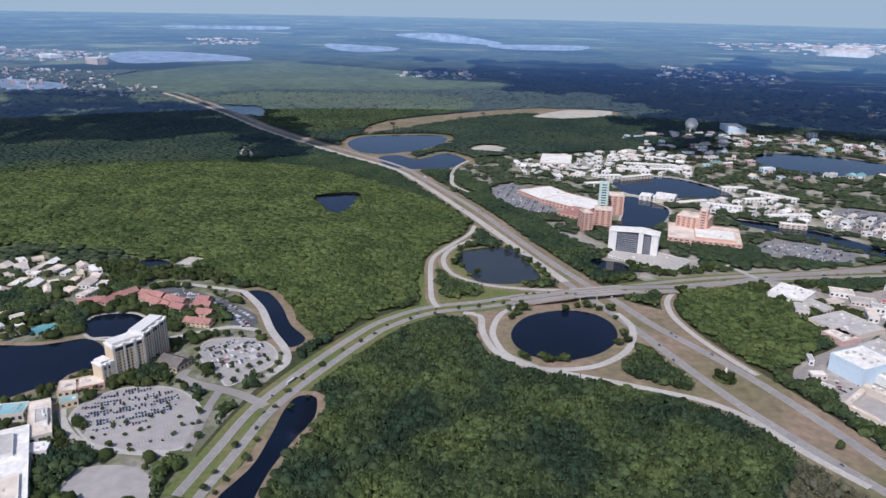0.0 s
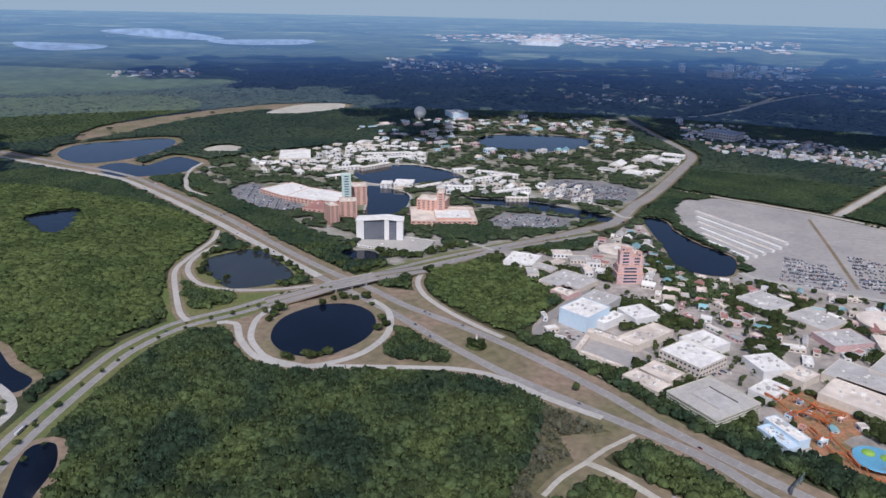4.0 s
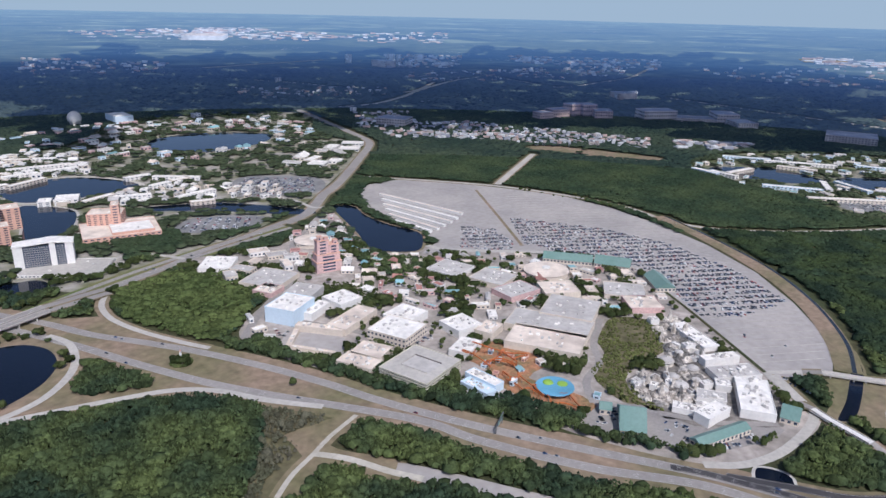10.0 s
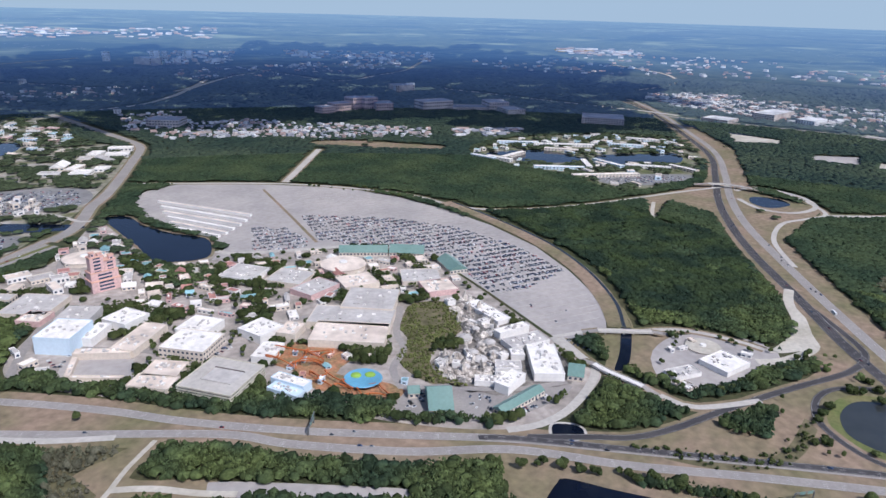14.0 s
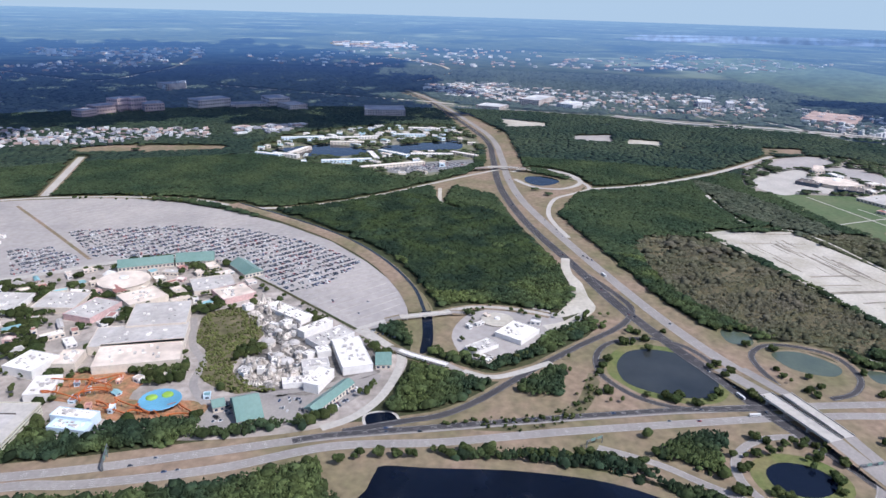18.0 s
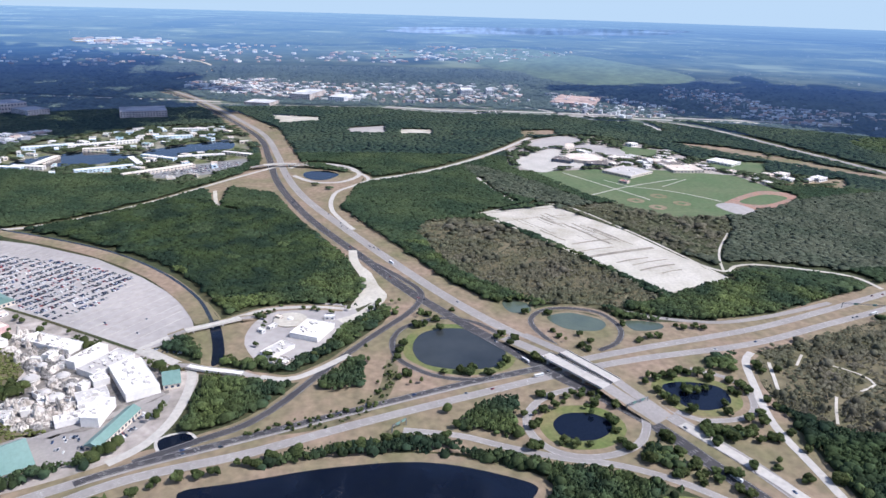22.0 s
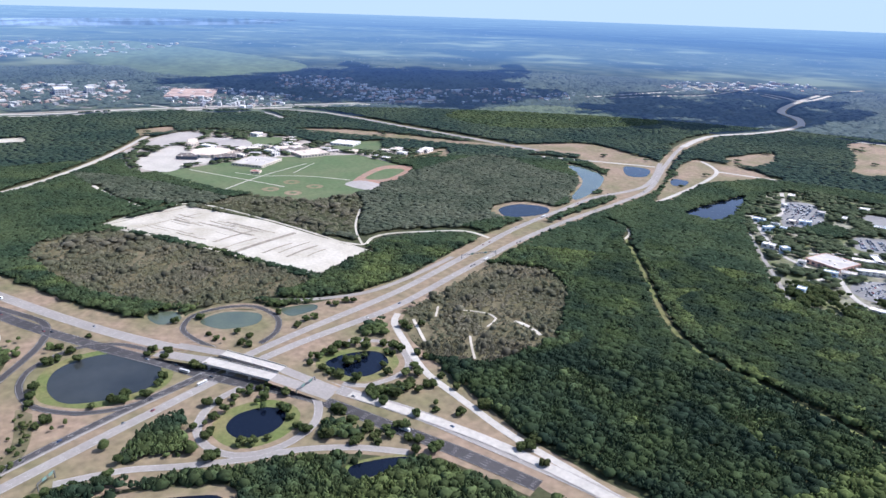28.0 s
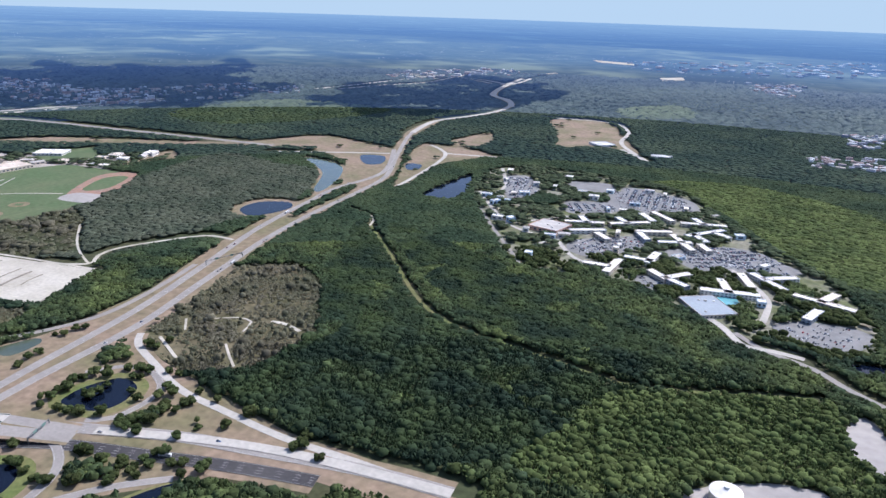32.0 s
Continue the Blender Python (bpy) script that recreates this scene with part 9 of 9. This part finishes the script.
cloud([(-2036, 3063), (-1452, 3161), (-1019, 2846), (-557, 2232), (-387, 1994), (-410, 1799), (-570, 1750), (-805, 1872), (-1072, 2011), (-1400, 2068)])
cloud([(-118, 5865), (613, 6015), (1467, 6056), (2048, 5524), (2958, 5938), (3913, 5517), (4382, 4885), (5449, 4888), (7125, 3897), (5696, 2104), (5831, 1222), (3271, 542), (2670, 355), (2368, 558), (2123, 960), (1956, 1297), (1778, 1631), (1724, 1973), (1613, 1911), (1681, 2269), (1403, 2207), (1143, 2246), (958, 2311), (847, 2511), (752, 2892), (492, 3440), (-107, 4722)])
cloud([(2262, -2865), (1846, -3279), (1659, -3888), (1292, -3828), (916, -2744), (1100, -2490), (1268, -2258), (1537, -2214), (1921, -2354)])
cloud([(3590, -1211), (3592, -2005), (3174, -3368), (2309, -2480), (2467, -1770), (2912, -1356)])

cloud([(4518, -2633), (3493, -3031), (2375, -2826), (2149, -2404), (2193, -1885), (2319, -1619), (2525, -1441)])
